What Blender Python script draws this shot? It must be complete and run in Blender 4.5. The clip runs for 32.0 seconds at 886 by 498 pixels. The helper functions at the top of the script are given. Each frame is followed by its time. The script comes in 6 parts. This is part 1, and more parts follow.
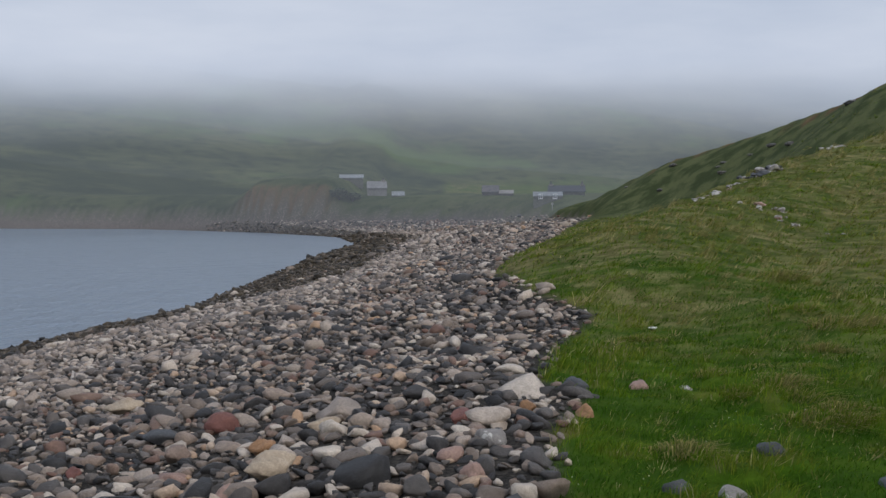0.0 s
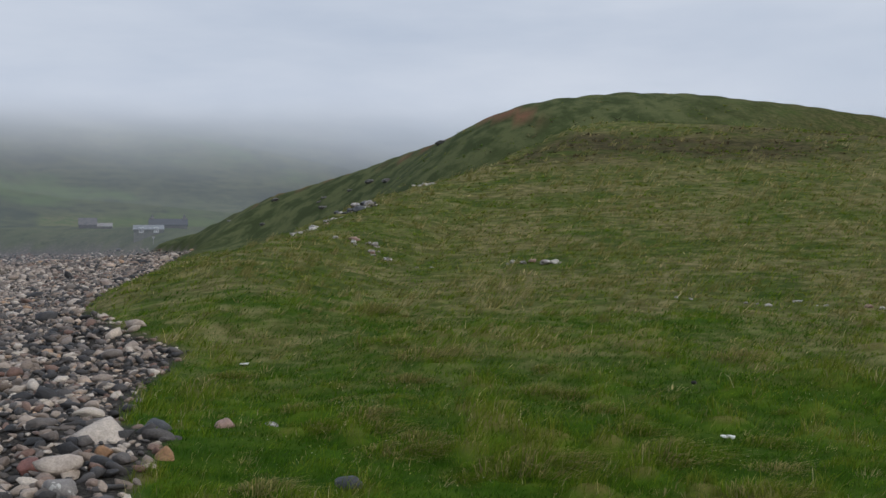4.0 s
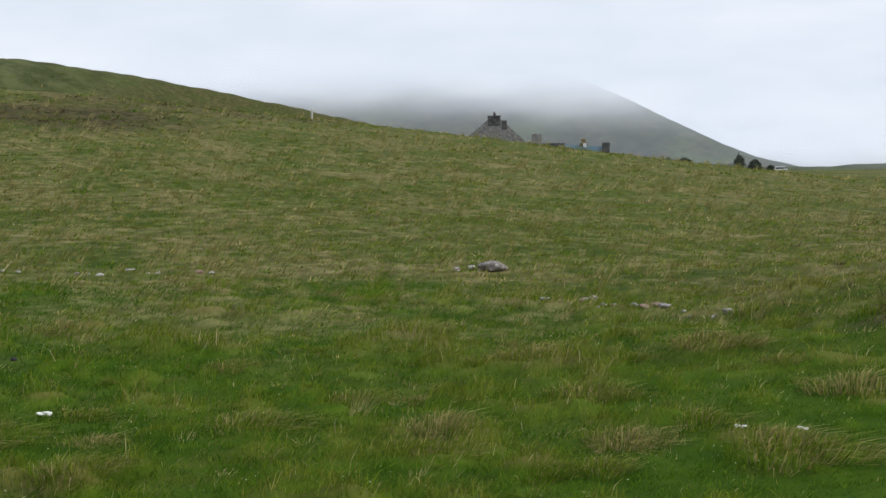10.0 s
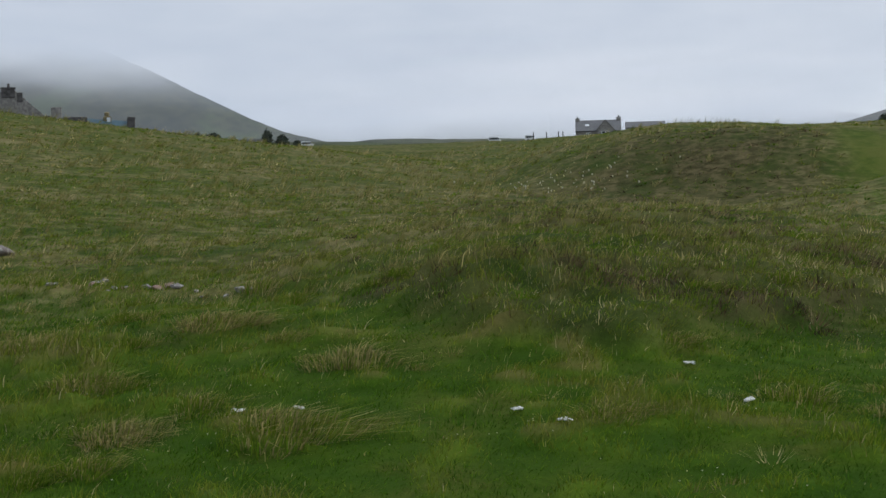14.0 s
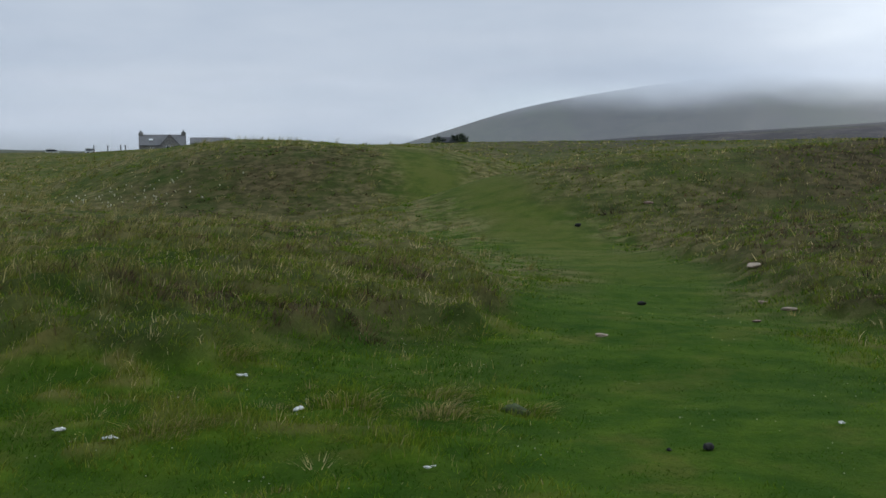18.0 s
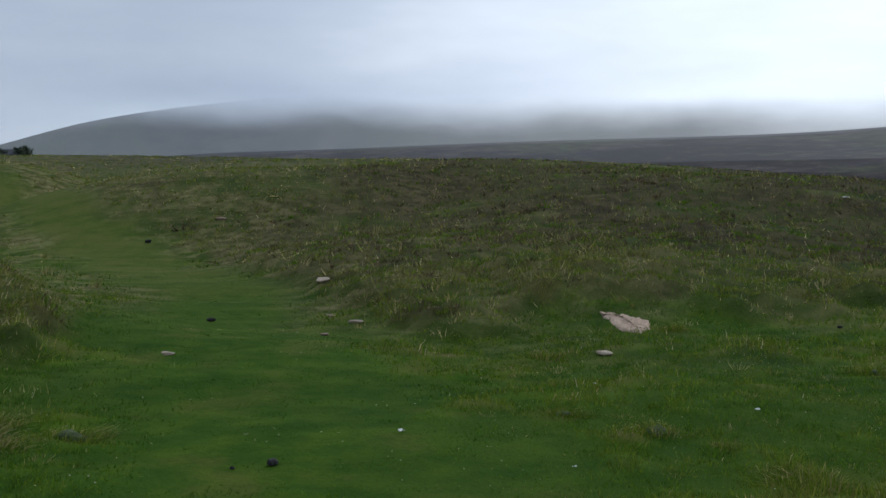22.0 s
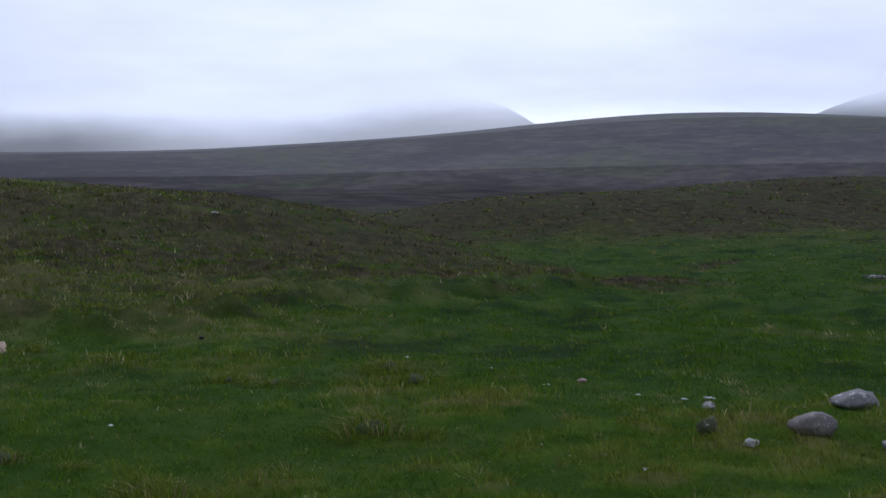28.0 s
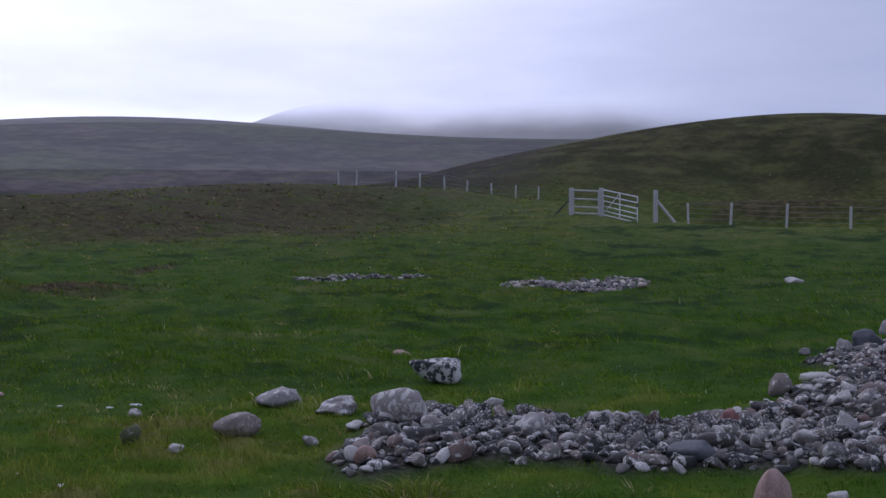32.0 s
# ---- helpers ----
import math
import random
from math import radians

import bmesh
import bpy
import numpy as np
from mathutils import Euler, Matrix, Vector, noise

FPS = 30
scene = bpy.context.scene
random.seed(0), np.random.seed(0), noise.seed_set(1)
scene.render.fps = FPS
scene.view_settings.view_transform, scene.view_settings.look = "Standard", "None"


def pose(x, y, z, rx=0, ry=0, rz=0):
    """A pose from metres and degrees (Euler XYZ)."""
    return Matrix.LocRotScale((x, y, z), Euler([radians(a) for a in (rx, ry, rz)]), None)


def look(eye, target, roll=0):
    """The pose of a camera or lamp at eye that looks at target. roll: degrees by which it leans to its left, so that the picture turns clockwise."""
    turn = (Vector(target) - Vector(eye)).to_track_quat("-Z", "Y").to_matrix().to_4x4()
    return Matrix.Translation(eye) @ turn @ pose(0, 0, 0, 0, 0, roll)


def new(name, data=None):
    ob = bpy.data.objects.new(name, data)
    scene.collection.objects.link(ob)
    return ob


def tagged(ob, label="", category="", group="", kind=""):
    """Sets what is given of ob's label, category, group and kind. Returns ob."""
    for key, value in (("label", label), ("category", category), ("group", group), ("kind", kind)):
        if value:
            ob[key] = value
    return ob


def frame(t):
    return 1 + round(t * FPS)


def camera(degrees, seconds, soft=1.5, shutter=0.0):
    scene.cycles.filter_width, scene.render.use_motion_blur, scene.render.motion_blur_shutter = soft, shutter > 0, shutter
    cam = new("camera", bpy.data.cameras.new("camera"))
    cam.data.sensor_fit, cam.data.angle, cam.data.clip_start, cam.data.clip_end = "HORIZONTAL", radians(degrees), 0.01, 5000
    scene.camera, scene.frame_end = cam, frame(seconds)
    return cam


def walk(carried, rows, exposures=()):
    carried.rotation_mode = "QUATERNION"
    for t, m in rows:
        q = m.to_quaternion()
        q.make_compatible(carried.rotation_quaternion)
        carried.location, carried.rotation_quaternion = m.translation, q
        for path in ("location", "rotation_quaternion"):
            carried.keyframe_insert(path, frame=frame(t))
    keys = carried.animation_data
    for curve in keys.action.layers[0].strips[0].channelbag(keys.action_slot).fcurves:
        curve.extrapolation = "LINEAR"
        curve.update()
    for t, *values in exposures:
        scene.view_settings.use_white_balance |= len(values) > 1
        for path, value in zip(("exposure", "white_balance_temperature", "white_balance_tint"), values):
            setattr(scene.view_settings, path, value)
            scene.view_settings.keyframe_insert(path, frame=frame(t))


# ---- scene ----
cam = camera(40.29, 32.0, soft=1.5)
# seconds, place, heading clockwise from north (+y), tilt, lean
PATH = [
    (0.0, 0.000, 0.386, 1.600, 0.00, -2.02, -0.28),
    (0.5, 0.027, 0.383, 1.606, 2.21, -1.87, -0.23),
    (1.0, 0.044, 0.391, 1.608, 4.51, -1.62, -0.10),
    (1.5, 0.053, 0.406, 1.610, 6.81, -1.35, 0.10),
    (2.0, 0.076, 0.410, 1.610, 9.10, -1.08, 0.20),
    (2.5, 0.111, 0.427, 1.613, 11.44, -0.87, 0.10),
    (3.0, 0.140, 0.449, 1.614, 13.82, -0.69, -0.02),
    (3.5, 0.161, 0.462, 1.615, 16.20, -0.54, -0.06),
    (5.5, 0.224, 0.497, 1.602, 25.94, -1.21, -0.67),
    (6.0, 0.248, 0.501, 1.588, 28.36, -1.78, -0.93),
    (6.5, 0.262, 0.527, 1.579, 30.78, -2.18, -1.00),
    (7.0, 0.257, 0.533, 1.591, 33.12, -2.01, -0.79),
    (7.5, 0.269, 0.547, 1.596, 35.29, -1.65, -0.70),
    (8.0, 0.333, 0.591, 1.585, 37.61, -1.45, -0.62),
    (8.5, 0.399, 0.635, 1.574, 40.23, -1.54, -0.67),
    (9.0, 0.454, 0.653, 1.576, 43.10, -1.76, -0.80),
    (9.5, 0.513, 0.659, 1.561, 46.04, -1.93, -0.85),
    (10.0, 0.575, 0.662, 1.555, 48.96, -2.12, -0.93),
    (10.5, 0.611, 0.660, 1.556, 51.96, -2.29, -0.92),
    (11.0, 0.635, 0.694, 1.568, 55.15, -2.49, -0.97),
    (11.5, 0.668, 0.662, 1.561, 58.12, -2.63, -1.15),
    (12.0, 0.702, 0.652, 1.573, 61.13, -2.89, -1.19),
    (12.5, 0.733, 0.647, 1.577, 64.14, -3.13, -1.14),
    (13.0, 0.802, 0.583, 1.580, 66.54, -3.33, -1.31),
    (13.5, 0.889, 0.568, 1.581, 68.63, -3.53, -1.47),
    (14.0, 0.943, 0.566, 1.586, 70.85, -3.77, -1.50),
    (14.5, 0.982, 0.551, 1.586, 73.36, -3.97, -1.41),
    (16.5, 0.965, 0.511, 1.567, 84.14, -3.75, -0.65),
    (17.0, 0.979, 0.503, 1.559, 86.59, -3.58, -0.50),
    (17.5, 0.987, 0.490, 1.557, 88.94, -3.45, -0.43),
    (18.0, 0.995, 0.475, 1.553, 91.27, -3.32, -0.38),
    (18.5, 1.005, 0.455, 1.539, 93.59, -3.13, -0.42),
    (19.0, 1.011, 0.438, 1.544, 95.91, -3.06, -0.40),
    (19.5, 1.030, 0.425, 1.543, 98.24, -2.98, -0.34),
    (20.0, 1.072, 0.426, 1.539, 100.98, -2.91, -0.21),
    (20.5, 1.114, 0.421, 1.528, 104.00, -2.79, -0.08),
    (21.0, 1.122, 0.402, 1.527, 106.92, -2.72, 0.04),
    (21.5, 1.126, 0.384, 1.529, 109.33, -2.62, 0.12),
    (22.0, 1.137, 0.364, 1.525, 111.21, -2.55, 0.20),
    (22.5, 1.118, 0.331, 1.510, 112.95, -2.43, 0.15),
    (23.0, 1.109, 0.303, 1.504, 114.72, -2.35, 0.11),
    (23.5, 1.107, 0.278, 1.504, 116.52, -2.34, 0.11),
    (24.0, 1.110, 0.241, 1.498, 118.29, -2.32, 0.07),
    (24.5, 1.107, 0.221, 1.498, 120.10, -2.31, 0.11),
    (26.5, 1.089, 0.193, 1.518, 128.99, -2.16, 0.23),
    (27.0, 1.092, 0.173, 1.507, 132.30, -1.99, 0.18),
    (27.5, 1.096, 0.157, 1.511, 136.14, -1.88, 0.10),
    (28.0, 1.068, 0.145, 1.507, 139.99, -1.72, 0.05),
    (28.5, 1.056, 0.124, 1.501, 143.85, -1.59, 0.09),
    (29.0, 1.073, 0.099, 1.492, 147.58, -1.43, 0.09),
    (29.5, 1.078, 0.071, 1.498, 150.93, -1.35, 0.12),
    (30.0, 1.082, 0.048, 1.490, 154.00, -1.20, 0.18),
    (30.5, 1.089, 0.020, 1.481, 157.08, -1.16, 0.14),
    (31.0, 1.083, -0.017, 1.476, 160.05, -1.23, 0.27),
    (31.5, 1.091, -0.074, 1.465, 163.04, -1.26, 0.44),
    (32.0, 1.073, -0.109, 1.475, 166.11, -1.38, 0.33),
]
walk(cam, [(t, pose(x, y, z, 90 + tilt, 0, -head) @ pose(0, 0, 0, 0, 0, lean)) for t, x, y, z, head, tilt, lean in PATH],
     exposures=[(0.0, 0.0, 6350, 11), (3.5, 0.0, 6400, 10), (6.0, 0.28, 6600, 9), (7.4, 0.50, 6700, 9), (9.0, 0.50, 6750, 9), (10.2, 0.50, 6750, 9), (12.0, 0.20, 6550, 9), (14.0, 0.06, 6450, 9), (17.0, 0.0, 6300, 8), (19.0, -0.2, 6150, 7), (22.0, -0.28, 5930, 8), (24.0, -0.42, 5780, 10), (28.0, -0.53, 5600, 18), (30.5, -0.52, 5500, 26), (32.0, -0.34, 5580, 28)])

# ---- world, sun ----
SUN_HEAD, SUN_UP = 141.0, 42.0


def nodes_of(owner):
    owner.use_nodes = True
    nt = owner.node_tree
    nt.nodes.clear()
    return nt


def add(nt, kind, **values):
    n = nt.nodes.new(kind)
    for key, v in values.items():
        if key in n.inputs:
            n.inputs[key].default_value = v
        else:
            setattr(n, key, v)
    return n


def overcast(nt, direction):
    """Colour of the cloud in a direction: grey-blue, with soft streaks and a brighter part round the veiled sun."""
    lk = nt.links.new
    sep = add(nt, "ShaderNodeSeparateXYZ")
    lk(direction, sep.inputs[0])
    mp = add(nt, "ShaderNodeMapping", vector_type="POINT", Scale=(1.6, 1.6, 7.0))
    lk(direction, mp.inputs[0])
    no = add(nt, "ShaderNodeTexNoise", Scale=2.2, Detail=5.0, Roughness=0.55)
    lk(mp.outputs[0], no.inputs["Vector"])
    sun = Vector((math.sin(radians(SUN_HEAD)), math.cos(radians(SUN_HEAD)), 0.22)).normalized()
    dot = add(nt, "ShaderNodeVectorMath", operation="DOT_PRODUCT")
    lk(direction, dot.inputs[0])
    dot.inputs[1].default_value = sun
    glow = add(nt, "ShaderNodeMapRange", interpolation_type="SMOOTHSTEP")
    lk(dot.outputs["Value"], glow.inputs[0])
    glow.inputs[1].default_value, glow.inputs[2].default_value = 0.72, 1.0
    ad = add(nt, "ShaderNodeMath", operation="MULTIPLY_ADD")
    lk(no.outputs["Fac"], ad.inputs[0])
    ad.inputs[1].default_value, ad.inputs[2].default_value = 0.9, -0.16
    s2 = add(nt, "ShaderNodeMath", operation="MULTIPLY_ADD")
    lk(glow.outputs[0], s2.inputs[0])
    s2.inputs[1].default_value = 0.58
    lk(ad.outputs[0], s2.inputs[2])
    ramp = add(nt, "ShaderNodeValToRGB")
    e = ramp.color_ramp.elements
    e[0].position, e[0].color = 0.0, (0.46, 0.53, 0.65, 1)
    e[1].position, e[1].color = 1.0, (0.93, 0.96, 1.0, 1)
    m = e.new(0.5)
    m.color = (0.64, 0.69, 0.78, 1)
    lk(s2.outputs[0], ramp.inputs[0])
    up = add(nt, "ShaderNodeMath", operation="MULTIPLY_ADD")
    lk(glow.outputs[0], up.inputs[0])
    up.inputs[1].default_value, up.inputs[2].default_value = 0.45, 1.0
    out = add(nt, "ShaderNodeVectorMath", operation="SCALE")
    lk(ramp.outputs[0], out.inputs[0])
    lk(up.outputs[0], out.inputs["Scale"])
    return out.outputs[0]


world = bpy.data.worlds.new("overcast_sky")
scene.world = world
nt = nodes_of(world)
sky = add(nt, "ShaderNodeTexSky", sky_type="NISHITA", sun_disc=False, sun_elevation=radians(SUN_UP), sun_rotation=radians(SUN_HEAD))
bg_a = add(nt, "ShaderNodeBackground", Strength=0.05)
nt.links.new(sky.outputs[0], bg_a.inputs[0])
coord = add(nt, "ShaderNodeTexCoord")
bg_b = add(nt, "ShaderNodeBackground", Strength=0.92)
nt.links.new(overcast(nt, coord.outputs["Generated"]), bg_b.inputs[0])
both = add(nt, "ShaderNodeAddShader")
nt.links.new(bg_a.outputs[0], both.inputs[0])
nt.links.new(bg_b.outputs[0], both.inputs[1])
nt.links.new(both.outputs[0], add(nt, "ShaderNodeOutputWorld").inputs[0])

lamp = bpy.data.lights.new("veiled_sun", "SUN")
lamp.energy, lamp.angle, lamp.color = 0.9, radians(25), (1.0, 0.96, 0.9)
sun_ob = new("veiled_sun", lamp)
a, u = radians(SUN_HEAD), radians(SUN_UP)
sun_ob.matrix_world = look((math.sin(a) * math.cos(u) * 90, math.cos(a) * math.cos(u) * 90, math.sin(u) * 90), (0, 0, 0))

# ---- materials ----
def shader(name):
    m = bpy.data.materials.new(name)
    nt = nodes_of(m)
    out = add(nt, "ShaderNodeOutputMaterial")
    p = add(nt, "ShaderNodeBsdfPrincipled")
    nt.links.new(p.outputs[0], out.inputs[0])
    return m, nt, p


def noise_tex(nt, scale, detail=4.0, rough=0.55, at=None, stretch=None):
    n = add(nt, "ShaderNodeTexNoise", Scale=scale, Detail=detail, Roughness=rough)
    if at is None:
        at = add(nt, "ShaderNodeTexCoord").outputs["Object"]
    if stretch:
        mp = add(nt, "ShaderNodeMapping", Scale=stretch)
        nt.links.new(at, mp.inputs[0])
        at = mp.outputs[0]
    nt.links.new(at, n.inputs["Vector"])
    return n.outputs["Fac"]


def ramp(nt, fac, stops):
    r = add(nt, "ShaderNodeValToRGB")
    e = r.color_ramp.elements
    while len(e) < len(stops):
        e.new(0.5)
    for el, (pos, c) in zip(e, stops):
        el.position, el.color = pos, (*c, 1) if len(c) == 3 else c
    nt.links.new(fac, r.inputs[0])
    return r.outputs[0]


def mix(nt, fac, a, b, blend="MIX"):
    m = add(nt, "ShaderNodeMix", data_type="RGBA", blend_type=blend)
    for sock, v in ((m.inputs[0], fac), (m.inputs[6], a), (m.inputs[7], b)):
        if isinstance(v, (int, float)):
            sock.default_value = v
        elif isinstance(v, tuple):
            sock.default_value = (*v, 1) if len(v) == 3 else v
        else:
            nt.links.new(v, sock)
    return m.outputs[2]


def calc(nt, op, a, b=0.0, clamp=False):
    m = add(nt, "ShaderNodeMath", operation=op, use_clamp=clamp)
    for sock, v in ((m.inputs[0], a), (m.inputs[1], b)):
        if isinstance(v, (int, float)):
            sock.default_value = v
        else:
            nt.links.new(v, sock)
    return m.outputs[0]


def span(nt, v, lo, hi, a=0.0, b=1.0):
    m = add(nt, "ShaderNodeMapRange", interpolation_type="SMOOTHSTEP")
    nt.links.new(v, m.inputs[0])
    for i, q in enumerate((lo, hi, a, b)):
        m.inputs[i + 1].default_value = q
    return m.outputs[0]


def bump(nt, p, height, strength, dist):
    b = add(nt, "ShaderNodeBump", Strength=strength, Distance=dist)
    nt.links.new(height, b.inputs["Height"])
    nt.links.new(b.outputs[0], p.inputs["Normal"])


def attr(nt, name):
    return add(nt, "ShaderNodeAttribute", attribute_name=name).outputs["Fac"]


def plain(name, colour, rough=0.8, metal=0.0, grain=30.0, amount=0.35, relief=0.01):
    """A surface of one colour with grain and soft stains."""
    m, nt, p = shader(name)
    dark = tuple(c * (1 - amount) for c in colour)
    light = tuple(min(1, c * (1 + amount * 0.6)) for c in colour)
    fine = noise_tex(nt, grain)
    c = ramp(nt, fine, [(0.3, dark), (0.7, light)])
    stain = ramp(nt, noise_tex(nt, grain * 0.12, 3), [(0.35, (0.75, 0.75, 0.72)), (0.65, (1, 1, 1))])
    nt.links.new(mix(nt, 0.8, c, stain, "MULTIPLY"), p.inputs["Base Color"])
    p.inputs["Roughness"].default_value = rough
    p.inputs["Metallic"].default_value = metal
    bump(nt, p, fine, 0.5, relief)
    return m


def ground_material():
    m, nt, p = shader("turf_and_heath")
    at = add(nt, "ShaderNodeTexCoord").outputs["Object"]
    fine = noise_tex(nt, 28, 5, 0.7, at)
    mid = noise_tex(nt, 2.3, 5, 0.62, at)
    wide = noise_tex(nt, 0.33, 4, 0.6, at)
    huge = noise_tex(nt, 0.035, 4, 0.6, at)
    lush = mix(nt, span(nt, mid, 0.35, 0.7), (0.038, 0.088, 0.005), (0.086, 0.140, 0.010))
    sere = mix(nt, span(nt, mid, 0.38, 0.66), (0.076, 0.080, 0.020), (0.165, 0.152, 0.052))
    rank = mix(nt, span(nt, mid, 0.38, 0.66), (0.050, 0.076, 0.012), (0.125, 0.142, 0.034))
    rank = mix(nt, span(nt, calc(nt, "ADD", calc(nt, "MULTIPLY", wide, 0.6), calc(nt, "MULTIPLY", noise_tex(nt, 0.13, 3, 0.6, at), 0.4)), 0.49, 0.61), rank, sere)
    straw = mix(nt, span(nt, mid, 0.4, 0.62), (0.11, 0.098, 0.034), (0.23, 0.195, 0.09))
    heath = mix(nt, span(nt, mid, 0.38, 0.64), (0.030, 0.024, 0.013), (0.085, 0.064, 0.032))
    spot = noise_tex(nt, 0.85, 4, 0.65, at)
    lush = mix(nt, calc(nt, "MULTIPLY", span(nt, spot, 0.52, 0.66), 0.5), lush, (0.150, 0.136, 0.030))
    lush = mix(nt, calc(nt, "MULTIPLY", span(nt, spot, 0.48, 0.34), 0.45), lush, (0.020, 0.060, 0.004))
    rank = mix(nt, calc(nt, "MULTIPLY", span(nt, spot, 0.47, 0.36), 0.6), rank, (0.034, 0.060, 0.010))
    c = mix(nt, attr(nt, "lush"), rank, lush)
    c = mix(nt, calc(nt, "MULTIPLY", attr(nt, "fresh"), 0.3), c, mix(nt, span(nt, spot, 0.4, 0.62), (0.065, 0.115, 0.010), (0.110, 0.140, 0.020)))
    c = mix(nt, calc(nt, "MULTIPLY", attr(nt, "wild"), 0.62), c, mix(nt, span(nt, spot, 0.38, 0.62), (0.036, 0.054, 0.011), (0.098, 0.102, 0.032)))
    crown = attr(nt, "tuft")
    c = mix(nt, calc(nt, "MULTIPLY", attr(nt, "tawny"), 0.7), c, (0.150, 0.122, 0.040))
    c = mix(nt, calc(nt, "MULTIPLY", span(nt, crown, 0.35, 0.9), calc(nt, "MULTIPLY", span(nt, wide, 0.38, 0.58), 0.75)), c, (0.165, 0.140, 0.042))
    # hollows between tufts darkened: their shade is put into the base colour
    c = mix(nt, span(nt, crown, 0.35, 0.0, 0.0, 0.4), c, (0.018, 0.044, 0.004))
    c = mix(nt, calc(nt, "MULTIPLY", attr(nt, "damp"), 0.8), c, mix(nt, span(nt, noise_tex(nt, 1.7, 4, 0.6, at), 0.36, 0.64), (0.017, 0.052, 0.004), (0.047, 0.088, 0.009)))
    bog = noise_tex(nt, 0.42, 5, 0.68, at)
    wet = attr(nt, "bog")
    c = mix(nt, calc(nt, "MULTIPLY", wet, span(nt, bog, 0.50, 0.38, 0.0, 0.9)), c, (0.012, 0.030, 0.006))
    c = mix(nt, calc(nt, "MULTIPLY", wet, span(nt, bog, 0.54, 0.66, 0.0, 0.6)), c, (0.095, 0.098, 0.030))
    c = mix(nt, calc(nt, "MULTIPLY", attr(nt, "worn"), span(nt, spot, 0.3, 0.62, 0.35, 0.9)), c, (0.105, 0.118, 0.026))
    patchy = calc(nt, "ADD", calc(nt, "MULTIPLY", wide, 0.5), calc(nt, "MULTIPLY", noise_tex(nt, 1.4, 5, 0.7, at), 0.5))
    dry = calc(nt, "MULTIPLY", attr(nt, "dry"), span(nt, patchy, 0.4, 0.6), True)
    c = mix(nt, dry, c, straw)
    he = calc(nt, "MULTIPLY", attr(nt, "heath"), span(nt, calc(nt, "ADD", wide, calc(nt, "MULTIPLY", mid, 0.5)), 0.46, 0.78), True)
    c = mix(nt, he, c, heath)
    far = mix(nt, span(nt, huge, 0.38, 0.62), (0.038, 0.050, 0.021), (0.070, 0.080, 0.032))
    fold = noise_tex(nt, 0.16, 5, 0.65, at, (1, 1, 2.5))
    far = mix(nt, calc(nt, "MULTIPLY", span(nt, fold, 0.52, 0.40), 0.75), far, (0.020, 0.032, 0.012))
    far = mix(nt, calc(nt, "MULTIPLY", span(nt, fold, 0.56, 0.68), 0.55), far, (0.105, 0.105, 0.045))
    far = mix(nt, calc(nt, "MULTIPLY", span(nt, wide, 0.42, 0.6), 0.5), far, (0.075, 0.085, 0.035))
    vast = noise_tex(nt, 0.014, 5, 0.62, at)
    far = mix(nt, calc(nt, "MULTIPLY", span(nt, vast, 0.50, 0.38), 0.8), far, (0.018, 0.030, 0.014))
    far = mix(nt, calc(nt, "MULTIPLY", span(nt, vast, 0.53, 0.64), 0.7), far, (0.070, 0.112, 0.028))
    c = mix(nt, attr(nt, "pasture"), c, far)
    gully = noise_tex(nt, 0.42, 5, 0.65, at)
    c = mix(nt, calc(nt, "MULTIPLY", attr(nt, "brae"), 0.8), c, mix(nt, span(nt, noise_tex(nt, 0.22, 5, 0.65, at), 0.40, 0.62), (0.026, 0.026, 0.012), (0.082, 0.080, 0.030)))
    side = mix(nt, span(nt, gully, 0.40, 0.60), (0.050, 0.064, 0.026), (0.108, 0.120, 0.052))
    c = mix(nt, attr(nt, "flank"), c, side)
    moor = mix(nt, span(nt, huge, 0.40, 0.6), (0.040, 0.032, 0.038), (0.084, 0.067, 0.068))
    moor = mix(nt, calc(nt, "MULTIPLY", span(nt, noise_tex(nt, 0.06, 5, 0.6, at, (1, 1, 6)), 0.5, 0.62), 0.6), moor, (0.095, 0.088, 0.055))
    broad = noise_tex(nt, 0.011, 4, 0.6, at)
    moor = mix(nt, calc(nt, "MULTIPLY", span(nt, broad, 0.5, 0.6), 0.8), moor, (0.060, 0.068, 0.034))
    moor = mix(nt, calc(nt, "MULTIPLY", span(nt, broad, 0.48, 0.38), 0.75), moor, (0.018, 0.014, 0.016))
    moor = mix(nt, calc(nt, "MULTIPLY", span(nt, fold, 0.54, 0.42), 0.55), moor, (0.022, 0.020, 0.017))
    moor = mix(nt, calc(nt, "MULTIPLY", span(nt, fold, 0.57, 0.66), 0.6), moor, (0.085, 0.092, 0.046))
    c = mix(nt, attr(nt, "moor"), c, moor)
    c = mix(nt, attr(nt, "earth"), c, mix(nt, mid, (0.13, 0.062, 0.035), (0.24, 0.125, 0.08)))
    grit = mix(nt, span(nt, fine, 0.35, 0.65), (0.016, 0.015, 0.014), (0.075, 0.066, 0.056))
    cob = add(nt, "ShaderNodeTexVoronoi", Scale=3.2, Randomness=1.0)
    nt.links.new(at, cob.inputs["Vector"])
    cobc = mix(nt, span(nt, cob.outputs["Distance"], 0.1, 0.6), ramp(nt, cob.outputs["Color"], [(0.2, (0.10, 0.095, 0.095)), (0.5, (0.24, 0.19, 0.155)), (0.8, (0.40, 0.34, 0.29))]), (0.02, 0.019, 0.018))
    c = mix(nt, attr(nt, "shingle"), c, mix(nt, attr(nt, "remote"), grit, mix(nt, 0.6, cobc, (0.17, 0.145, 0.125))))
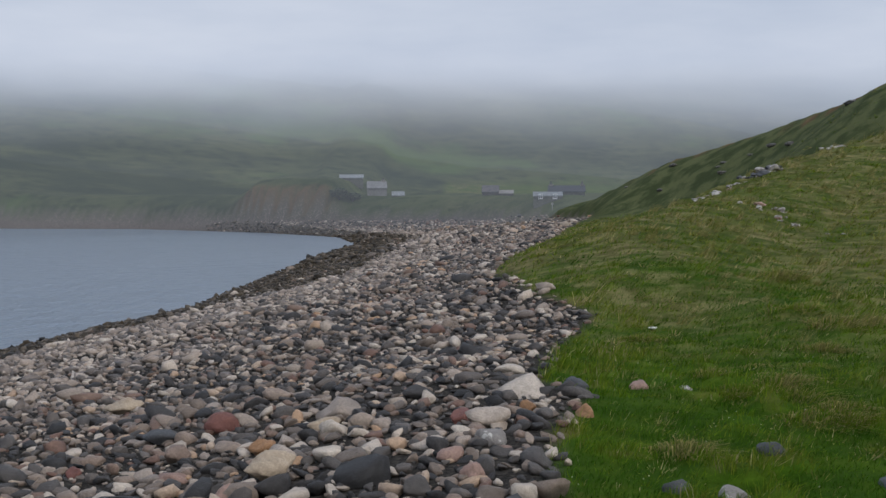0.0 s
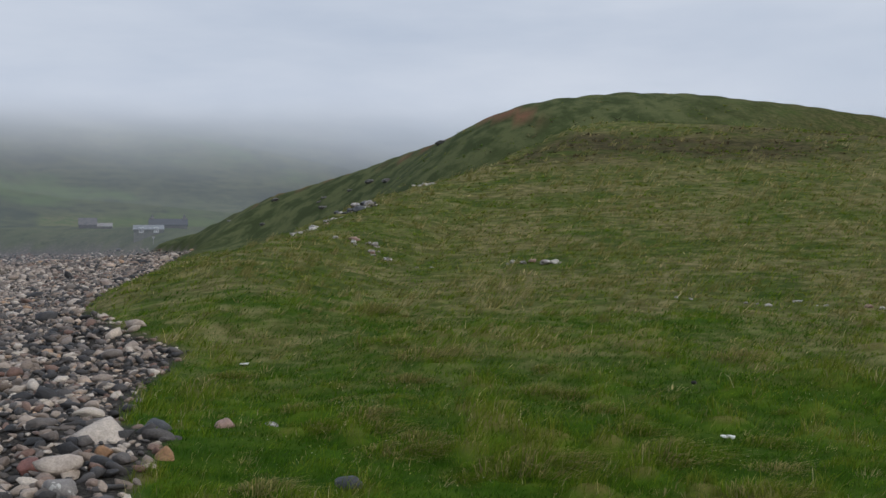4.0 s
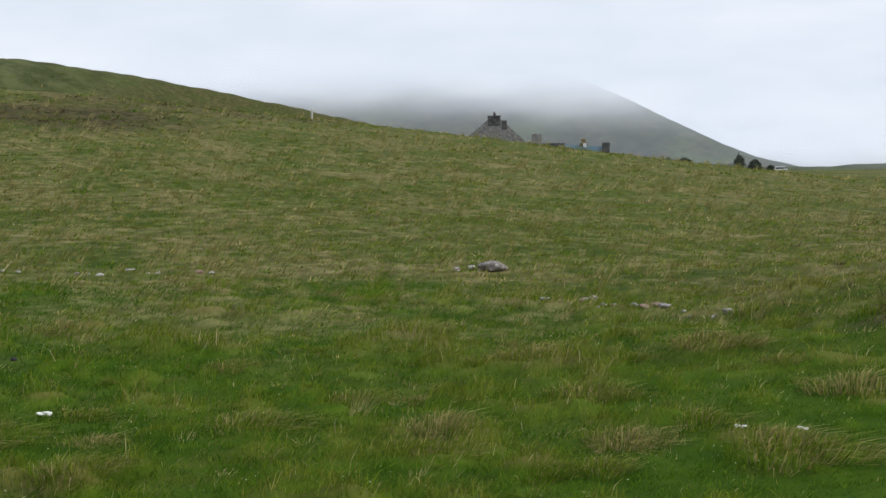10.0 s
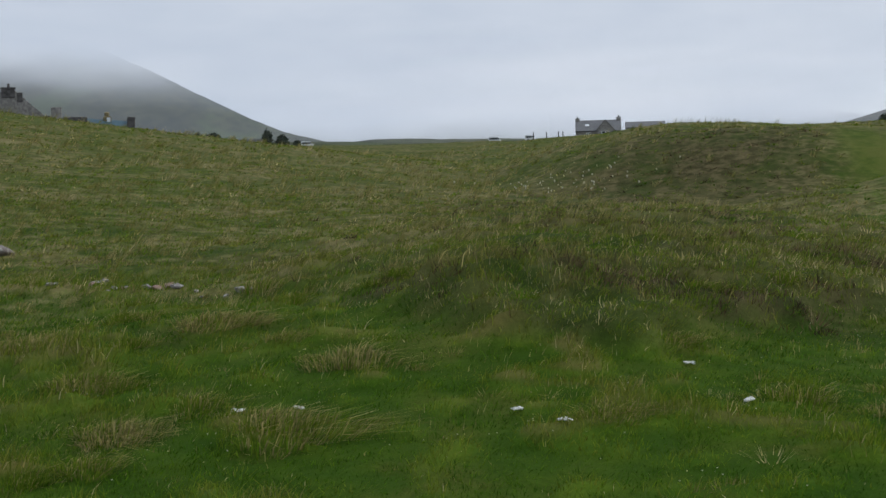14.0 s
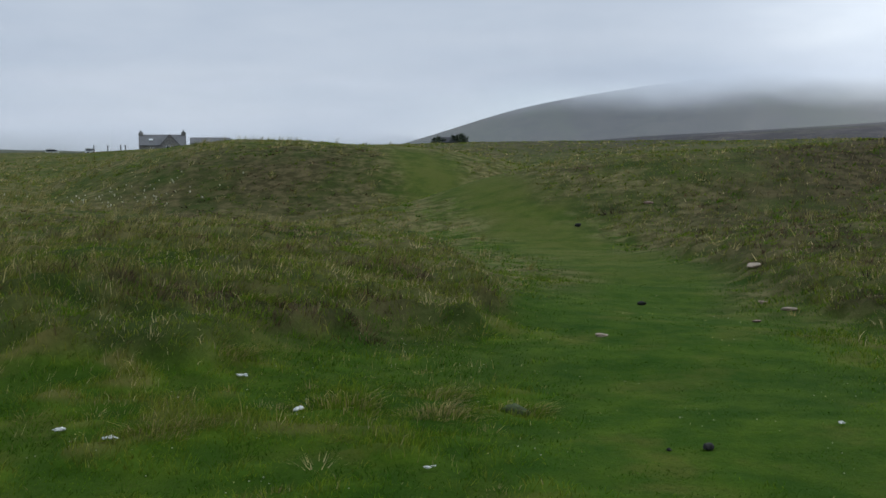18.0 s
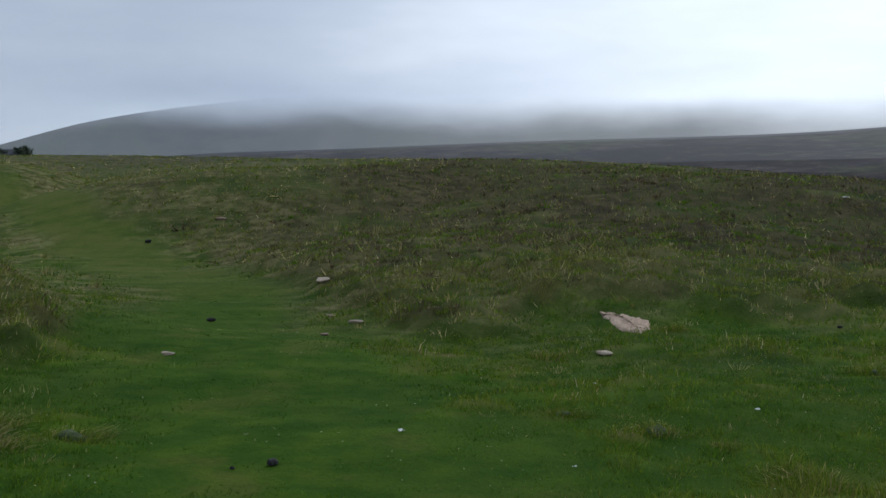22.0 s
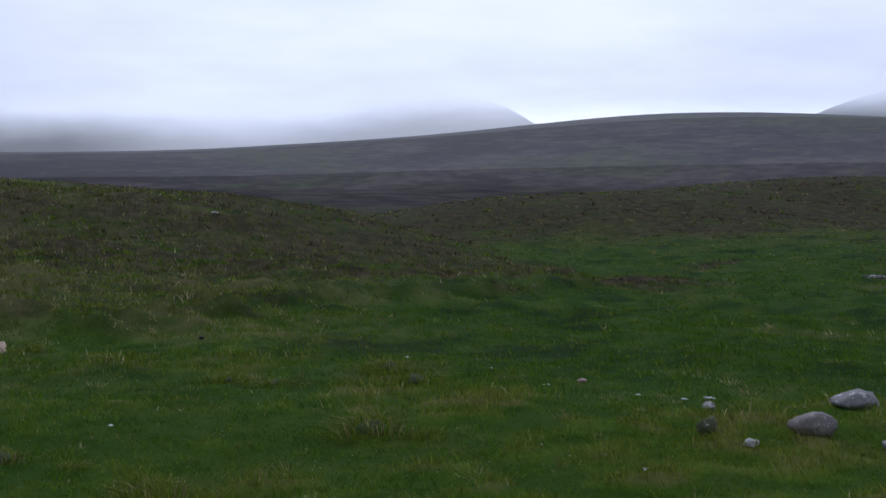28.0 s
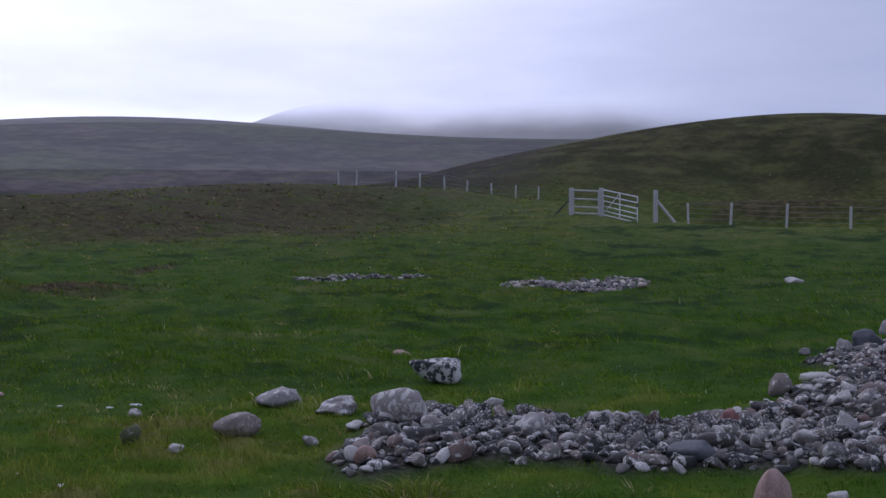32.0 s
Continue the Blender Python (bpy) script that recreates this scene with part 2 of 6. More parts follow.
    c = mix(nt, attr(nt, "weed"), c, mix(nt, mid, (0.030, 0.022, 0.012), (0.10, 0.07, 0.038)))
    tone = ramp(nt, fine, [(0.25, (0.55, 0.57, 0.53)), (0.75, (1.28, 1.25, 1.22))])
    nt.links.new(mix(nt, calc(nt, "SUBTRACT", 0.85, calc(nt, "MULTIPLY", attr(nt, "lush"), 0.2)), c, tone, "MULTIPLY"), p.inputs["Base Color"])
    p.inputs["Roughness"].default_value = 0.95
    p.inputs["Specular IOR Level"].default_value = 0.03
    h = calc(nt, "ADD", calc(nt, "MULTIPLY", fine, 0.5), calc(nt, "MULTIPLY", mid, 0.5))
    bump(nt, p, h, 0.6, 0.06)
    return m


def water_material():
    m, nt, p = shader("still_sea_water")
    at = add(nt, "ShaderNodeTexCoord").outputs["Object"]
    r1 = noise_tex(nt, 0.8, 4, 0.6, at, (1.0, 0.45, 1))
    r2 = noise_tex(nt, 0.09, 3, 0.5, at, (1.0, 0.4, 1))
    nt.links.new(mix(nt, r2, (0.10, 0.135, 0.175), (0.135, 0.172, 0.215)), p.inputs["Base Color"])
    p.inputs["Roughness"].default_value = 0.28
    p.inputs["IOR"].default_value = 1.33
    bump(nt, p, calc(nt, "ADD", r1, calc(nt, "MULTIPLY", r2, 2.0)), 1.0, 0.35)
    return m


GROUND = ground_material()
WATER = water_material()

# ---- the lie of the land ----
SEA = -2.8
COAST = [(-3000, -420), (-300, -95), (-60, -45), (-24, -16), (-16, 8), (-13.7, 37), (-11, 52), (-11, 107), (-10, 142), (-15, 175), (-30, 207), (-62, 250), (-97, 266), (-300, 330), (-1200, 420), (-4000, 500)]
TURF_EDGE = [(-3000, -380), (-300, -78), (-60, -31), (-8, -20.5), (-2.8, -17.2), (-0.8, -14.9), (0.0, -12.8), (0.1, -11.0), (-0.2, -8.2), (-0.3, -5), (-0.2, 0), (0.45, 4.5), (0.7, 7.0), (0.85, 8.5), (1.2, 9.8), (0.9, 10.8), (1.35, 13.7), (2.1, 16.3), (1.4, 18.8), (0.95, 24), (1.8, 33),
             (4.8, 53), (10.5, 97), (17, 140), (16, 190), (2, 212), (-20, 220), (-34, 226), (-65, 256), (-99, 272), (-300, 337), (-1200, 428), (-4000, 508)]
HILL = [(18.4, 159.5, 0.7, .2), (22.2, 150.9, 4.4, .3), (24.8, 144.4, 6.2, .4), (31.8, 134.9, 7.7, .4), (35.4, 125.7, 9.6, .4), (38.6, 116.3, 10.8, .4), (40.0, 107.4, 11.6, .5), (40.3, 99.7, 13.0, .7), (42.3, 96.7, 13.9, 1), (51.6, 95.5, 14.4, 1), (62.7, 97.1, 14.1, 1), (73.5, 98.1, 13.5, .9), (87.2, 97.1, 11.8, .7), (94.7, 97.0, 11.0, .5), (105.9, 92.3, 8.9, .3)]
FIELD = [(25.1, 60.4, 6.3, .5), (27.2, 61.6, 7.3, .6), (30.0, 62.6, 8.1, .7), (31.7, 62.8, 8.4, .85), (34.3, 62.7, 8.1), (39.1, 62.5, 7.8), (49.6, 65.3, 7.65), (60.4, 65.1, 7.4), (69.4, 66.0, 6.85), (83.8, 69.3, 5.9), (96.2, 69.7, 5.55, .8), (104.6, 69.8, 5.1, .7), (112.5, 66.6, 4.7, .62), (121.6, 60.3, 4.3, .62), (131.8, 49.2, 4.2), (145.3, 39.5, 4.3), (147.7, 29.3, 4.3)]
# seaward brow of the near hill, from the beach up to its top and on behind it
BROW = [(0.4, 19.5, 0.25), (1.3, 22.0, 0.45), (2.3, 25.1, 0.75), (3.5, 28.0, 1.0), (5.2, 30.8, 1.35), (6.4, 32.7, 1.5), (8.0, 35.4, 1.85), (9.2, 37.2, 2.3), (10.3, 39.0, 2.55), (12.7, 43.5, 3.2), (16.4, 49.7, 3.9), (20.0, 54.8, 4.7), (22.6, 58.1, 5.25), (25.1, 60.4, 6.3), (27.2, 61.6, 7.3), (30.0, 62.8, 8.1), (33.0, 65.5, 8.4), (38.0, 73.0, 8.0), (44.0, 80.0, 7.6)]
KNOLL = [(78.6, 19.9, 1.6, .3), (71.5, 14.9, 1.9, .4), (69.6, 12.7, 2.4, .5), (68.1, 11.3, 3.7, .9), (65.5, 8.1, 4.0), (60.7, 5.7, 3.4), (58.9, 3.7, 3.0)]
MOOR_EDGE = [(130.3, 14.0, 4.5), (125.9, 4.8, 4.8), (121.0, 0.0, 4.9), (118.8, -7.2, 5.0), (114.6, -17.6, 5.0), (110.1, -24.8, 4.8), (103.7, -32.9, 4.6), (93.7, -37.0, 4.2)]
HUMMOCK = [(44.0, -9.6, 2.3), (45.1, -13.3, 2.82), (43.6, -17.3, 3.05), (40.9, -20.7, 2.9), (38.2, -21.5, 2.6), (36.3, -22.6, 2.3), (33.6, -23.0, 2.0)]
HUMP = [(39.2, -58.8, 2.5), (37.2, -64.7, 3.0), (34.2, -70.7, 3.7), (31.0, -74.3, 3.9), (27.5, -77.7, 3.8), (24.5, -80.8, 3.6)]
RIGHT_HILL = [(37.5, -112.3, 3.1, .3), (33.4, -111.5, 4.7, .6), (30.3, -112.4, 6.3), (27.6, -115.1, 7.1), (23.6, -118.0, 7.6), (19.2, -122.8, 9.0), (16.0, -125.2, 10.3), (8.9, -127.9, 11.5), (2.0, -130.1, 12.4), (-6.4, -129.9, 12.8), (-13.0, -129.3, 12.2), (-26.0, -127.3, 10.6), (-43.4, -122.3, 8.3)]
GATE_RISE = [(-20, -58, 0.2), (-4, -60, 0.4), (1.5, -60, 0.75), (5, -61, 1.15), (8.3, -63.5, 1.55), (10, -66, 2.0), (14, -77, 2.8), (18, -84, 3.15), (24, -87, 3.4)]
PEAT_BANK = [(12, -78, 2.2, .5), (7, -77, 2.7, .8), (1, -76, 2.85), (-8, -75, 2.9), (-18, -73, 2.8), (-30, -70, 2.6)]
FAR_MOOR = [(557.7, -58.4, 17.1, 0.1), (564.8, -106.5, 21.1, 0.3), (568.7, -152.1, 22.6), (568.2, -200.8, 25.3), (545.6, -287.2, 29.0), (523.2, -339.2, 30.0), (495.8, -389.5, 31.4), (478.4, -410.7, 33.0), (462.3, -428.8, 36.7), (445.5, -446.2, 35.7), (424.8, -465.8, 37.9), 
            (395.5, -490.9, 41.7), (355.7, -520.3, 47.4), (335.5, -533.6, 50.1), (296.5, -556.1, 51.6), (276.9, -566.2, 50.9), (231.6, -586.0, 48.5), (193.3, -599.8, 43.6), (147.8, -612.5, 41.9), (92.8, -623.1, 41.2), (-21.2, -629.5, 41.9)]
MIST_HILL_A = [(-692.8, 400.4, 85.7), (-487.5, 696.7, 121.1), (-307.8, 846.1, 144.1), (-132.2, 941.1, 152.1), (33.2, 949.8, 190), (207.9, 978.5, 250, .75), (330.0, 940.0, 260, .35), (400.0, 915.0, 220, .1)]
MIST_HILL_B = [(616.5, 788.6, 124.4), (684.2, 660.5, 135.1), (710.0, 554.7, 112.1), (717.2, 511.6, 94.1), (712.1, 484.0, 84.4), (714.5, 462.3, 74.5), (718.5, 437.0, 61.8), (721.0, 413.1, 49.4, .6), (723.5, 388.1, 37.4, .4), (719.8, 351.3, 22.5, .15)]
MIST_HILL_C = [(1298.6, 79.8, 22.0, .15), (1300.9, 14.1, 39.7, .4), (1300.1, -47.2, 57.4, .7), (1297.5, -94.8, 72.4), (1292.9, -144.5, 82.9), (1284.6, -205.2, 92.4), (1262.4, -314.1, 106.1), (1252.7, -505.3, 131.5), (1188.3, -741.4, 153.6), (1111.8, -931.6, 161.6)]
MIST_HILL_E = [(1330, 1060, 150), (1450, 890, 118), (1530, 740, 96), (1600, 560, 84), (1650, 390, 76), (1690, 200, 70), (1700, 60, 66)]
MIST_PEAK = [(1376.4, -999.1, 168.2), (1264.4, -1137.4, 180.2), (1111.5, -1220.2, 167.7), (1020.9, -1232.7, 160.1), (979.5, -1265.8, 148.2), (961.7, -1279.4, 140.9, .8), (937.0, -1297.6, 119.8, .6), (895.8, -1326.3, 85.4, .3)]
MIST_HILL_D = [(529.8, -1187.7, 92.4, .3), (498.6, -1201.2, 107.9), (467.0, -1213.8, 120.7), (398.5, -1237.9, 133.8), (316.2, -1209.7, 141.0), (168.1, -1188.4, 153.1), (-40.8, -1199.4, 170.1), (-309.5, -1159.2, 170.1)]


def smooth(v, lo=0.0, hi=1.0):
    q = np.clip((v - lo) / (hi - lo), 0, 1)
    return q * q * (3 - 2 * q)


def dense(line, step):
    """The line with points every step metres, rounded at its corners."""
    p = np.array([(*q, 1.0)[:4] for q in line], float)
    s = np.r_[0, np.cumsum(np.linalg.norm(np.diff(p[:, :2], axis=0), axis=1))]
    q = np.arange(0, s[-1] + step / 2, step)
    out = np.stack([np.interp(q, s, p[:, i]) for i in range(p.shape[1])], 1)
    k = np.array([1, 2, 3, 2, 1]) / 9
    pad = np.pad(out, ((2, 2), (0, 0)), mode="edge")
    return np.stack([np.convolve(pad[:, i], k, "valid") for i in range(p.shape[1])], 1)


def blocks(f):
    def run(x, y, *args):
        x, y = np.asarray(x, float), np.asarray(y, float)
        shape = x.shape
        x, y = x.ravel(), y.ravel()
        out = [f(x[i:i + 20000], y[i:i + 20000], *args) for i in range(0, len(x), 20000)]
        return np.concatenate(out).reshape(shape)
    return run


@blocks
def beside(x, y, line):
    """Signed distance to a line: positive on its right-hand side as one walks along it."""
    a, b = line[:-1, :2], line[1:, :2]
    d = b - a
    px, py = x[:, None] - a[:, 0], y[:, None] - a[:, 1]
    u = np.clip((px * d[:, 0] + py * d[:, 1]) / (d ** 2).sum(1), 0, 1)
    qx, qy = px - u * d[:, 0], py - u * d[:, 1]
    r = np.hypot(qx, qy)
    i = r.argmin(1)
    k = np.arange(len(x))
    side = d[i, 1] * px[k, i] - d[i, 0] * py[k, i]
    return np.where(side >= 0, 1, -1) * r[k, i]


@blocks
def crest(x, y, line, front, back, shape):
    """Height of a ridge. front, back: how far its two flanks reach, as a share of the crest's distance from the shore meadow."""
    dx, dy = x[:, None] - line[:, 0], y[:, None] - line[:, 1]
    r2 = dx * dx + dy * dy
    gap = 4.0 * float(((line[1, :2] - line[0, :2]) ** 2).sum())
    w = 1 / (r2 + gap) ** 2
    z = (w * line[:, 2]).sum(1) / w.sum(1)
    cd = (w * np.hypot(line[:, 0], line[:, 1])).sum(1) / w.sum(1)
    d = np.sqrt(r2.min(1) + gap) - math.sqrt(gap)
    near = smooth((np.hypot(x, y) - cd) / np.maximum(d, 1e-3), -0.7, 0.7)
    part_reach = (w * line[:, 3]).sum(1) / w.sum(1)
    reach = part_reach * cd * (front * (1 - near) + back * near)
    u = 1 - np.clip(d / reach, 0, 1)
    s = smooth(u) if shape == 0 else u ** shape
    return z * s - 3.0 * (1 - s)


LINES = [(dense(PEAT_BANK, 2), 0.10, 0.3, 0), (dense(GATE_RISE, 2), 0.28, 0.3, 0), (dense(FIELD, 3), 0.9, 0.22, 1.2), (dense(BROW, 2), 0.34, 0.3, 0), (dense(KNOLL, 2), 0.42, 0.4, 0), (dense(MOOR_EDGE, 3), 0.85, 0.5, 0),
         (dense(HUMMOCK, 2), 0.55, 0.3, 0), (dense(HUMP, 2), 0.42, 0.5, 0), (dense(RIGHT_HILL, 3), 0.45, 0.6, 0), (dense(FAR_MOOR, 10), 0.6, 0.12, 0), (dense(MIST_HILL_A, 12), 0.74, 0.6, 0),
         (dense(MIST_HILL_B, 8), 0.2, 0.4, 1.3), (dense(MIST_HILL_C, 12), 0.17, 0.4, 0), (dense(MIST_PEAK, 12), 0.3, 0.3, 0), (dense(MIST_HILL_E, 14), 0.14, 0.2, 0), (dense(MIST_HILL_D, 12), 0.11, 0.4, 0)]
HILL_LINE, BROW_LINE = dense(HILL, 3), dense(BROW, 1.5)
COAST_LINE, EDGE_LINE = np.array(COAST, float), np.array(TURF_EDGE, float)


@blocks
def brow_lid(x, y):
    """Most height near the brow: seaward the ground falls away as a steep slope, landward it may rise."""
    d = beside(x, y, BROW_LINE)
    k = ((x[:, None] - BROW_LINE[:, 0]) ** 2 + (y[:, None] - BROW_LINE[:, 1]) ** 2).argmin(1)
    return BROW_LINE[k, 2] + np.where(d > 0, 0.3 * d, -0.5 * np.clip(-d - 0.4, 0, None)) + 60 * smooth(23 - y, 0, 6) + 5000 * smooth(np.hypot(x, y), 82, 92)


def ripple(x, y, scale, seed):
    """Soft uneven ground, between -1 and 1."""
    g = np.random.default_rng(seed)
    out = 0
    for k in range(7):
        a, ph = g.uniform(0, 2 * math.pi, 2)
        f = 2 * math.pi / scale * g.uniform(0.6, 1.7)
        out = out + np.sin(f * (x * math.cos(a) + y * math.sin(a)) + ph + 1.3 * np.sin(f * 0.6 * (y * math.cos(a) - x * math.sin(a)) + ph))
    return out / 4.5


def blob(x, y, cx, cy, rx, ry, turn=0.0, soft=0.35):
    c, s = math.cos(radians(turn)), math.sin(radians(turn))
    u, v = (x - cx) * c + (y - cy) * s, -(x - cx) * s + (y - cy) * c
    r = np.hypot(u / rx, v / ry) + 0.18 * ripple(x, y, max(rx, ry) * 0.9, 5)
    return smooth(-r, -1 - soft, -1 + soft)


HEAP_RING = [(3.6, -7.3), (3.65, -8.2), (3.8, -8.8), (3.3, -9.0), (2.7, -9.25), (2.05, -9.3), (1.6, -9.55), (1.2, -9.75), (0.8, -10.1), (0.4, -11.3), (0.2, -12.2), (0.5, -12.9), (0.1, -14.2), (-0.6, -15.2), (-3.4, -15.5), (-3.6, -7.2), (-1.0, -7.2), (0.25, -7.35), (0.63, -7.5), (1.02, -7.55), (1.44, -7.45), (1.71, -7.3), (2.13, -7.45), (2.6, -7.4), (2.95, -7.0), (3.15, -6.7), (3.46, -6.95)]


MOUND_NORTH = [(18, 14), (12.7, 6.6), (11.2, 4.7), (10.0, 3.6), (9.9, 2.9), (9.7, 2.3), (10.3, 1.8), (11.5, 1.25), (12.3, 0.5), (12.5, -0.3), (13.6, -0.75), (15.0, -0.85), (19.5, -0.7), (24.3, -0.4), (31.0, 0.0), (37.7, 0.5), (44.0, 0.9), (49.0, 1.8), (53, 4), (60, 12), (50, 24), (30, 20)]
MOUND_SOUTH = [(50, -2.6), (42, -2.3), (36, -2.4), (32, -4.3), (28, -4.8), (23.9, -4.5), (20.6, -4.4), (17.7, -4.3), (14.8, -4.1), (13.4, -4.4), (13.2, -5.2), (14.0, -5.9), (14.5, -6.7), (14.2, -7.5), (13.0, -8.2), (13.2, -9.6), (14.2, -11.4), (15.2, -15.0), (13.9, -17.8), (14.3, -20.7), (15.6, -22.3), (18.0, -21.9), (21.0, -20.8), (24.0, -22.4), (34, -25.5), (46, -25), (53, -14)]


@blocks
def inside(x, y, ring):
    """Signed distance to a closed outline: positive inside it."""
    p = np.array(ring + ring[:1], float)
    a, b = p[:-1], p[1:]
    d = b - a
    px, py = x[:, None] - a[:, 0], y[:, None] - a[:, 1]
    u = np.clip((px * d[:, 0] + py * d[:, 1]) / (d ** 2).sum(1), 0, 1)
    r = np.hypot(px - u * d[:, 0], py - u * d[:, 1]).min(1)
    up = (a[:, 1] <= y[:, None]) != (b[:, 1] <= y[:, None])
    cross = px < d[:, 0] * py / np.where(d[:, 1] == 0, 1e-9, d[:, 1])
    return np.where((up & cross).sum(1) % 2 == 1, r, -r)


def tongue(x, y):
    """The heap of stones that reaches into the turf."""
    return smooth(inside(x, y, HEAP_RING), -0.12, 0.18)


def mound(x, y, soft=1.0):
    """The two rough, heathery mounds that the green way runs between: 1 on them, 0 on the short turf."""
    d = np.maximum(inside(x, y, MOUND_NORTH), inside(x, y, MOUND_SOUTH)) + 0.22 * ripple(x, y, 1.3, 51) + 0.12 * ripple(x, y, 0.6, 52)
    return smooth(d, -0.05 * soft, 0.6 * soft) * smooth(np.degrees(np.arctan2(x, y)), 56, 76)


GREEN_WAY = np.array([(6, -1.5), (9, -1.6), (13.2, -2.0), (17, -2.8), (20.3, -3.2), (27, -3.1), (34, -2.5), (47.8, -0.6), (60, 2.0)], float)


def path_mask(x, y):
    d = np.abs(beside(x, y, GREEN_WAY)) + 0.4 * ripple(x, y, 4, 12) + 0.15 * ripple(x, y, 1.5, 15)
    return smooth(-d, -1.9, -0.5) * smooth(x, 5, 8) * (1 - smooth(x, 50, 60))


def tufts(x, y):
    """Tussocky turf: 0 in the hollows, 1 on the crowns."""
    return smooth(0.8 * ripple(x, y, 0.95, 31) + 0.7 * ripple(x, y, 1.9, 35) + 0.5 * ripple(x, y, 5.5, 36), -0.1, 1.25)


def mottle(x, y):
    """Patches of ranker and poorer growth, a few metres across."""
    return 0.8 * ripple(x, y, 2.7, 41) + 0.7 * ripple(x, y, 6.5, 42)


def rough_ground(x, y):
    """Where the hummocky ground beside the green way lies."""
    return mound(x, y) * (1 - smooth(np.hypot(x, y), 45, 62))


def height(x, y):
    x, y = np.asarray(x, float), np.asarray(y, float)
    r = np.hypot(x, y)
    s, e = beside(x, y, COAST_LINE), beside(x, y, EDGE_LINE)
    wild = rough_ground(x, y)
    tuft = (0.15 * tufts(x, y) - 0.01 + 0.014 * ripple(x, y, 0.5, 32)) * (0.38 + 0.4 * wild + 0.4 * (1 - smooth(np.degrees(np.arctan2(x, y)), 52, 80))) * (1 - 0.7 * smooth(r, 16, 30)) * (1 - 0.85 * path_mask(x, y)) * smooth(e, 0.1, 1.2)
    land = tuft + 0.05 * ripple(x, y, 5, 2) + 0.10 * smooth(r, 8, 40) * ripple(x, y, 9, 3) + 0.35 * smooth(r, 40, 160) * ripple(x, y, 30, 4) + 1.6 * smooth(r, 250, 700) * ripple(x, y, 120, 6) + 5 * smooth(r, 600, 1500) * ripple(x, y, 400, 9)
    land = land + 3.0 * smooth(r, 60, 420) + 5.0 * smooth(r, 70, 320) * smooth(x, 20, 90) * smooth(-y, 20, 90)
    land = land + 1.15 * smooth(-y, 34, 60) * smooth(x, -45, -20) * (1 - smooth(x, 35, 60))
    land = land + 0.5 * blob(x, y, 22, 5.2, 11, 4.2, 12, 0.8) + 0.22 * blob(x, y, 14.5, 3.4, 3.4, 2.0, 10, 0.7) + 0.5 * blob(x, y, 26, -12, 10, 5.5, -20, 0.6) + 0.12 * blob(x, y, 19.2, -19.6, 6.4, 1.9, 31, 0.5) + 0.3 * blob(x, y, 15.2, -7.7, 1.6, 1.2, -27, 0.7)
    land = land + wild * (0.19 + 0.05 * mottle(x, y) + 0.05 * ripple(x, y, 1.1, 53) + 0.03 * ripple(x, y, 0.55, 55))
    boggy = smooth(r, 13, 19) * (1 - smooth(r, 45, 60)) * smooth(np.degrees(np.arctan2(x, y)), 114, 130)
    land = land + boggy * (0.085 * ripple(x, y, 2.6, 71) + 0.04 * ripple(x, y, 1.1, 72))
    shelf = smooth(r, 115, 175) * smooth(x, 60, 100) * smooth(y, -30, -2)
    land = land + shelf * (0.0202 * np.minimum(r, 900) + 1.3 - 3.0 * smooth(r, 60, 420)) + 2.6 * blob(x, y, 117, 88, 13, 8, 0, 0.6) + 0.2 * blob(x, y, 318, 91, 16, 22, 0, 0.6)
    big = np.full_like(r, -9.0)
    for line, front, back, shape in LINES:
        big = np.maximum(big, crest(x, y, line, front, back, shape))
    big = np.maximum(big, crest(x, y, HILL_LINE, 0.25, 0.5, 1.0))
    k = 1.2
    up = np.maximum(land, big) + 0.25 * k * np.clip(1 - np.abs(land - big) / k, 0, 1) ** 2
    lid = 0.5 + 0.62 * np.clip(e, 0, None) + 40 * smooth(24 - y, 0, 12) + 300 * smooth(y, 165, 240)
    up = np.minimum(up, lid)
    bank = 0.35 * smooth(e, 0.0, 2.5) * smooth(y, 6, 22) - 0.05
    up = up + bank * smooth(e, -1, 3) + 2.0 * smooth(e, 0, 8) * smooth(y, 150, 200) + 3.4 * smooth(e, 0, 1.4) * smooth(y, 210, 220) * smooth(-x, 17, 22) * smooth(x, -42, -35)
    up = np.minimum(up, np.maximum(brow_lid(x, y) + 0.06 * ripple(x, y, 3.5, 54), 0.35 + 0.04 * np.clip(e, 0, None)))
    beach = SEA + (2.95 - 0.95 * smooth(y, 120, 190)) * (1 - (1 - np.clip(s / np.maximum(s - e, 4), 0, 1)) ** 1.18) + 0.06 * ripple(x, y, 7, 8) * smooth(s, 0, 5)
    z = np.where(e > 0, up, beach)
    t = smooth(e, -1.2, 1.2)
    z = np.where(s > 0, beach * (1 - t) + up * t, np.maximum(SEA + 0.12 * s, -14))
    return z + 0.05 * tongue(x, y)


GRID = {}


def on_ground(x, y, name="z"):
    """The ground's height (or one of its covers) at places within sight."""
    dx, dy = np.asarray(x, float) - 0.5, np.asarray(y, float) - 0.2
    rad, g = GRID["rad"], GRID[name]
    r = np.hypot(dx, dy)
    head = (np.degrees(np.arctan2(dx, dy)) + 26) % 360
    i = np.clip(np.searchsorted(rad, r) - 1, 0, len(rad) - 2)
    v = np.clip((r - rad[i]) / (rad[i + 1] - rad[i]), 0, 1)
    j = np.clip(head / 0.34, 0, 640)
    k = j.astype(int)
    w = j - k
    return (g[i, k] * (1 - w) + g[i, k + 1] * w) * (1 - v) + (g[i + 1, k] * (1 - w) + g[i + 1, k + 1] * w) * v


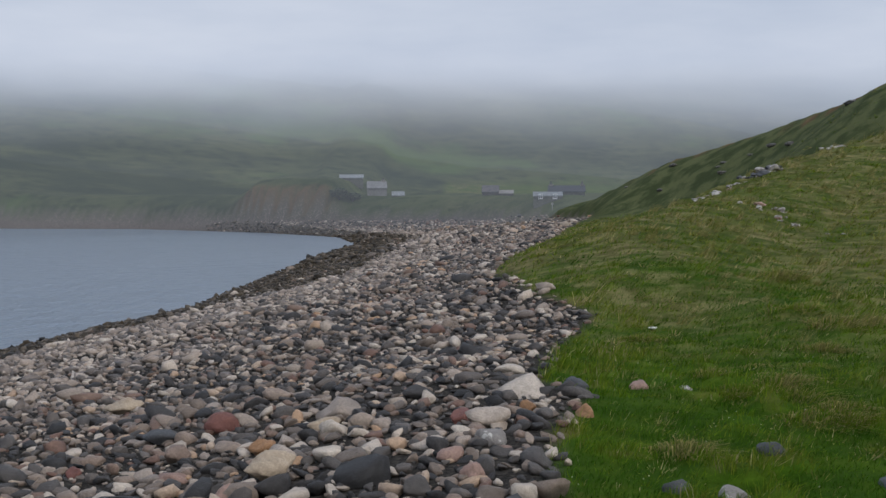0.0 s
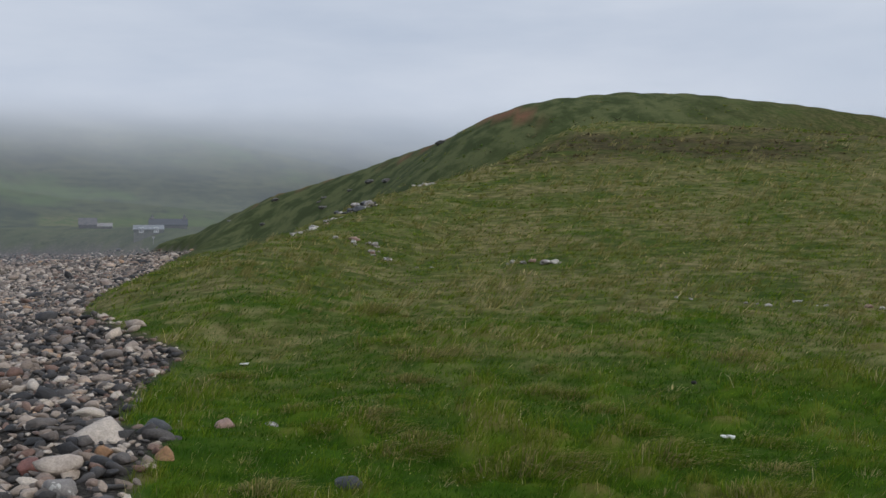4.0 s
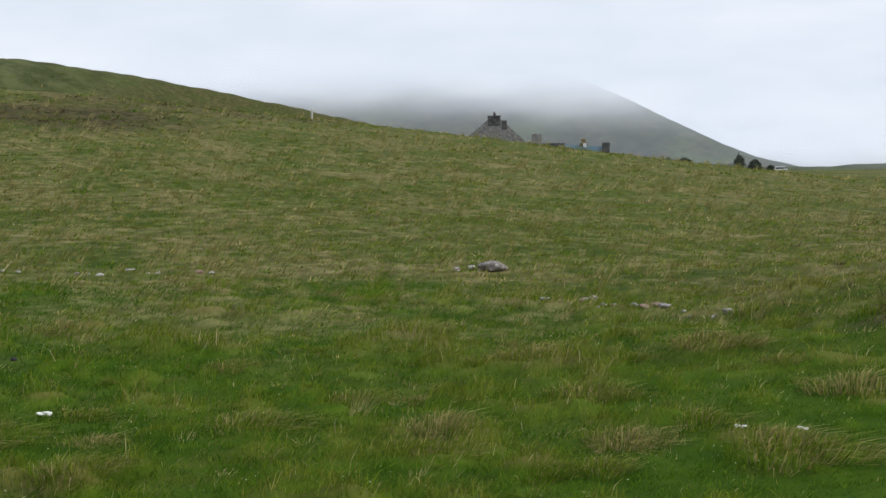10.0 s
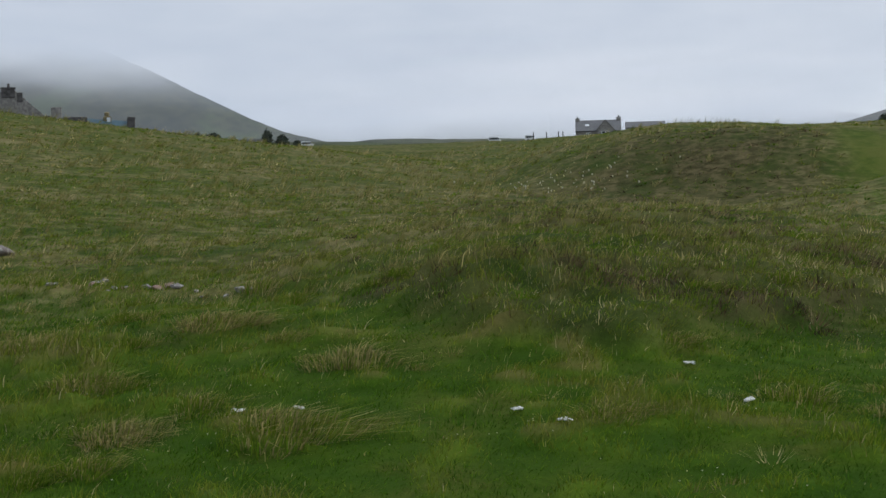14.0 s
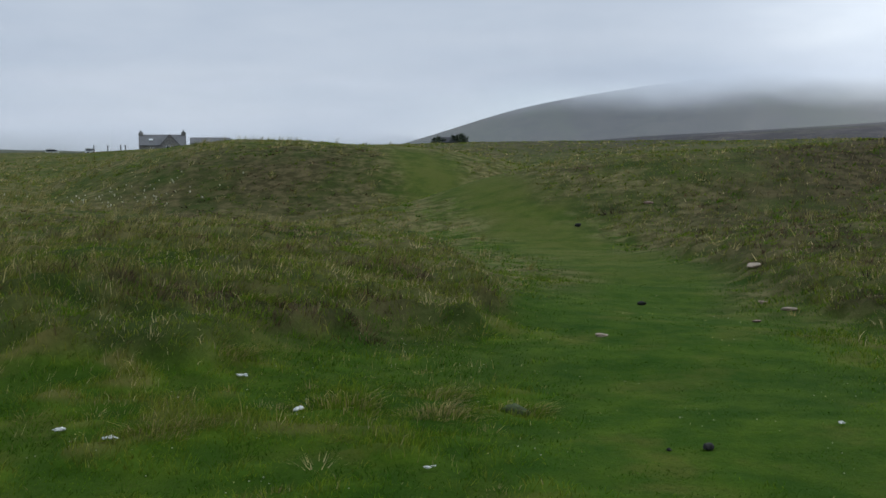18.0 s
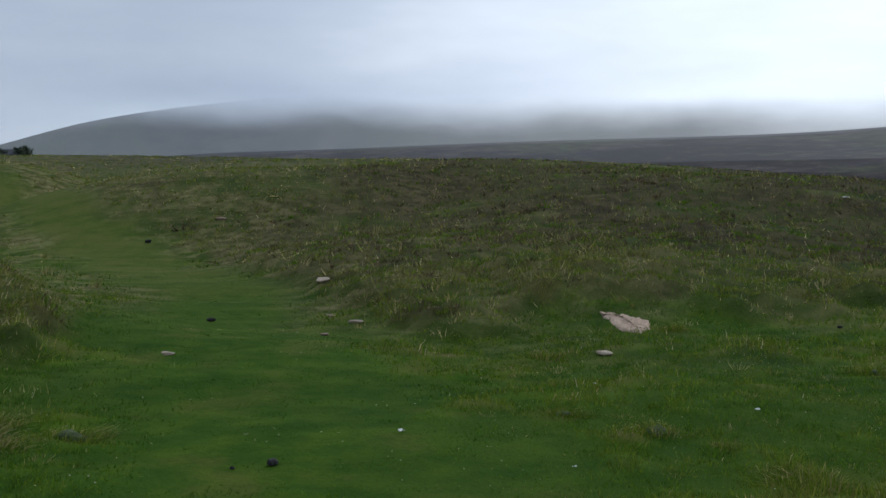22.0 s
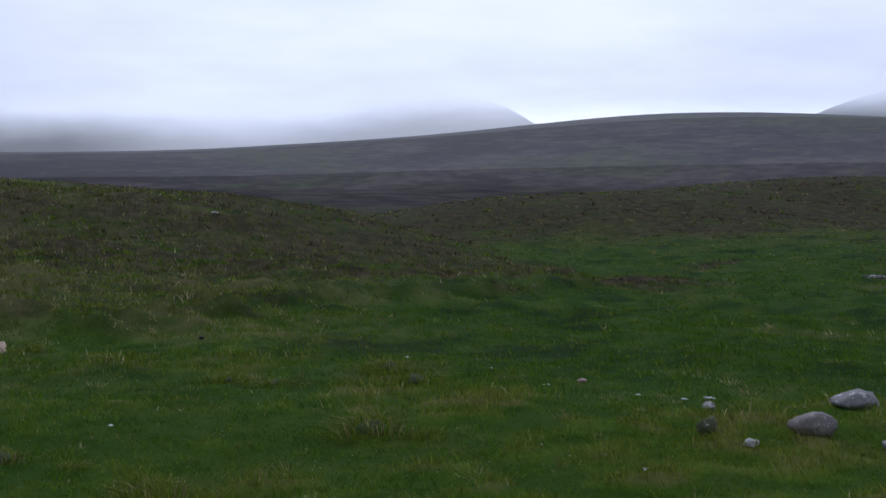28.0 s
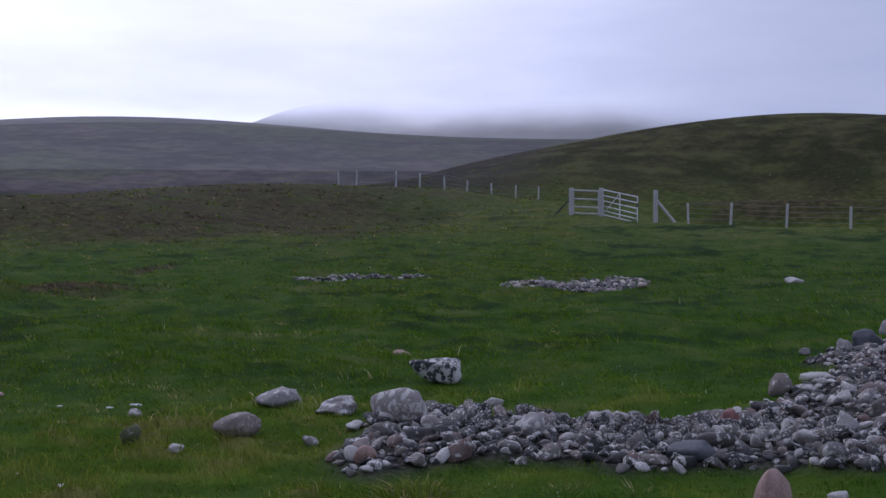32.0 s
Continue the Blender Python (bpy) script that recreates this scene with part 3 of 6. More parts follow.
def build_ground():
    heads = np.radians(np.r_[np.arange(-26, 194, 0.34), np.arange(194, 334, 2.5)])
    rad = np.r_[0.002, 0.2, np.geomspace(0.5, 5, 40)[:-1], np.geomspace(5, 45, 190)[:-1], np.geomspace(45, 200, 70)[:-1], np.linspace(200, 300, 56)[:-1], np.geomspace(300, 3800, 120)]
    cx, cy = 0.5, 0.2
    H, R = np.meshgrid(heads, rad)
    x, y = cx + R * np.sin(H), cy + R * np.cos(H)
    z = height(x, y)
    GRID.update(rad=rad, z=z)
    n, m = z.shape
    co = np.stack([x, y, z], -1).reshape(-1, 3)
    i = np.arange((n - 1) * m).reshape(n - 1, m)
    j = np.roll(i, -1, 1)
    quads = np.stack([i, i + m, j + m, j], -1).reshape(-1, 4)
    me = bpy.data.meshes.new("ground")
    me.vertices.add(len(co))
    me.vertices.foreach_set("co", co.ravel())
    me.loops.add(quads.size)
    me.loops.foreach_set("vertex_index", quads.ravel())
    me.polygons.add(len(quads))
    me.polygons.foreach_set("loop_start", np.arange(len(quads)) * 4)
    me.polygons.foreach_set("use_smooth", np.ones(len(quads), bool))
    me.update()
    for name, v in zones(co[:, 0], co[:, 1], co[:, 2]).items():
        GRID[name] = v.reshape(z.shape)
        me.attributes.new(name, "FLOAT", "POINT").data.foreach_set("value", np.clip(v, 0, 1).astype(np.float32))
    me.materials.append(GROUND)
    ob = new("ground", me)
    return tagged(ob, "rough green pasture, heather moor and stony shore", "ground", kind="structure")


def zones(x, y, z):
    r = np.hypot(x, y)
    head = np.degrees(np.arctan2(x, y)) % 360
    s, e = beside(x, y, COAST_LINE), beside(x, y, EDGE_LINE)
    shingle = np.maximum(smooth(-e, -0.05, 0.2) * smooth(250 - r, 0, 20), tongue(x, y))
    shingle = np.maximum(shingle, smooth(-e, -0.3, 0.4) * smooth(r, 20, 40))
    weed = smooth(-s, -4.5, -2.0) * smooth(y, 25, 60) * (1 - smooth(y, 170, 200)) * smooth(s, -3, 0)
    field = blob(x, y, 27, 335, 62, 75, 0, 0.2)
    pasture = (1 - 0.75 * field) * np.maximum(smooth(r, 120, 260), 0.75 * smooth(r, 76, 100) * (1 - smooth(head, 22, 34))) * (1 - smooth(head, 64, 80)) + smooth(r, 120, 260) * smooth(head, 300, 330)
    moor = smooth(r, 50, 130) * smooth(head, 86, 100) * (1 - smooth(head, 166, 172)) + smooth(r, 160, 260) * smooth(head, 76, 90) * (1 - smooth(head, 240, 260))
    moor = np.maximum(moor, 0.3 * smooth(r, 380, 520) * smooth(head, 36, 46) * (1 - smooth(head, 76, 90)))
    lush = np.maximum.reduce([field, (1 - mound(x, y)) * smooth(r, 6, 9) * smooth(head, 62, 75) * (1 - smooth(head, 150, 165)) * (1 - smooth(r, 40, 55)), (1 - 0.85 * mound(x, y)) * (1 - smooth(r + 2.0 * ripple(x, y, 6, 11) - np.interp(head, [0, 45, 62, 80, 100, 118, 132, 142, 200, 330, 360], [19, 18, 14, 14, 14, 16, 20, 24, 16, 19, 19]), 0, 5)), 0.8 * path_mask(x, y)])
    heath = np.maximum.reduce([0.3 * blob(x, y, 22, 4.5, 9, 3.0, 12), 0.75 * blob(x, y, 11.8, 2.3, 0.6, 1.6, 10, 0.8), 0.6 * blob(x, y, 24, 3.6, 2.2, 1.6, 10, 0.8), 0.5 * blob(x, y, 34, 9, 8, 3.0, 18, 0.7), 0.6 * blob(x, y, 50, 7, 7, 5, 0, 0.7), 0.72 * blob(x, y, 30, -13, 13, 7, -24, 0.6), 0.6 * blob(x, y, 30, 131, 28, 6, -67.6, 0.6), 0.95 * blob(x, y, 18.6, -20.2, 6.4, 2.4, 31), 0.85 * blob(x, y, 25, -24.5, 8, 4, -32), 0.8 * blob(x, y, 32, -30, 10, 6, -32), 0.85 * blob(x, y, 27, -18.5, 10, 7, -35), 0.8 * smooth(-y, 98, 112) * smooth(r, 100, 112) * (1 - smooth(r, 160, 190)) * smooth(head, 150, 165), 0.9 * blob(x, y, 17.6, -31.5, 3.4, 0.5, -75), 0.8 * blob(x, y, 27.5, 52, 11, 5.5, -8, 0.5), 0.45 * blob(x, y, 44, 57, 13, 5, 10), 0.9 * smooth(r + 4 * ripple(x, y, 15, 18), 49, 57) * smooth(head, 118, 126) * (1 - smooth(head, 158, 168)), 0.8 * blob(x, y, 34, -68, 14, 9, 20), 0.6 * blob(x, y, 12, -84, 16, 5), 0.7 * smooth(-y, 84, 98) * smooth(head, 158, 168) * (1 - smooth(r, 150, 180)) * (0.45 + 0.55 * smooth(ripple(x, y, 14, 57), -0.4, 0.6)), 0.8 * smooth(-y, 70, 72) * (1 - smooth(-y, 76, 78)) * smooth(8 - x, 0, 6) * smooth(r, 60, 66), 0.8 * blob(x, y, 40, -17, 9, 6, -40)])
    heath = np.maximum(heath, 0.5 * smooth(y - 0.02 * x, 69.5, 74) * smooth(x, 24, 36) * (1 - smooth(r, 165, 190)))
    wild, lot = rough_ground(x, y), mottle(x, y)
    heath = np.maximum(heath * (1 - 0.8 * wild * smooth(lot, 0.35, 0.9)), 0.55 * wild * smooth(-lot, 0.35, 1.0) * smooth(head, 74, 86))
    lush = np.maximum(lush, 0.3 * wild * smooth(lot, 0.5, 1.0))
    heath = np.maximum(heath, 0.5 * smooth(wild, 0.25, 0.6) * (1 - smooth(np.maximum(inside(x, y, MOUND_NORTH), inside(x, y, MOUND_SOUTH)), 0.5, 1.6)) * smooth(ripple(x, y, 2.6, 56), -0.1, 0.6) * (1 - smooth(r, 20, 28)))
    heath = heath * (1 - path_mask(x, y))
    dry = smooth(r, 9, 20) * (1 - path_mask(x, y)) * smooth(165 - head, 20, 60) * 0.85 * (1 - 0.6 * smooth(y - 0.02 * x, 69.5, 74) * smooth(x, 8, 20))
    earth = np.maximum.reduce([blob(x, y, 38.6, 98, 0.9, 5.0, 12), 0.8 * blob(x, y, 33, 130, 1.0, 5, 30), 0.7 * blob(x, y, 37.3, 112, 9, 0.7, -67), 0.6 * blob(x, y, 27, 139, 8, 0.6, -60), 0.5 * smooth(e, -0.5, 0.3) * smooth(-e, -3.2, -1.6) * smooth(y, 208, 216) * smooth(-x, 18, 23) * smooth(x, -42, -36)])
    damp = smooth(r, 9, 14) * smooth(head, 122, 140) * (1 - smooth(head, 200, 215)) * (1 - smooth(r + 5 * ripple(x, y, 14, 17), 46, 62)) * (1 - heath)
    damp = np.maximum(damp, 0.5 * smooth(r, 5, 8) * smooth(head, 78, 100) * (1 - smooth(head, 122, 140)) * (1 - smooth(r, 24, 36)) * (1 - wild) * smooth(ripple(x, y, 3.2, 58), -0.9, 0.5))
    damp = np.maximum(damp, 0.2 * smooth(y - 0.02 * x, 69.5, 74) * smooth(x, 8, 20) * (1 - smooth(r, 165, 190)))
    bog = smooth(r, 10, 15) * smooth(head, 112, 130) * (1 - smooth(head, 200, 215)) * (1 - smooth(r, 62, 80))
    brae = smooth(-y, 92, 104) * smooth(head, 156, 164) * (1 - smooth(head, 220, 240))
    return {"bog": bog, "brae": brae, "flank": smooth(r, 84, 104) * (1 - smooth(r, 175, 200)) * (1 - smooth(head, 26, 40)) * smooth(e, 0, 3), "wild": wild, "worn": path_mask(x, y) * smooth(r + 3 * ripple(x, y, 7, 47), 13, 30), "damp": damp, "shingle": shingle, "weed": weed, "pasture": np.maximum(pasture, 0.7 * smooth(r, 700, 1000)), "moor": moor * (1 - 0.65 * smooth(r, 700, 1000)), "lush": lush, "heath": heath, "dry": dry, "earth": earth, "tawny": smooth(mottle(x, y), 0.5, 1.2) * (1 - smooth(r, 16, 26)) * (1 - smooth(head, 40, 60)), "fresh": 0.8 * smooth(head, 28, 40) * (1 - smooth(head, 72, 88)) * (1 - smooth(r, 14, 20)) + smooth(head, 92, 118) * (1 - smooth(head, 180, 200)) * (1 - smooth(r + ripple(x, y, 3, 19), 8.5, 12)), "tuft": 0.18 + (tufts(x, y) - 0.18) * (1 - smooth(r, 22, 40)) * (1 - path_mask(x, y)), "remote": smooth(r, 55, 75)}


ground = build_ground()


def build_sea():
    bm = bmesh.new()
    n = 40
    ys = [-400 + 1500 * (i / n) for i in range(n + 1)]
    grid = [[bm.verts.new((x, yy, SEA)) for yy in ys] for x in (-3500, -800, -300, -120, -60, -30, -12, 30)]
    for c0, c1 in zip(grid, grid[1:]):
        for k in range(n):
            bm.faces.new((c0[k], c1[k], c1[k + 1], c0[k + 1]))
    me = bpy.data.meshes.new("sea")
    bm.to_mesh(me)
    bm.free()
    me.materials.append(WATER)
    return tagged(new("sea", me), "calm grey-blue sea water along a stony beach", "sea", kind="structure")


build_sea()


def mist_material(name, low, high, base, lift, arc, thin=0):
    m = bpy.data.materials.new(name)
    nt = nodes_of(m)
    lk = nt.links.new
    at = add(nt, "ShaderNodeTexCoord").outputs["Object"]
    sep = add(nt, "ShaderNodeSeparateXYZ")
    lk(at, sep.inputs[0])
    wisp = noise_tex(nt, 0.006, 5, 0.55, at, (1, 1, 3))
    hgt = calc(nt, "ADD", sep.outputs[2], calc(nt, "MULTIPLY", calc(nt, "SUBTRACT", wisp, 0.5), (high - low) * 0.9))
    if thin:
        # the bank lies higher below the veiled sun
        flat = add(nt, "ShaderNodeVectorMath", operation="NORMALIZE")
        lk(at, flat.inputs[0])
        open_side = add(nt, "ShaderNodeVectorMath", operation="DOT_PRODUCT")
        lk(flat.outputs[0], open_side.inputs[0])
        open_side.inputs[1].default_value = (math.sin(radians(157)), math.cos(radians(157)), 0.0)
        hgt = calc(nt, "SUBTRACT", hgt, calc(nt, "MULTIPLY", span(nt, open_side.outputs["Value"], 0.88, 0.96), thin))
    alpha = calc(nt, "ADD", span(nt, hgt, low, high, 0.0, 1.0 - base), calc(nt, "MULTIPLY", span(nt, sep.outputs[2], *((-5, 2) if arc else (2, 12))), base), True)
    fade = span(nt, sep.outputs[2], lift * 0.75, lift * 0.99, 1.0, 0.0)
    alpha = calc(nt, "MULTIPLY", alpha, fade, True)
    nrm = add(nt, "ShaderNodeVectorMath", operation="NORMALIZE")
    lk(at, nrm.inputs[0])
    if arc:
        toward, far_dot, near_dot = arc
        dot = add(nt, "ShaderNodeVectorMath", operation="DOT_PRODUCT")
        lk(nrm.outputs[0], dot.inputs[0])
        dot.inputs[1].default_value = (math.sin(radians(toward)), math.cos(radians(toward)), 0)
        alpha = calc(nt, "MULTIPLY", alpha, span(nt, dot.outputs["Value"], far_dot, near_dot))
    # the sheet emits the sky's colour: scattered light of mist and haze, no lamp
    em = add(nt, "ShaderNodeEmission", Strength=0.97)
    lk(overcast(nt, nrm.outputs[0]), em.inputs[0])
    tr = add(nt, "ShaderNodeBsdfTransparent")
    mx = add(nt, "ShaderNodeMixShader")
    lk(alpha, mx.inputs[0])
    lk(tr.outputs[0], mx.inputs[1])
    lk(em.outputs[0], mx.inputs[2])
    lk(mx.outputs[0], add(nt, "ShaderNodeOutputMaterial").inputs[0])
    return m


def mist_bank(radius, low, high, base, lift, arc=None, thin=0):
    """A wall of low cloud, as a ring round the bay: a glowing see-through sheet that also paints distance haze, thin at
    its foot, closing towards its top, open above.
    """
    n = 96
    me = bpy.data.meshes.new("low_cloud")
    vs, fs = [], []
    for k in range(n):
        a = 2 * math.pi * k / n if not arc else radians(arc[0] - 62 + 124 * k / (n - 1))
        for zz in (-8, lift * 0.3, lift * 0.65, lift):
            rr = radius * (1 + 0.03 * math.sin(3 * a + radius))
            vs.append((rr * math.sin(a), rr * math.cos(a), zz))
        for q in range(3 if k < n - 1 or not arc else 0):
            b, c = k * 4 + q, ((k + 1) % n) * 4 + q
            fs.append((b, c, c + 1, b + 1))
    me.from_pydata(vs, [], fs)
    for f in me.polygons:
        f.use_smooth = True
    me.materials.append(mist_material("glowing_mist_haze", low, high, base, lift, arc, thin))
    return tagged(new("low_cloud", me), "low grey cloud lying over the hillsides", "cloud", group="banks of low cloud", kind="structure")


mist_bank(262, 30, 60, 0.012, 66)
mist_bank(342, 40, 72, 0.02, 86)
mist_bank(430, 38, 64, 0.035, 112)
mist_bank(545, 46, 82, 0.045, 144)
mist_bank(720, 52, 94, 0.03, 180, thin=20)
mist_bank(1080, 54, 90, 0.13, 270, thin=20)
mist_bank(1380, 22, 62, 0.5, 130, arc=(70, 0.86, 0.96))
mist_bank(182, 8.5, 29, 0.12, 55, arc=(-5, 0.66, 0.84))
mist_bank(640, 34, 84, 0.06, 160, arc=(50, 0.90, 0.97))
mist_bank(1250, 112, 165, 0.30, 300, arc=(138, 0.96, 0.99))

# ---- grass, stones ----
def mesh_from(name, co, faces, material, smooth_faces=False, attrs=None):
    me = bpy.data.meshes.new(name)
    me.vertices.add(len(co))
    me.vertices.foreach_set("co", np.ascontiguousarray(co, np.float32).ravel())
    k = faces.shape[1]
    me.loops.add(faces.size)
    me.loops.foreach_set("vertex_index", np.ascontiguousarray(faces, np.int32).ravel())
    me.polygons.add(len(faces))
    me.polygons.foreach_set("loop_start", np.arange(len(faces), dtype=np.int32) * k)
    me.polygons.foreach_set("use_smooth", np.full(len(faces), smooth_faces))
    for key, v in (attrs or {}).items():
        me.attributes.new(key, "FLOAT", "POINT").data.foreach_set("value", np.ascontiguousarray(v, np.float32))
    me.update()
    me.materials.append(material)
    return me


def blade_material():
    """Thin leaves: half of the light is thrown back, half shines through."""
    m = bpy.data.materials.new("grass_blades")
    nt = nodes_of(m)
    tint = attr(nt, "tint")
    rnd = add(nt, "ShaderNodeNewGeometry").outputs["Random Per Island"]
    c = ramp(nt, tint, [(0.0, (0.046, 0.108, 0.010)), (0.09, (0.092, 0.170, 0.011)), (0.2, (0.135, 0.190, 0.018)), (0.3, (0.185, 0.205, 0.032)), (0.4, (0.128, 0.134, 0.028)), (0.62, (0.33, 0.28, 0.115)), (0.78, (0.58, 0.49, 0.28)), (0.9, (0.105, 0.070, 0.038)), (1.0, (0.048, 0.037, 0.026))])
    vary = ramp(nt, rnd, [(0.0, (0.55, 0.58, 0.52)), (0.6, (1.0, 1.0, 1.0)), (1.0, (1.5, 1.42, 1.3))])
    c = mix(nt, 1.0, c, vary, "MULTIPLY")
    back, through_leaf = add(nt, "ShaderNodeBsdfDiffuse"), add(nt, "ShaderNodeBsdfTranslucent")
    nt.links.new(c, back.inputs[0])
    nt.links.new(c, through_leaf.inputs[0])
    both = add(nt, "ShaderNodeMixShader")
    both.inputs[0].default_value = 0.5
    nt.links.new(back.outputs[0], both.inputs[1])
    nt.links.new(through_leaf.outputs[0], both.inputs[2])
    nt.links.new(both.outputs[0], add(nt, "ShaderNodeOutputMaterial").inputs[0])
    return m


BLADES = blade_material()


def blades(x, y, z, high, wide, tint, rng, lean=0.5, wind=(0.25, -0.1)):
    """Bent tapering blades, three triangles each."""
    n = len(x)
    a = rng.uniform(0, 2 * math.pi, n)
    lx, ly = np.cos(a) * lean * rng.uniform(0.2, 1, n) + wind[0], np.sin(a) * lean * rng.uniform(0.2, 1, n) + wind[1]
    b = rng.uniform(0, math.pi, n)
    wx, wy = np.cos(b) * wide / 2, np.sin(b) * wide / 2
    root = np.stack([x, y, z - 0.01], 1)
    side = np.stack([wx, wy, np.zeros(n)], 1)
    mid = root + np.stack([lx * high * 0.35, ly * high * 0.35, high * 0.62], 1)
    tip = root + np.stack([lx * high * 1.05, ly * high * 1.05, high * rng.uniform(0.85, 1.0, n)], 1)
    co = np.stack([root - side, root + side, mid + side * 0.7, mid - side * 0.7, tip], 1).reshape(-1, 3)
    i = np.arange(n)[:, None] * 5
    tri = np.concatenate([i + [0, 1, 2], i + [0, 2, 3], i + [3, 2, 4]], 0)
    return co, tri, np.repeat(tint, 5)


def slips(x, y, z, high, wide, tint, rng, lean=0.5, wind=(0.25, -0.1)):
    """Plain tapering leaves for grass farther off, one triangle each."""
    n = len(x)
    a, b = rng.uniform(0, 2 * math.pi, n), rng.uniform(0, math.pi, n)
    q = lean * rng.uniform(0.1, 1, n)
    root = np.stack([x, y, z - 0.01], 1)
    side = np.stack([np.cos(b) * wide / 2, np.sin(b) * wide / 2, np.zeros(n)], 1)
    tip = root + np.stack([(np.cos(a) * q + wind[0]) * high, (np.sin(a) * q + wind[1]) * high, high], 1)
    co = np.stack([root - side, root + side, tip], 1).reshape(-1, 3)
    return co, np.arange(3 * n).reshape(n, 3), np.repeat(tint, 3)


def scatter(rng, r0, r1, count, h0=-4.0, h1=189.0):
    r = np.sqrt(rng.uniform(r0 ** 2, r1 ** 2, count))
    a = np.radians(rng.uniform(h0, h1, count))
    return 0.5 + r * np.sin(a), 0.2 + r * np.cos(a)


def sward(name, label, r0, r1, count, size, width, seed, lean=0.6, wind=(0.3, -0.12)):
    rng = np.random.default_rng(seed)
    x, y = scatter(rng, r0, r1, count)
    bare = np.maximum.reduce([on_ground(x, y, k) for k in ("shingle", "earth", "weed")])
    edge = rng.uniform(0, 1, count)
    lush, heath, dry, damp = (on_ground(x, y, k) for k in ("lush", "heath", "dry", "damp"))
    patch = ripple(x, y, 2.2, 21) + 0.7 * ripple(x, y, 0.8, 22)
    clump = ripple(x, y, 0.55, 23) + 0.8 * ripple(x, y, 1.3, 24)
    way = path_mask(x, y)
    head = np.degrees(np.arctan2(x, y))
    keep = (bare < edge * 0.9) & (edge * 0.9 > way * 0.25) & (rng.uniform(0, 1, count) < 0.5 + 0.5 * smooth(clump, -1, 1))
    x, y, lush, heath, dry, damp, patch, clump, way, head = (v[keep] for v in (x, y, lush, heath, dry, damp, patch, clump, way, head))
    n = len(x)
    z = on_ground(x, y)
    pick = rng.uniform(0, 1, n)
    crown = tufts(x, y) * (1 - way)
    # lighter on crowns, darker in hollows: tuft shading painted into the leaf tint
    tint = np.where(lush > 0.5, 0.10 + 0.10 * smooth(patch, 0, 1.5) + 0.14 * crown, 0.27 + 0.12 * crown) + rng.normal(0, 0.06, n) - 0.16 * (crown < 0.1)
    tint = np.where(damp > rng.uniform(0.2, 0.9, n), rng.uniform(0.0, 0.12, n), tint)
    tint = tint + 0.09 * on_ground(x, y, "fresh")
    lot = mottle(x, y)
    wild = rough_ground(x, y)
    tint = tint + wild * (0.06 - 0.14 * smooth(lot, 0.3, 1.0)) + 0.55 * (rng.uniform(0, 1, n) < 0.16 * wild)
    straw = 0.3 * (1 - 0.7 * damp) * (1 - 0.7 * wild * smooth(lot, 0.3, 1.0)) * (0.05 + 0.5 * (1 - smooth(head, 40, 60)) * smooth(lot, 0.45, 1.2) + 0.30 * dry * smooth(patch, -0.3, 1.2) + 0.22 * smooth(patch, 0.7, 1.6) + 0.6 * smooth(crown, 0.4, 0.95) * smooth(ripple(x, y, 3.4, 26), -0.35, 0.6) + 0.3 * (1 - lush) * smooth(ripple(x, y, 4.5, 27) + 0.6 * ripple(x, y, 1.6, 28), 0.7, 1.6))
    tint = np.where(pick < straw, rng.uniform(0.5, 0.76, n), tint)
    tint = np.where((heath > 0.35) & (rng.uniform(0, 1, n) < 0.5 * smooth(patch, -1.3, 0.3)), rng.uniform(0.86, 1.0, n), tint)
    tall = (0.45 + 0.35 * smooth(clump, -0.6, 1.4) + 1.35 * crown + 0.5 * (1 - lush) + 0.5 * heath) * (1 - 0.45 * way)
    rank = 1 - smooth(head, 45, 75)
    wisp = (1 - lush) * smooth(ripple(x, y, 4.5, 27) + 0.6 * ripple(x, y, 1.6, 28), 0.7, 1.6)
    high = size * tall * rng.uniform(0.5, 1.35, n) * (1 + 0.55 * rank * lush + 0.8 * wisp)
    stalk = (pick > 0.999 - 0.001 * rank) & (way < 0.3) & (width < 0.02) & ((head < 95) | (rng.uniform(0, 1, n) < 0.3))
    high = np.where(stalk, high * 1.7, high)
    tint = np.where(stalk, rng.uniform(0.6, 0.78, n), tint)
    wide = np.where(stalk, width * 0.5, width) * rng.uniform(0.6, 1.3, n)
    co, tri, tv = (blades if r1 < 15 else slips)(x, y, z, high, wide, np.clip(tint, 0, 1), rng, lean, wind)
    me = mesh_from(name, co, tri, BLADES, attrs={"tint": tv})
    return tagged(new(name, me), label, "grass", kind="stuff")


SHORT, ROUGH = "short green grass with pale seed stalks", "wind-bent rough grass, green and straw-coloured"
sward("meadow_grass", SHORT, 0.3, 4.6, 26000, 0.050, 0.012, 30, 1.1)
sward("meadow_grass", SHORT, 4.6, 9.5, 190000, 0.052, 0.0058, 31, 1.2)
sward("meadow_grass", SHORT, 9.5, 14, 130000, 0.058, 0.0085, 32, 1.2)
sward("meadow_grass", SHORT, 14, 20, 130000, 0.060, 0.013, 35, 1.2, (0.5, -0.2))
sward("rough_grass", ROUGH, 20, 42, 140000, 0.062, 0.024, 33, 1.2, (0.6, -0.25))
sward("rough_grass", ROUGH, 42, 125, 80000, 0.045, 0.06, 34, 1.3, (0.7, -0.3))


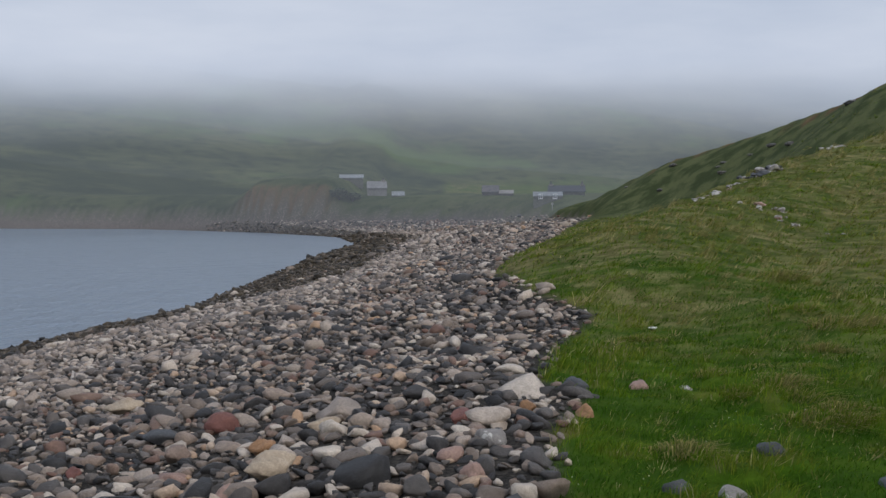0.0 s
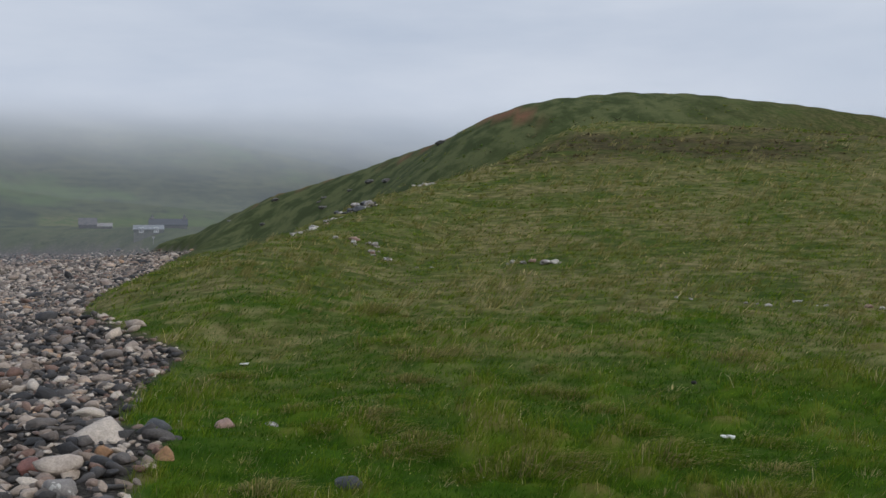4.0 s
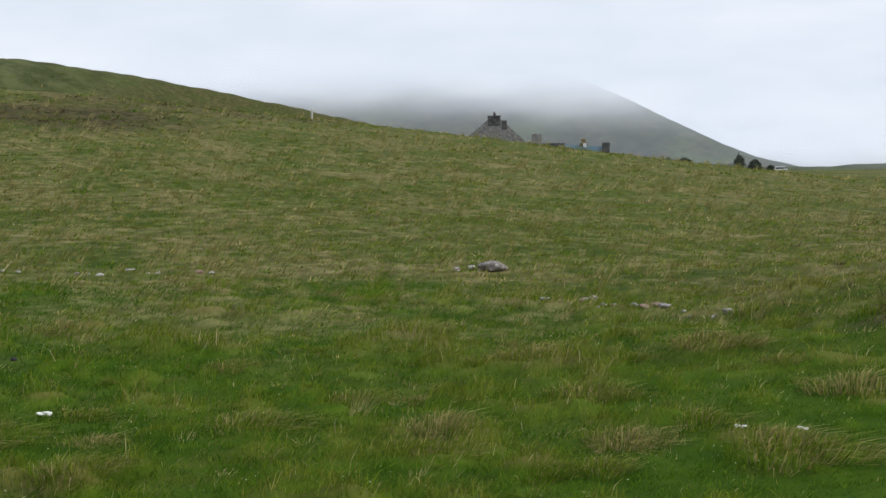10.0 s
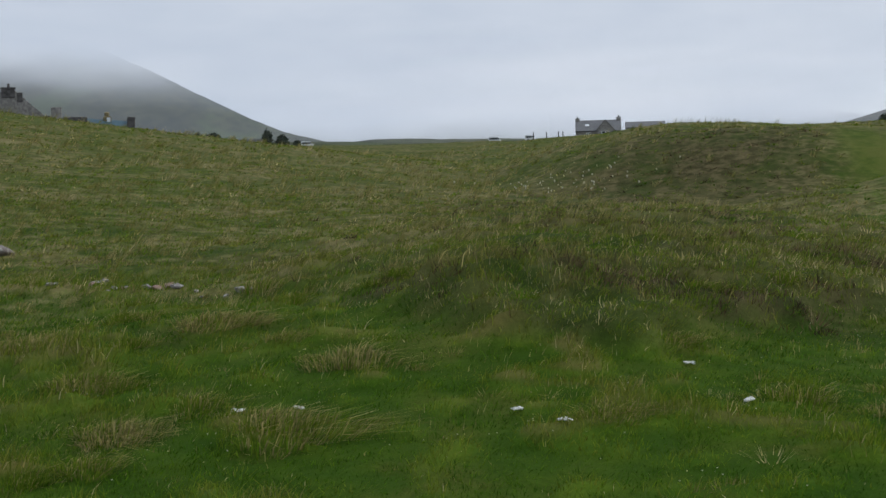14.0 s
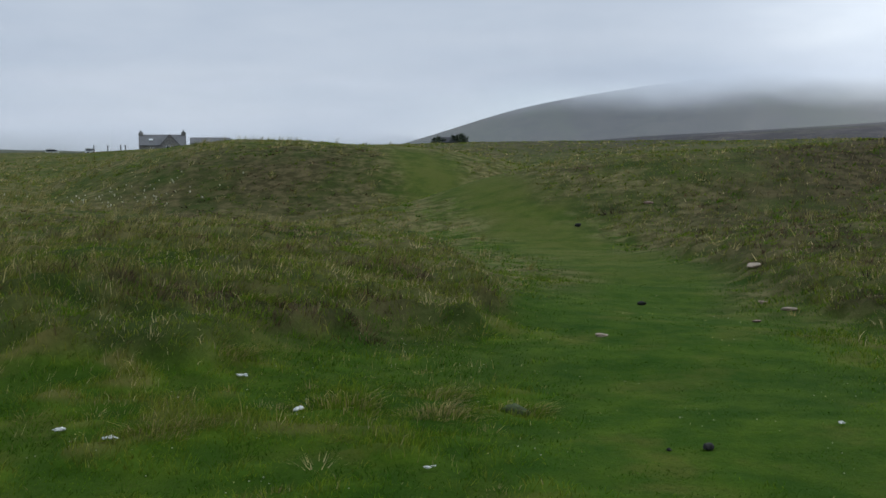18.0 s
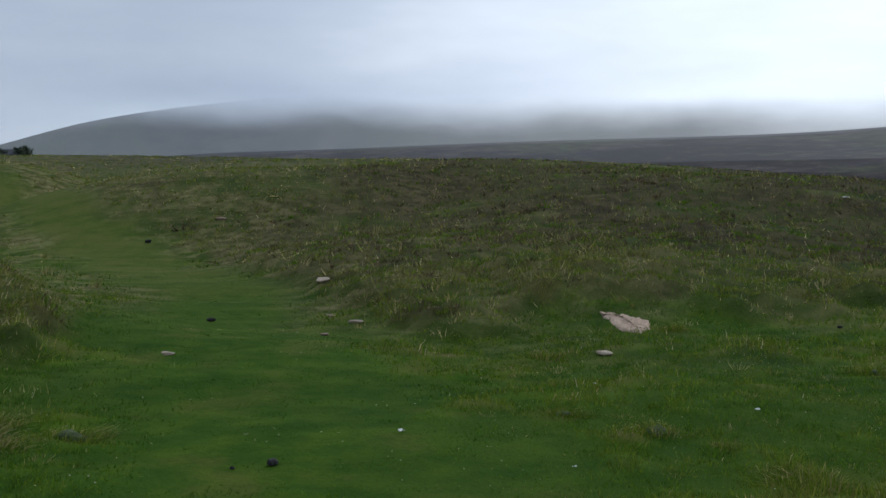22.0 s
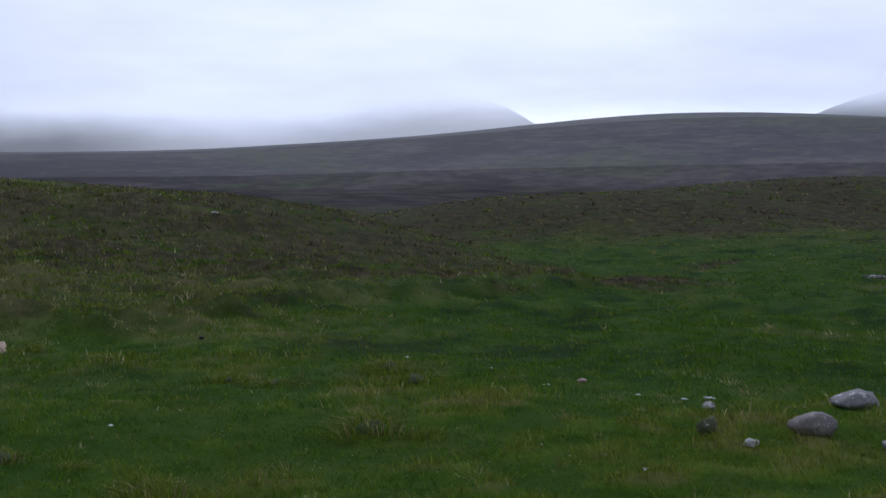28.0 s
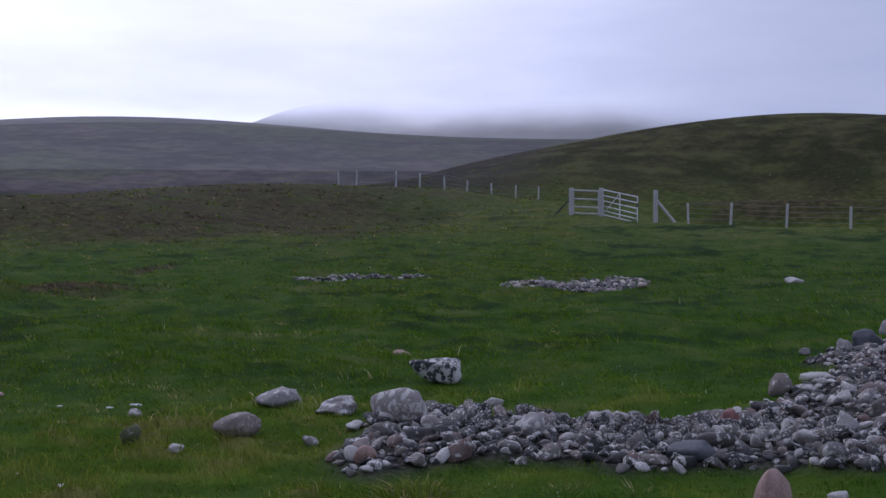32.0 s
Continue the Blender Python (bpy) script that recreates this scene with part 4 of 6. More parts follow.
def seed_wisps():
    """Clumps of pale flowering grass, taller than the sward and combed over by the wind."""
    rng = np.random.default_rng(64)
    sets = []
    for r0, r1, count, leaves, high, wide in ((9, 20, 700, 60, 0.19, 0.0030), (20, 40, 3000, 36, 0.25, 0.0065), (40, 66, 5600, 18, 0.36, 0.014), (66, 100, 2800, 12, 0.42, 0.024)):
        x, y = scatter(rng, r0, r1, count, 6, 150)
        dry, heath, damp = (on_ground(x, y, k) for k in ("dry", "heath", "damp"))
        bare = np.maximum(on_ground(x, y, "shingle"), on_ground(x, y, "earth"))
        patch = ripple(x, y, 4.5, 65) + 0.8 * ripple(x, y, 12, 66)
        head = np.degrees(np.arctan2(x, y))
        odds = 0.75 * (0.05 + 0.95 * dry) * (0.25 + 0.75 * smooth(patch, -0.9, 0.7)) * (1 - 0.5 * heath) * (1 - 0.85 * damp) * (1 - 0.8 * smooth(head, 72, 90)) * (1 - smooth(path_mask(x, y), 0.05, 0.3))
        ok = (rng.uniform(0, 1, count) < odds) & (bare < 0.05)
        x, y = x[ok], y[ok]
        size = rng.uniform(0.5, 1.25, len(x))
        tone_of = rng.uniform(0.46, 0.70, len(x))
        k = np.repeat(np.arange(len(x)), leaves)
        n = len(k)
        px, py = x[k] + rng.normal(0, high * 0.22, n) * size[k], y[k] + rng.normal(0, high * 0.22, n) * size[k]
        tint = np.where(rng.uniform(0, 1, n) < 0.85, tone_of[k] + rng.normal(0, 0.05, n), rng.uniform(0.15, 0.4, n))
        sets.append(slips(px, py, on_ground(px, py), high * size[k] * rng.uniform(0.5, 1.1, n), np.full(n, wide * 1.35), np.clip(tint, 0.1, 0.72), rng, 0.55, (0.55, -0.3)))
    off = np.cumsum([0] + [len(c) for c, _, _ in sets])
    me = mesh_from("seeding_grass", np.concatenate([c for c, _, _ in sets]), np.concatenate([f + o for (_, f, _), o in zip(sets, off)]), BLADES, attrs={"tint": np.concatenate([v for _, _, v in sets])})
    return tagged(new("seeding_grass", me), "pale seeding grass in wind-combed wisps on the slope", "grass", kind="stuff")


seed_wisps()


def leaf_clumps(name, label, category, kind_of, seed, bands):
    """Low domes of leaves, each clump of one tone: kind_of(x, y, rng) gives the odds, the tone and the height of a clump at a place."""
    rng = np.random.default_rng(seed)
    sets = []
    for r0, r1, count, leaves, radius, wide, rise in bands:
        x, y = scatter(rng, r0, r1, count, 3, 172)
        odds, tone_of, tall = kind_of(x, y, rng)
        bare = np.maximum.reduce([on_ground(x, y, k) for k in ("shingle", "earth", "weed")])
        ok = (rng.uniform(0, 1, count) < odds * (1 - smooth(path_mask(x, y), 0.1, 0.45))) & (bare < 0.05)
        x, y, tone_of, tall = x[ok], y[ok], tone_of[ok], tall[ok]
        k = np.repeat(np.arange(len(x)), leaves)
        n = len(k)
        size = (radius * rng.uniform(0.5, 1.4, len(x)))[k]
        a, u = rng.uniform(0, 2 * math.pi, n), np.sqrt(rng.uniform(0, 1, n))
        px, py = x[k] + 0.7 * size * u * np.cos(a), y[k] + 0.7 * size * u * np.sin(a)
        root = np.stack([px, py, on_ground(px, py) - 0.015], 1)
        out = size * (0.25 + 0.75 * u) * rng.uniform(0.4, 1.1, n)
        up = size * rise * tall[k] * (1.05 - 0.6 * u ** 2) * rng.uniform(0.6, 1.1, n)
        tip = root + np.stack([np.cos(a) * out + 0.45 * up, np.sin(a) * out - 0.2 * up, up], 1)
        b = a + math.pi / 2 + rng.normal(0, 0.5, n)
        side = np.stack([np.cos(b), np.sin(b), np.zeros(n)], 1) * (wide / 2 * rng.uniform(0.6, 1.3, n))[:, None]
        co = np.stack([root - side, root + side, tip], 1).reshape(-1, 3)
        sets.append((co, np.repeat(np.clip(tone_of[k] + rng.normal(0, 0.025, n), 0, 1), 3)))
    co = np.concatenate([c for c, _ in sets])
    me = mesh_from(name, co, np.arange(len(co)).reshape(-1, 3), BLADES, attrs={"tint": np.concatenate([v for _, v in sets])})
    return tagged(new(name, me), label, category, kind="stuff")


def grass_tones(x, y, rng):
    n = len(x)
    lush, dry, heath, damp = (on_ground(x, y, k) for k in ("lush", "dry", "heath", "damp"))
    patch = ripple(x, y, 2.2, 21) + 0.9 * ripple(x, y, 7.5, 43)
    tone_of = np.where(lush > 0.5, rng.uniform(0.0, 0.30, n), rng.uniform(0.12, 0.42, n))
    pale = rng.uniform(0, 1, n) < (0.08 + 0.22 * dry * smooth(patch, -0.9, 1.0)) * (1 - 0.6 * damp)
    tone_of = np.where(pale, rng.uniform(0.44, 0.70, n), tone_of)
    odds = (0.30 + 0.7 * smooth(patch, -1.2, 0.6)) * (1 - 0.4 * lush * (1 - smooth(ripple(x, y, 3.0, 44), -0.4, 0.6))) * (1 - 0.8 * smooth(heath, 0.1, 0.6))
    return odds, tone_of, np.where(pale, 1.15, 0.85) * (1 - 0.3 * lush)


def heath_tones(x, y, rng):
    n = len(x)
    heath, wild = on_ground(x, y, "heath"), rough_ground(x, y)
    spot = ripple(x, y, 2.4, 45) + 0.8 * ripple(x, y, 5.5, 46)
    odds = 0.9 * smooth(heath, 0.12, 0.6) * (0.35 + 0.65 * smooth(spot, -0.7, 0.6)) + 0.2 * wild * smooth(spot, -0.1, 0.9)
    return odds, np.where(rng.uniform(0, 1, n) < 0.7 - 0.25 * wild, rng.uniform(0.86, 1.0, n), rng.uniform(0.0, 0.2, n)), np.full(n, 0.95)


leaf_clumps("tufted_grass", "low tufts of rough grass, green, olive and straw", "grass", grass_tones, 68, ((6, 12, 10000, 26, 0.095, 0.0085, 0.85), (12, 20, 11000, 18, 0.13, 0.015, 0.8), (20, 34, 13000, 12, 0.17, 0.030, 0.55), (34, 60, 14000, 9, 0.27, 0.06, 0.4), (60, 110, 14000, 7, 0.42, 0.13, 0.3)))
leaf_clumps("heather", "low dark brown heather with green shoots", "heather", heath_tones, 69, ((9, 16, 7500, 40, 0.11, 0.011, 0.9), (16, 30, 12000, 20, 0.16, 0.024, 0.65), (30, 60, 14000, 9, 0.27, 0.06, 0.45), (60, 100, 9000, 6, 0.42, 0.13, 0.35)))


def flower_specks():
    """Clover heads and daisies: pale dots scattered in the short turf."""
    rng = np.random.default_rng(61)
    x, y = scatter(rng, 5.5, 14, 4500)
    ok = (on_ground(x, y, "shingle") < 0.1) & (ripple(x, y, 2.4, 62) > 0.2)
    x, y = x[ok], y[ok]
    n = len(x)
    z = on_ground(x, y) + rng.uniform(0.02, 0.07, n)
    co, fs = ball(1)
    co = co * (1, 1, 0.8)
    v = co[None] * (0.0036 * rng.uniform(0.5, 1.4, n))[:, None, None] + np.stack([x, y, z], 1)[:, None, :]
    me = mesh_from("clover_flowers", v.reshape(-1, 3), (fs[None] + (np.arange(n) * len(co))[:, None, None]).reshape(-1, 3), PETALS)
    tagged(new("clover_flowers", me), "tiny cream clover heads in short turf", "flowers", kind="stuff")


def petal_material():
    m, nt, p = shader("cream_petals")
    rnd = add(nt, "ShaderNodeNewGeometry").outputs["Random Per Island"]
    nt.links.new(ramp(nt, rnd, [(0, (0.40, 0.38, 0.24)), (0.6, (0.58, 0.54, 0.40)), (1, (0.55, 0.48, 0.14))]), p.inputs["Base Color"])
    p.inputs["Roughness"].default_value = 0.9
    return m


PETALS = petal_material()


# stones
def stone_material(name, islands, colours, lichen=0.0, sc=None):
    m, nt, p = shader(name)
    at = add(nt, "ShaderNodeTexCoord").outputs["Object"]
    rnd = add(nt, "ShaderNodeNewGeometry").outputs["Random Per Island"] if islands else add(nt, "ShaderNodeObjectInfo").outputs["Random"]
    c = ramp(nt, rnd, colours)
    sc = sc or (1.0 if islands else 0.25)
    fine = noise_tex(nt, 60 * sc, 5, 0.65, at)
    mid = noise_tex(nt, 9 * sc, 4, 0.6, at)
    c = mix(nt, 0.9, c, ramp(nt, fine, [(0.25, (0.62, 0.62, 0.62)), (0.75, (1.25, 1.25, 1.25))]), "MULTIPLY")
    c = mix(nt, 0.8, c, ramp(nt, mid, [(0.3, (0.7, 0.68, 0.66)), (0.7, (1.12, 1.1, 1.08))]), "MULTIPLY")
    if lichen:
        spot = span(nt, noise_tex(nt, 14 * sc, 4, 0.7, at), 0.62 - lichen * 0.12, 0.68 - lichen * 0.12)
        c = mix(nt, calc(nt, "MULTIPLY", spot, 0.85), c, (0.56, 0.53, 0.46))
    nt.links.new(c, p.inputs["Base Color"])
    p.inputs["Roughness"].default_value = 0.65
    p.inputs["Specular IOR Level"].default_value = 0.3
    bump(nt, p, calc(nt, "ADD", fine, calc(nt, "MULTIPLY", mid, 2.0)), 0.45, 0.02)
    return m


SHORE_TONES = [(0.0, (0.030, 0.029, 0.028)), (0.25, (0.066, 0.060, 0.055)), (0.45, (0.120, 0.104, 0.090)), (0.56, (0.20, 0.155, 0.12)), (0.68, (0.27, 0.21, 0.16)), (0.76, (0.18, 0.100, 0.072)), (0.83, (0.36, 0.29, 0.225)), (0.94, (0.58, 0.50, 0.405)), (1.0, (0.44, 0.27, 0.15))]
HEAP_TONES = [(0.0, (0.036, 0.034, 0.031)), (0.30, (0.068, 0.063, 0.055)), (0.58, (0.110, 0.099, 0.085)), (0.72, (0.17, 0.148, 0.120)), (0.77, (0.16, 0.100, 0.078)), (0.86, (0.28, 0.255, 0.222)), (1.0, (0.56, 0.52, 0.46))]
PALE_TONES = [(0.0, (0.12, 0.108, 0.098)), (0.3, (0.21, 0.175, 0.148)), (0.55, (0.33, 0.268, 0.215)), (0.8, (0.45, 0.365, 0.29)), (1.0, (0.60, 0.52, 0.43))]
SHORE = stone_material("beach_cobbles", True, SHORE_TONES)
SHORE_ONE = stone_material("beach_cobble", False, SHORE_TONES)
HEAP = stone_material("heaped_cobbles", True, HEAP_TONES, 0.6)
HEAP_ONE = stone_material("heaped_cobble", False, HEAP_TONES, 0.75)
PALE = stone_material("sunbleached_cobbles", True, PALE_TONES)
WEEDY = stone_material("weedy_cobbles", True, [(0.0, (0.022, 0.017, 0.010)), (0.5, (0.055, 0.040, 0.022)), (0.8, (0.10, 0.075, 0.045)), (1.0, (0.16, 0.13, 0.10))])


def ball(level):
    bm = bmesh.new()
    bmesh.ops.create_icosphere(bm, subdivisions=level, radius=1.0)
    co = np.array([v.co[:] for v in bm.verts])
    fs = np.array([[v.index for v in f.verts] for f in bm.faces])
    bm.free()
    return co, fs


def pebble_shapes(level, count, seed, rough=0.16):
    """Unit stones: rounded, flattened and dented, each a little different."""
    co, fs = ball(level)
    g = np.random.default_rng(seed)
    out = []
    for _ in range(count):
        v = co.copy()
        for _ in range(11):
            d = g.normal(size=3)
            d /= np.linalg.norm(d)
            lim = g.uniform(0.44, 0.82)
            over = np.clip(v @ d - lim, 0, None)
            v -= over[:, None] * d * 0.92
        v *= 1 + rough * np.sin(v @ g.normal(size=(3, 1)) * 2.5 + g.uniform(0, 6))
        out.append(v / np.abs(v).max(0))
    return out, fs


def turned(n, rng, tilt):
    """Rotation matrices: any heading, tilted up to about tilt radians."""
    a, b, c = rng.uniform(0, 2 * math.pi, n), rng.normal(0, tilt, n), rng.normal(0, tilt, n)
    ca, sa, cb, sb, cc, sc = np.cos(a), np.sin(a), np.cos(b), np.sin(b), np.cos(c), np.sin(c)
    o, i = np.zeros(n), np.ones(n)
    rz = np.stack([ca, -sa, o, sa, ca, o, o, o, i], 1).reshape(n, 3, 3)
    ry = np.stack([cb, o, sb, o, i, o, -sb, o, cb], 1).reshape(n, 3, 3)
    rx = np.stack([i, o, o, o, cc, -sc, o, sc, cc], 1).reshape(n, 3, 3)
    return rz @ ry @ rx


def jittered(rng, x0, x1, y0, y1, cell):
    gx, gy = np.meshgrid(np.arange(x0, x1, cell), np.arange(y0, y1, cell))
    return gx.ravel() + rng.uniform(-0.5, 0.5, gx.size) * cell, gy.ravel() + rng.uniform(-0.5, 0.5, gx.size) * cell


def stone_field(x, y, half, level, material, name, label, seed, flat=0.62, tilt=0.28, sunk=0.25, parent=None):
    rng = np.random.default_rng(seed)
    n = len(x)
    shapes, fs = pebble_shapes(level, 9, seed)
    shapes = np.array(shapes)
    size = np.stack([half * rng.uniform(0.9, 1.25, n), half * rng.uniform(0.6, 0.95, n), half * flat * rng.uniform(0.6, 1.1, n)], 1)
    z = on_ground(x, y) + size[:, 2] * (1 - 2 * sunk) * rng.uniform(0.5, 1.3, n)
    R = turned(n, rng, tilt)
    v = shapes[rng.integers(0, len(shapes), n)] * size[:, None, :]
    v = np.einsum("nij,nkj->nki", R, v) + np.stack([x, y, z], 1)[:, None, :]
    k = shapes.shape[1]
    faces = (fs[None] + (np.arange(n) * k)[:, None, None]).reshape(-1, 3)
    me = mesh_from(name, v.reshape(-1, 3), faces, material, True)
    return tagged(new(name, me), label, "stones", kind="stuff")


def beach_stones():
    rng = np.random.default_rng(77)
    # fore: cobbles near the meadow's edge
    x, y = jittered(rng, -10, 2.5, 5, 17, 0.105)
    e, s = beside(x, y, EDGE_LINE), beside(x, y, COAST_LINE)
    head = np.degrees(np.arctan2(x, y))
    big = np.exp(rng.normal(-3.08, 0.47, len(x))) * (1 - 0.14 * smooth(y, 9, 15))
    ok = (e < rng.uniform(-0.3, 0.02, len(x))) & (s > -0.4) & (head > -27) & (np.hypot(x, y) > 5.2)
    near = ok & (y > 6.4) & (y < 7.8) & (x > -1.4)
    fore = (x[near], y[near], big[near])
    pale = ok & ~near & (rng.uniform(0, 1, len(x)) < 0.12 + 0.55 * smooth(-x, 3, 7) * smooth(y, 8, 15))
    rest = ok & ~near & ~pale
    close = rest & (y < 8.3)
    rest = rest & ~close
    far_side = rest & (y > 11.5)
    rest = rest & ~far_side
    stone_field(x[far_side], y[far_side], big[far_side], 1, SHORE, "shingle", "rounded grey, brown and tan beach cobbles", 8)
    stone_field(x[close], y[close], big[close], 2, SHORE, "shingle", "rounded grey, brown and tan beach cobbles", 4)
    beach = stone_field(x[rest], y[rest], big[rest], 2, SHORE, "shingle", "rounded grey, brown and tan beach cobbles", 5)
    stone_field(x[pale], y[pale], big[pale] * 1.05, 2, PALE, "pale_shingle", "sun-bleached pale beach cobbles", 6)
    # round and behind the eye
    x, y = jittered(rng, -9, 1.5, -9, 6.4, 0.19)
    e, s = beside(x, y, EDGE_LINE), beside(x, y, COAST_LINE)
    ok = (e < rng.uniform(-0.15, 0.2, len(x))) & (s > 0) & ((np.hypot(x, y) < 5.3) | (y < 5.2)) & (tongue(x, y) < 0.3)
    stone_field(x[ok], y[ok], np.exp(rng.normal(-2.75, 0.35, ok.sum())), 1, SHORE, "shingle", "grey and brown beach cobbles beside the turf", 7)
    # middle and far shore: weed by the water, a pale band above it, greyer stones by the turf
    bands = [(-14, 3, 17, 33, 0.135, -2.9, 11), (-14, 8, 33, 80, 0.235, -2.62, 20), (-45, 20, 80, 232, 0.62, -1.85, 30)]
    for x0, x1, y0, y1, cell, mean, seed in bands:
        x, y = jittered(rng, x0, x1, y0, y1, cell)
        e, s = beside(x, y, EDGE_LINE), beside(x, y, COAST_LINE)
        big = np.exp(rng.normal(mean, 0.4, len(x)))
        ok = (e < rng.uniform(-0.3, 0.15, len(x)) - 1.6 * smooth(y, 195, 205)) & (s > -0.3) & (np.degrees(np.arctan2(x, y)) > -27)
        pick = rng.uniform(0, 1, len(x)) + 0.25 * ripple(x, y, 6, 13)
        wet = ok & (s + 1.2 * ripple(x, y, 8, 14) < 5.6 * smooth(y, 18, 36) + 1.6) & (pick < 0.9)
        light = ok & ~wet & (pick < 0.2 + 0.75 * smooth(s, 2, 6) * (1 - smooth(s, 9, 14)))
        grey = ok & ~wet & ~light
        for sel, mat, name, label, k in ((grey, SHORE, "shingle", "grey and brown beach cobbles along the shore", 0), (light, PALE, "pale_shingle", "pale sun-bleached cobbles along the storm ridge", 1), (wet, WEEDY, "weedy_shingle", "dark weed-covered stones at the waterline", 2)):
            if sel.sum() > 5:
                stone_field(x[sel], y[sel], big[sel], 1, mat, name, label, seed + k)
    return beach, fore


def single_stones(parent, x, y, half, material, seed, name="cobble", flat=0.62, tilt=0.28):
    """Stones that can be picked up one by one; alike ones share a mesh."""
    rng = np.random.default_rng(seed)
    shapes, fs = pebble_shapes(2, 12, seed)
    kinds = [mesh_from(name, v, fs, material, True) for v in shapes]
    z = on_ground(x, y)
    for i in range(len(x)):
        ob = new(name, kinds[rng.integers(0, len(kinds))])
        sx, sy, sz = half[i] * rng.uniform(0.9, 1.25), half[i] * rng.uniform(0.6, 0.95), half[i] * flat * rng.uniform(0.6, 1.1)
        rot = Euler((rng.normal(0, tilt), rng.normal(0, tilt), rng.uniform(0, 6.283)))
        ob.matrix_world = Matrix.LocRotScale((x[i], y[i], z[i] + sz * rng.uniform(0.3, 0.7)), rot, (sx, sy, sz))
        ob.parent = parent


def seed_heads():
    """Pale flowering stalks that stand in loose groups over the short turf."""
    rng = np.random.default_rng(72)
    x, y = scatter(rng, 5.5, 17, 16000, 2, 165)
    head = np.degrees(np.arctan2(x, y))
    ok = (on_ground(x, y, "shingle") < 0.1) & (path_mask(x, y) < 0.1) & (ripple(x, y, 1.6, 73) + 0.7 * ripple(x, y, 4.0, 74) > 0.35 + 0.5 * smooth(head, 85, 110))
    x, y = x[ok], y[ok]
    n = len(x)
    far = np.hypot(x, y) / 9
    co, tri, tint = slips(x, y, on_ground(x, y), rng.uniform(0.07, 0.15, n), 0.0042 * far * rng.uniform(0.7, 1.3, n), rng.uniform(0.50, 0.72, n), rng, 0.25, (0.25, -0.1))
    co = co.reshape(-1, 3, 3)
    co[:, :2, 2] += 0.45 * (co[:, 2:, 2] - co[:, :2, 2])
    me = mesh_from("seed_heads", co.reshape(-1, 3), tri, BLADES, attrs={"tint": tint})
    tagged(new("seed_heads", me), "pale seed heads over short turf", "grass", kind="stuff")


seed_heads()


def cotton_grass():
    """White cotton heads on the brown slope of the knoll."""
    rng = np.random.default_rng(67)
    n = 70
    x, y = 48 + rng.normal(0, 1.6, n), 11.6 + rng.normal(0, 1.7, n)
    co, fs = ball(1)
    v = co[None] * (0.03 * rng.uniform(0.6, 1.3, n))[:, None, None] * (0.9, 0.9, 1.3) + np.stack([x, y, on_ground(x, y) + rng.uniform(0.2, 0.38, n)], 1)[:, None, :]
    me = mesh_from("cotton_grass", v.reshape(-1, 3), (fs[None] + (np.arange(n) * len(co))[:, None, None]).reshape(-1, 3), PETALS)
    tagged(new("cotton_grass", me), "white cotton-grass heads on a heathery slope", "flowers", kind="stuff")


flower_specks()
cotton_grass()
shingle, fore = beach_stones()
single_stones(shingle, *fore, SHORE_ONE, 41)


def stone_heap():
    rng = np.random.default_rng(91)
    x, y = jittered(rng, -4, 4.5, -17, -6.4, 0.094)
    ok = tongue(x, y) > rng.uniform(0.4, 0.8, len(x))
    big = np.exp(rng.normal(-2.92, 0.36, len(x)) - 0.15 * smooth(-y, 9, 12))
    near = ok & (x > 0.35) & (y > -9.2)
    near[np.flatnonzero(near)[300:]] = False
    heap = stone_field(x[ok & ~near], y[ok & ~near], big[ok & ~near], 2, HEAP, "stone_heap", "grey lichen-spotted cobbles heaped beside the turf", 14, 0.62, 0.4, 0.32)
    single_stones(heap, x[near], y[near], big[near], HEAP_ONE, 42, flat=0.78, tilt=0.5)
    x, y = jittered(rng, -12, 1, -22, -10, 0.2)
    e, s = beside(x, y, EDGE_LINE), beside(x, y, COAST_LINE)
    far = (e < 0.0) & (s > 0) & (tongue(x, y) < 0.3)
    stone_field(x[far], y[far], np.exp(rng.normal(-2.6, 0.3, far.sum())), 1, HEAP, "shingle", "grey cobbles spilling from the beach", 15)
    # thin patches of washed stones in the turf
    for k, (cx, cy, rx, ry, count) in enumerate([(4.9, -28.6, 1.7, 2.6, 620), (4.7, -28.2, 1.6, 2.3, 260), (10.5, -29.6, 1.8, 1.3, 240)]):
        u, a = np.sqrt(rng.uniform(0, 1, count)), rng.uniform(0, 6.283, count)
        stone_field(cx + rx * u * np.cos(a), cy + ry * u * np.sin(a), np.exp(rng.normal(-2.65, 0.35, count)), 1, PALE if k == 1 else HEAP, "stone_patch", "thin patch of washed pale stones in the turf", 16 + k, sunk=0.3)


stone_heap()

# ---- building blocks ----
def part(name, bm, material, parent=None, label=""):
    """One mesh object, under a thing or a part where one is given."""
    me = bpy.data.meshes.new(name)
    bm.normal_update()
    bm.to_mesh(me)
    bm.free()
    me.materials.append(material)
    ob = new(name, me)
    if parent:
        ob.parent = parent
    if label:
        ob["label"] = label
    return ob


def thing(name, m, label, category, group="", kind=""):
    ob = new(name)
    ob.matrix_world = m
    return tagged(ob, label, category, group, kind)


def box(x0, x1, y0, y1, z0, z1, bevel=0.0):
    bm = bmesh.new()
    bmesh.ops.create_cube(bm, size=1.0)
    for v in bm.verts:
        v.co = ((x0 + x1) / 2 + v.co.x * (x1 - x0), (y0 + y1) / 2 + v.co.y * (y1 - y0), (z0 + z1) / 2 + v.co.z * (z1 - z0))
    if bevel:
        bmesh.ops.bevel(bm, geom=bm.edges[:], offset=bevel, segments=1, affect="EDGES")
    return bm


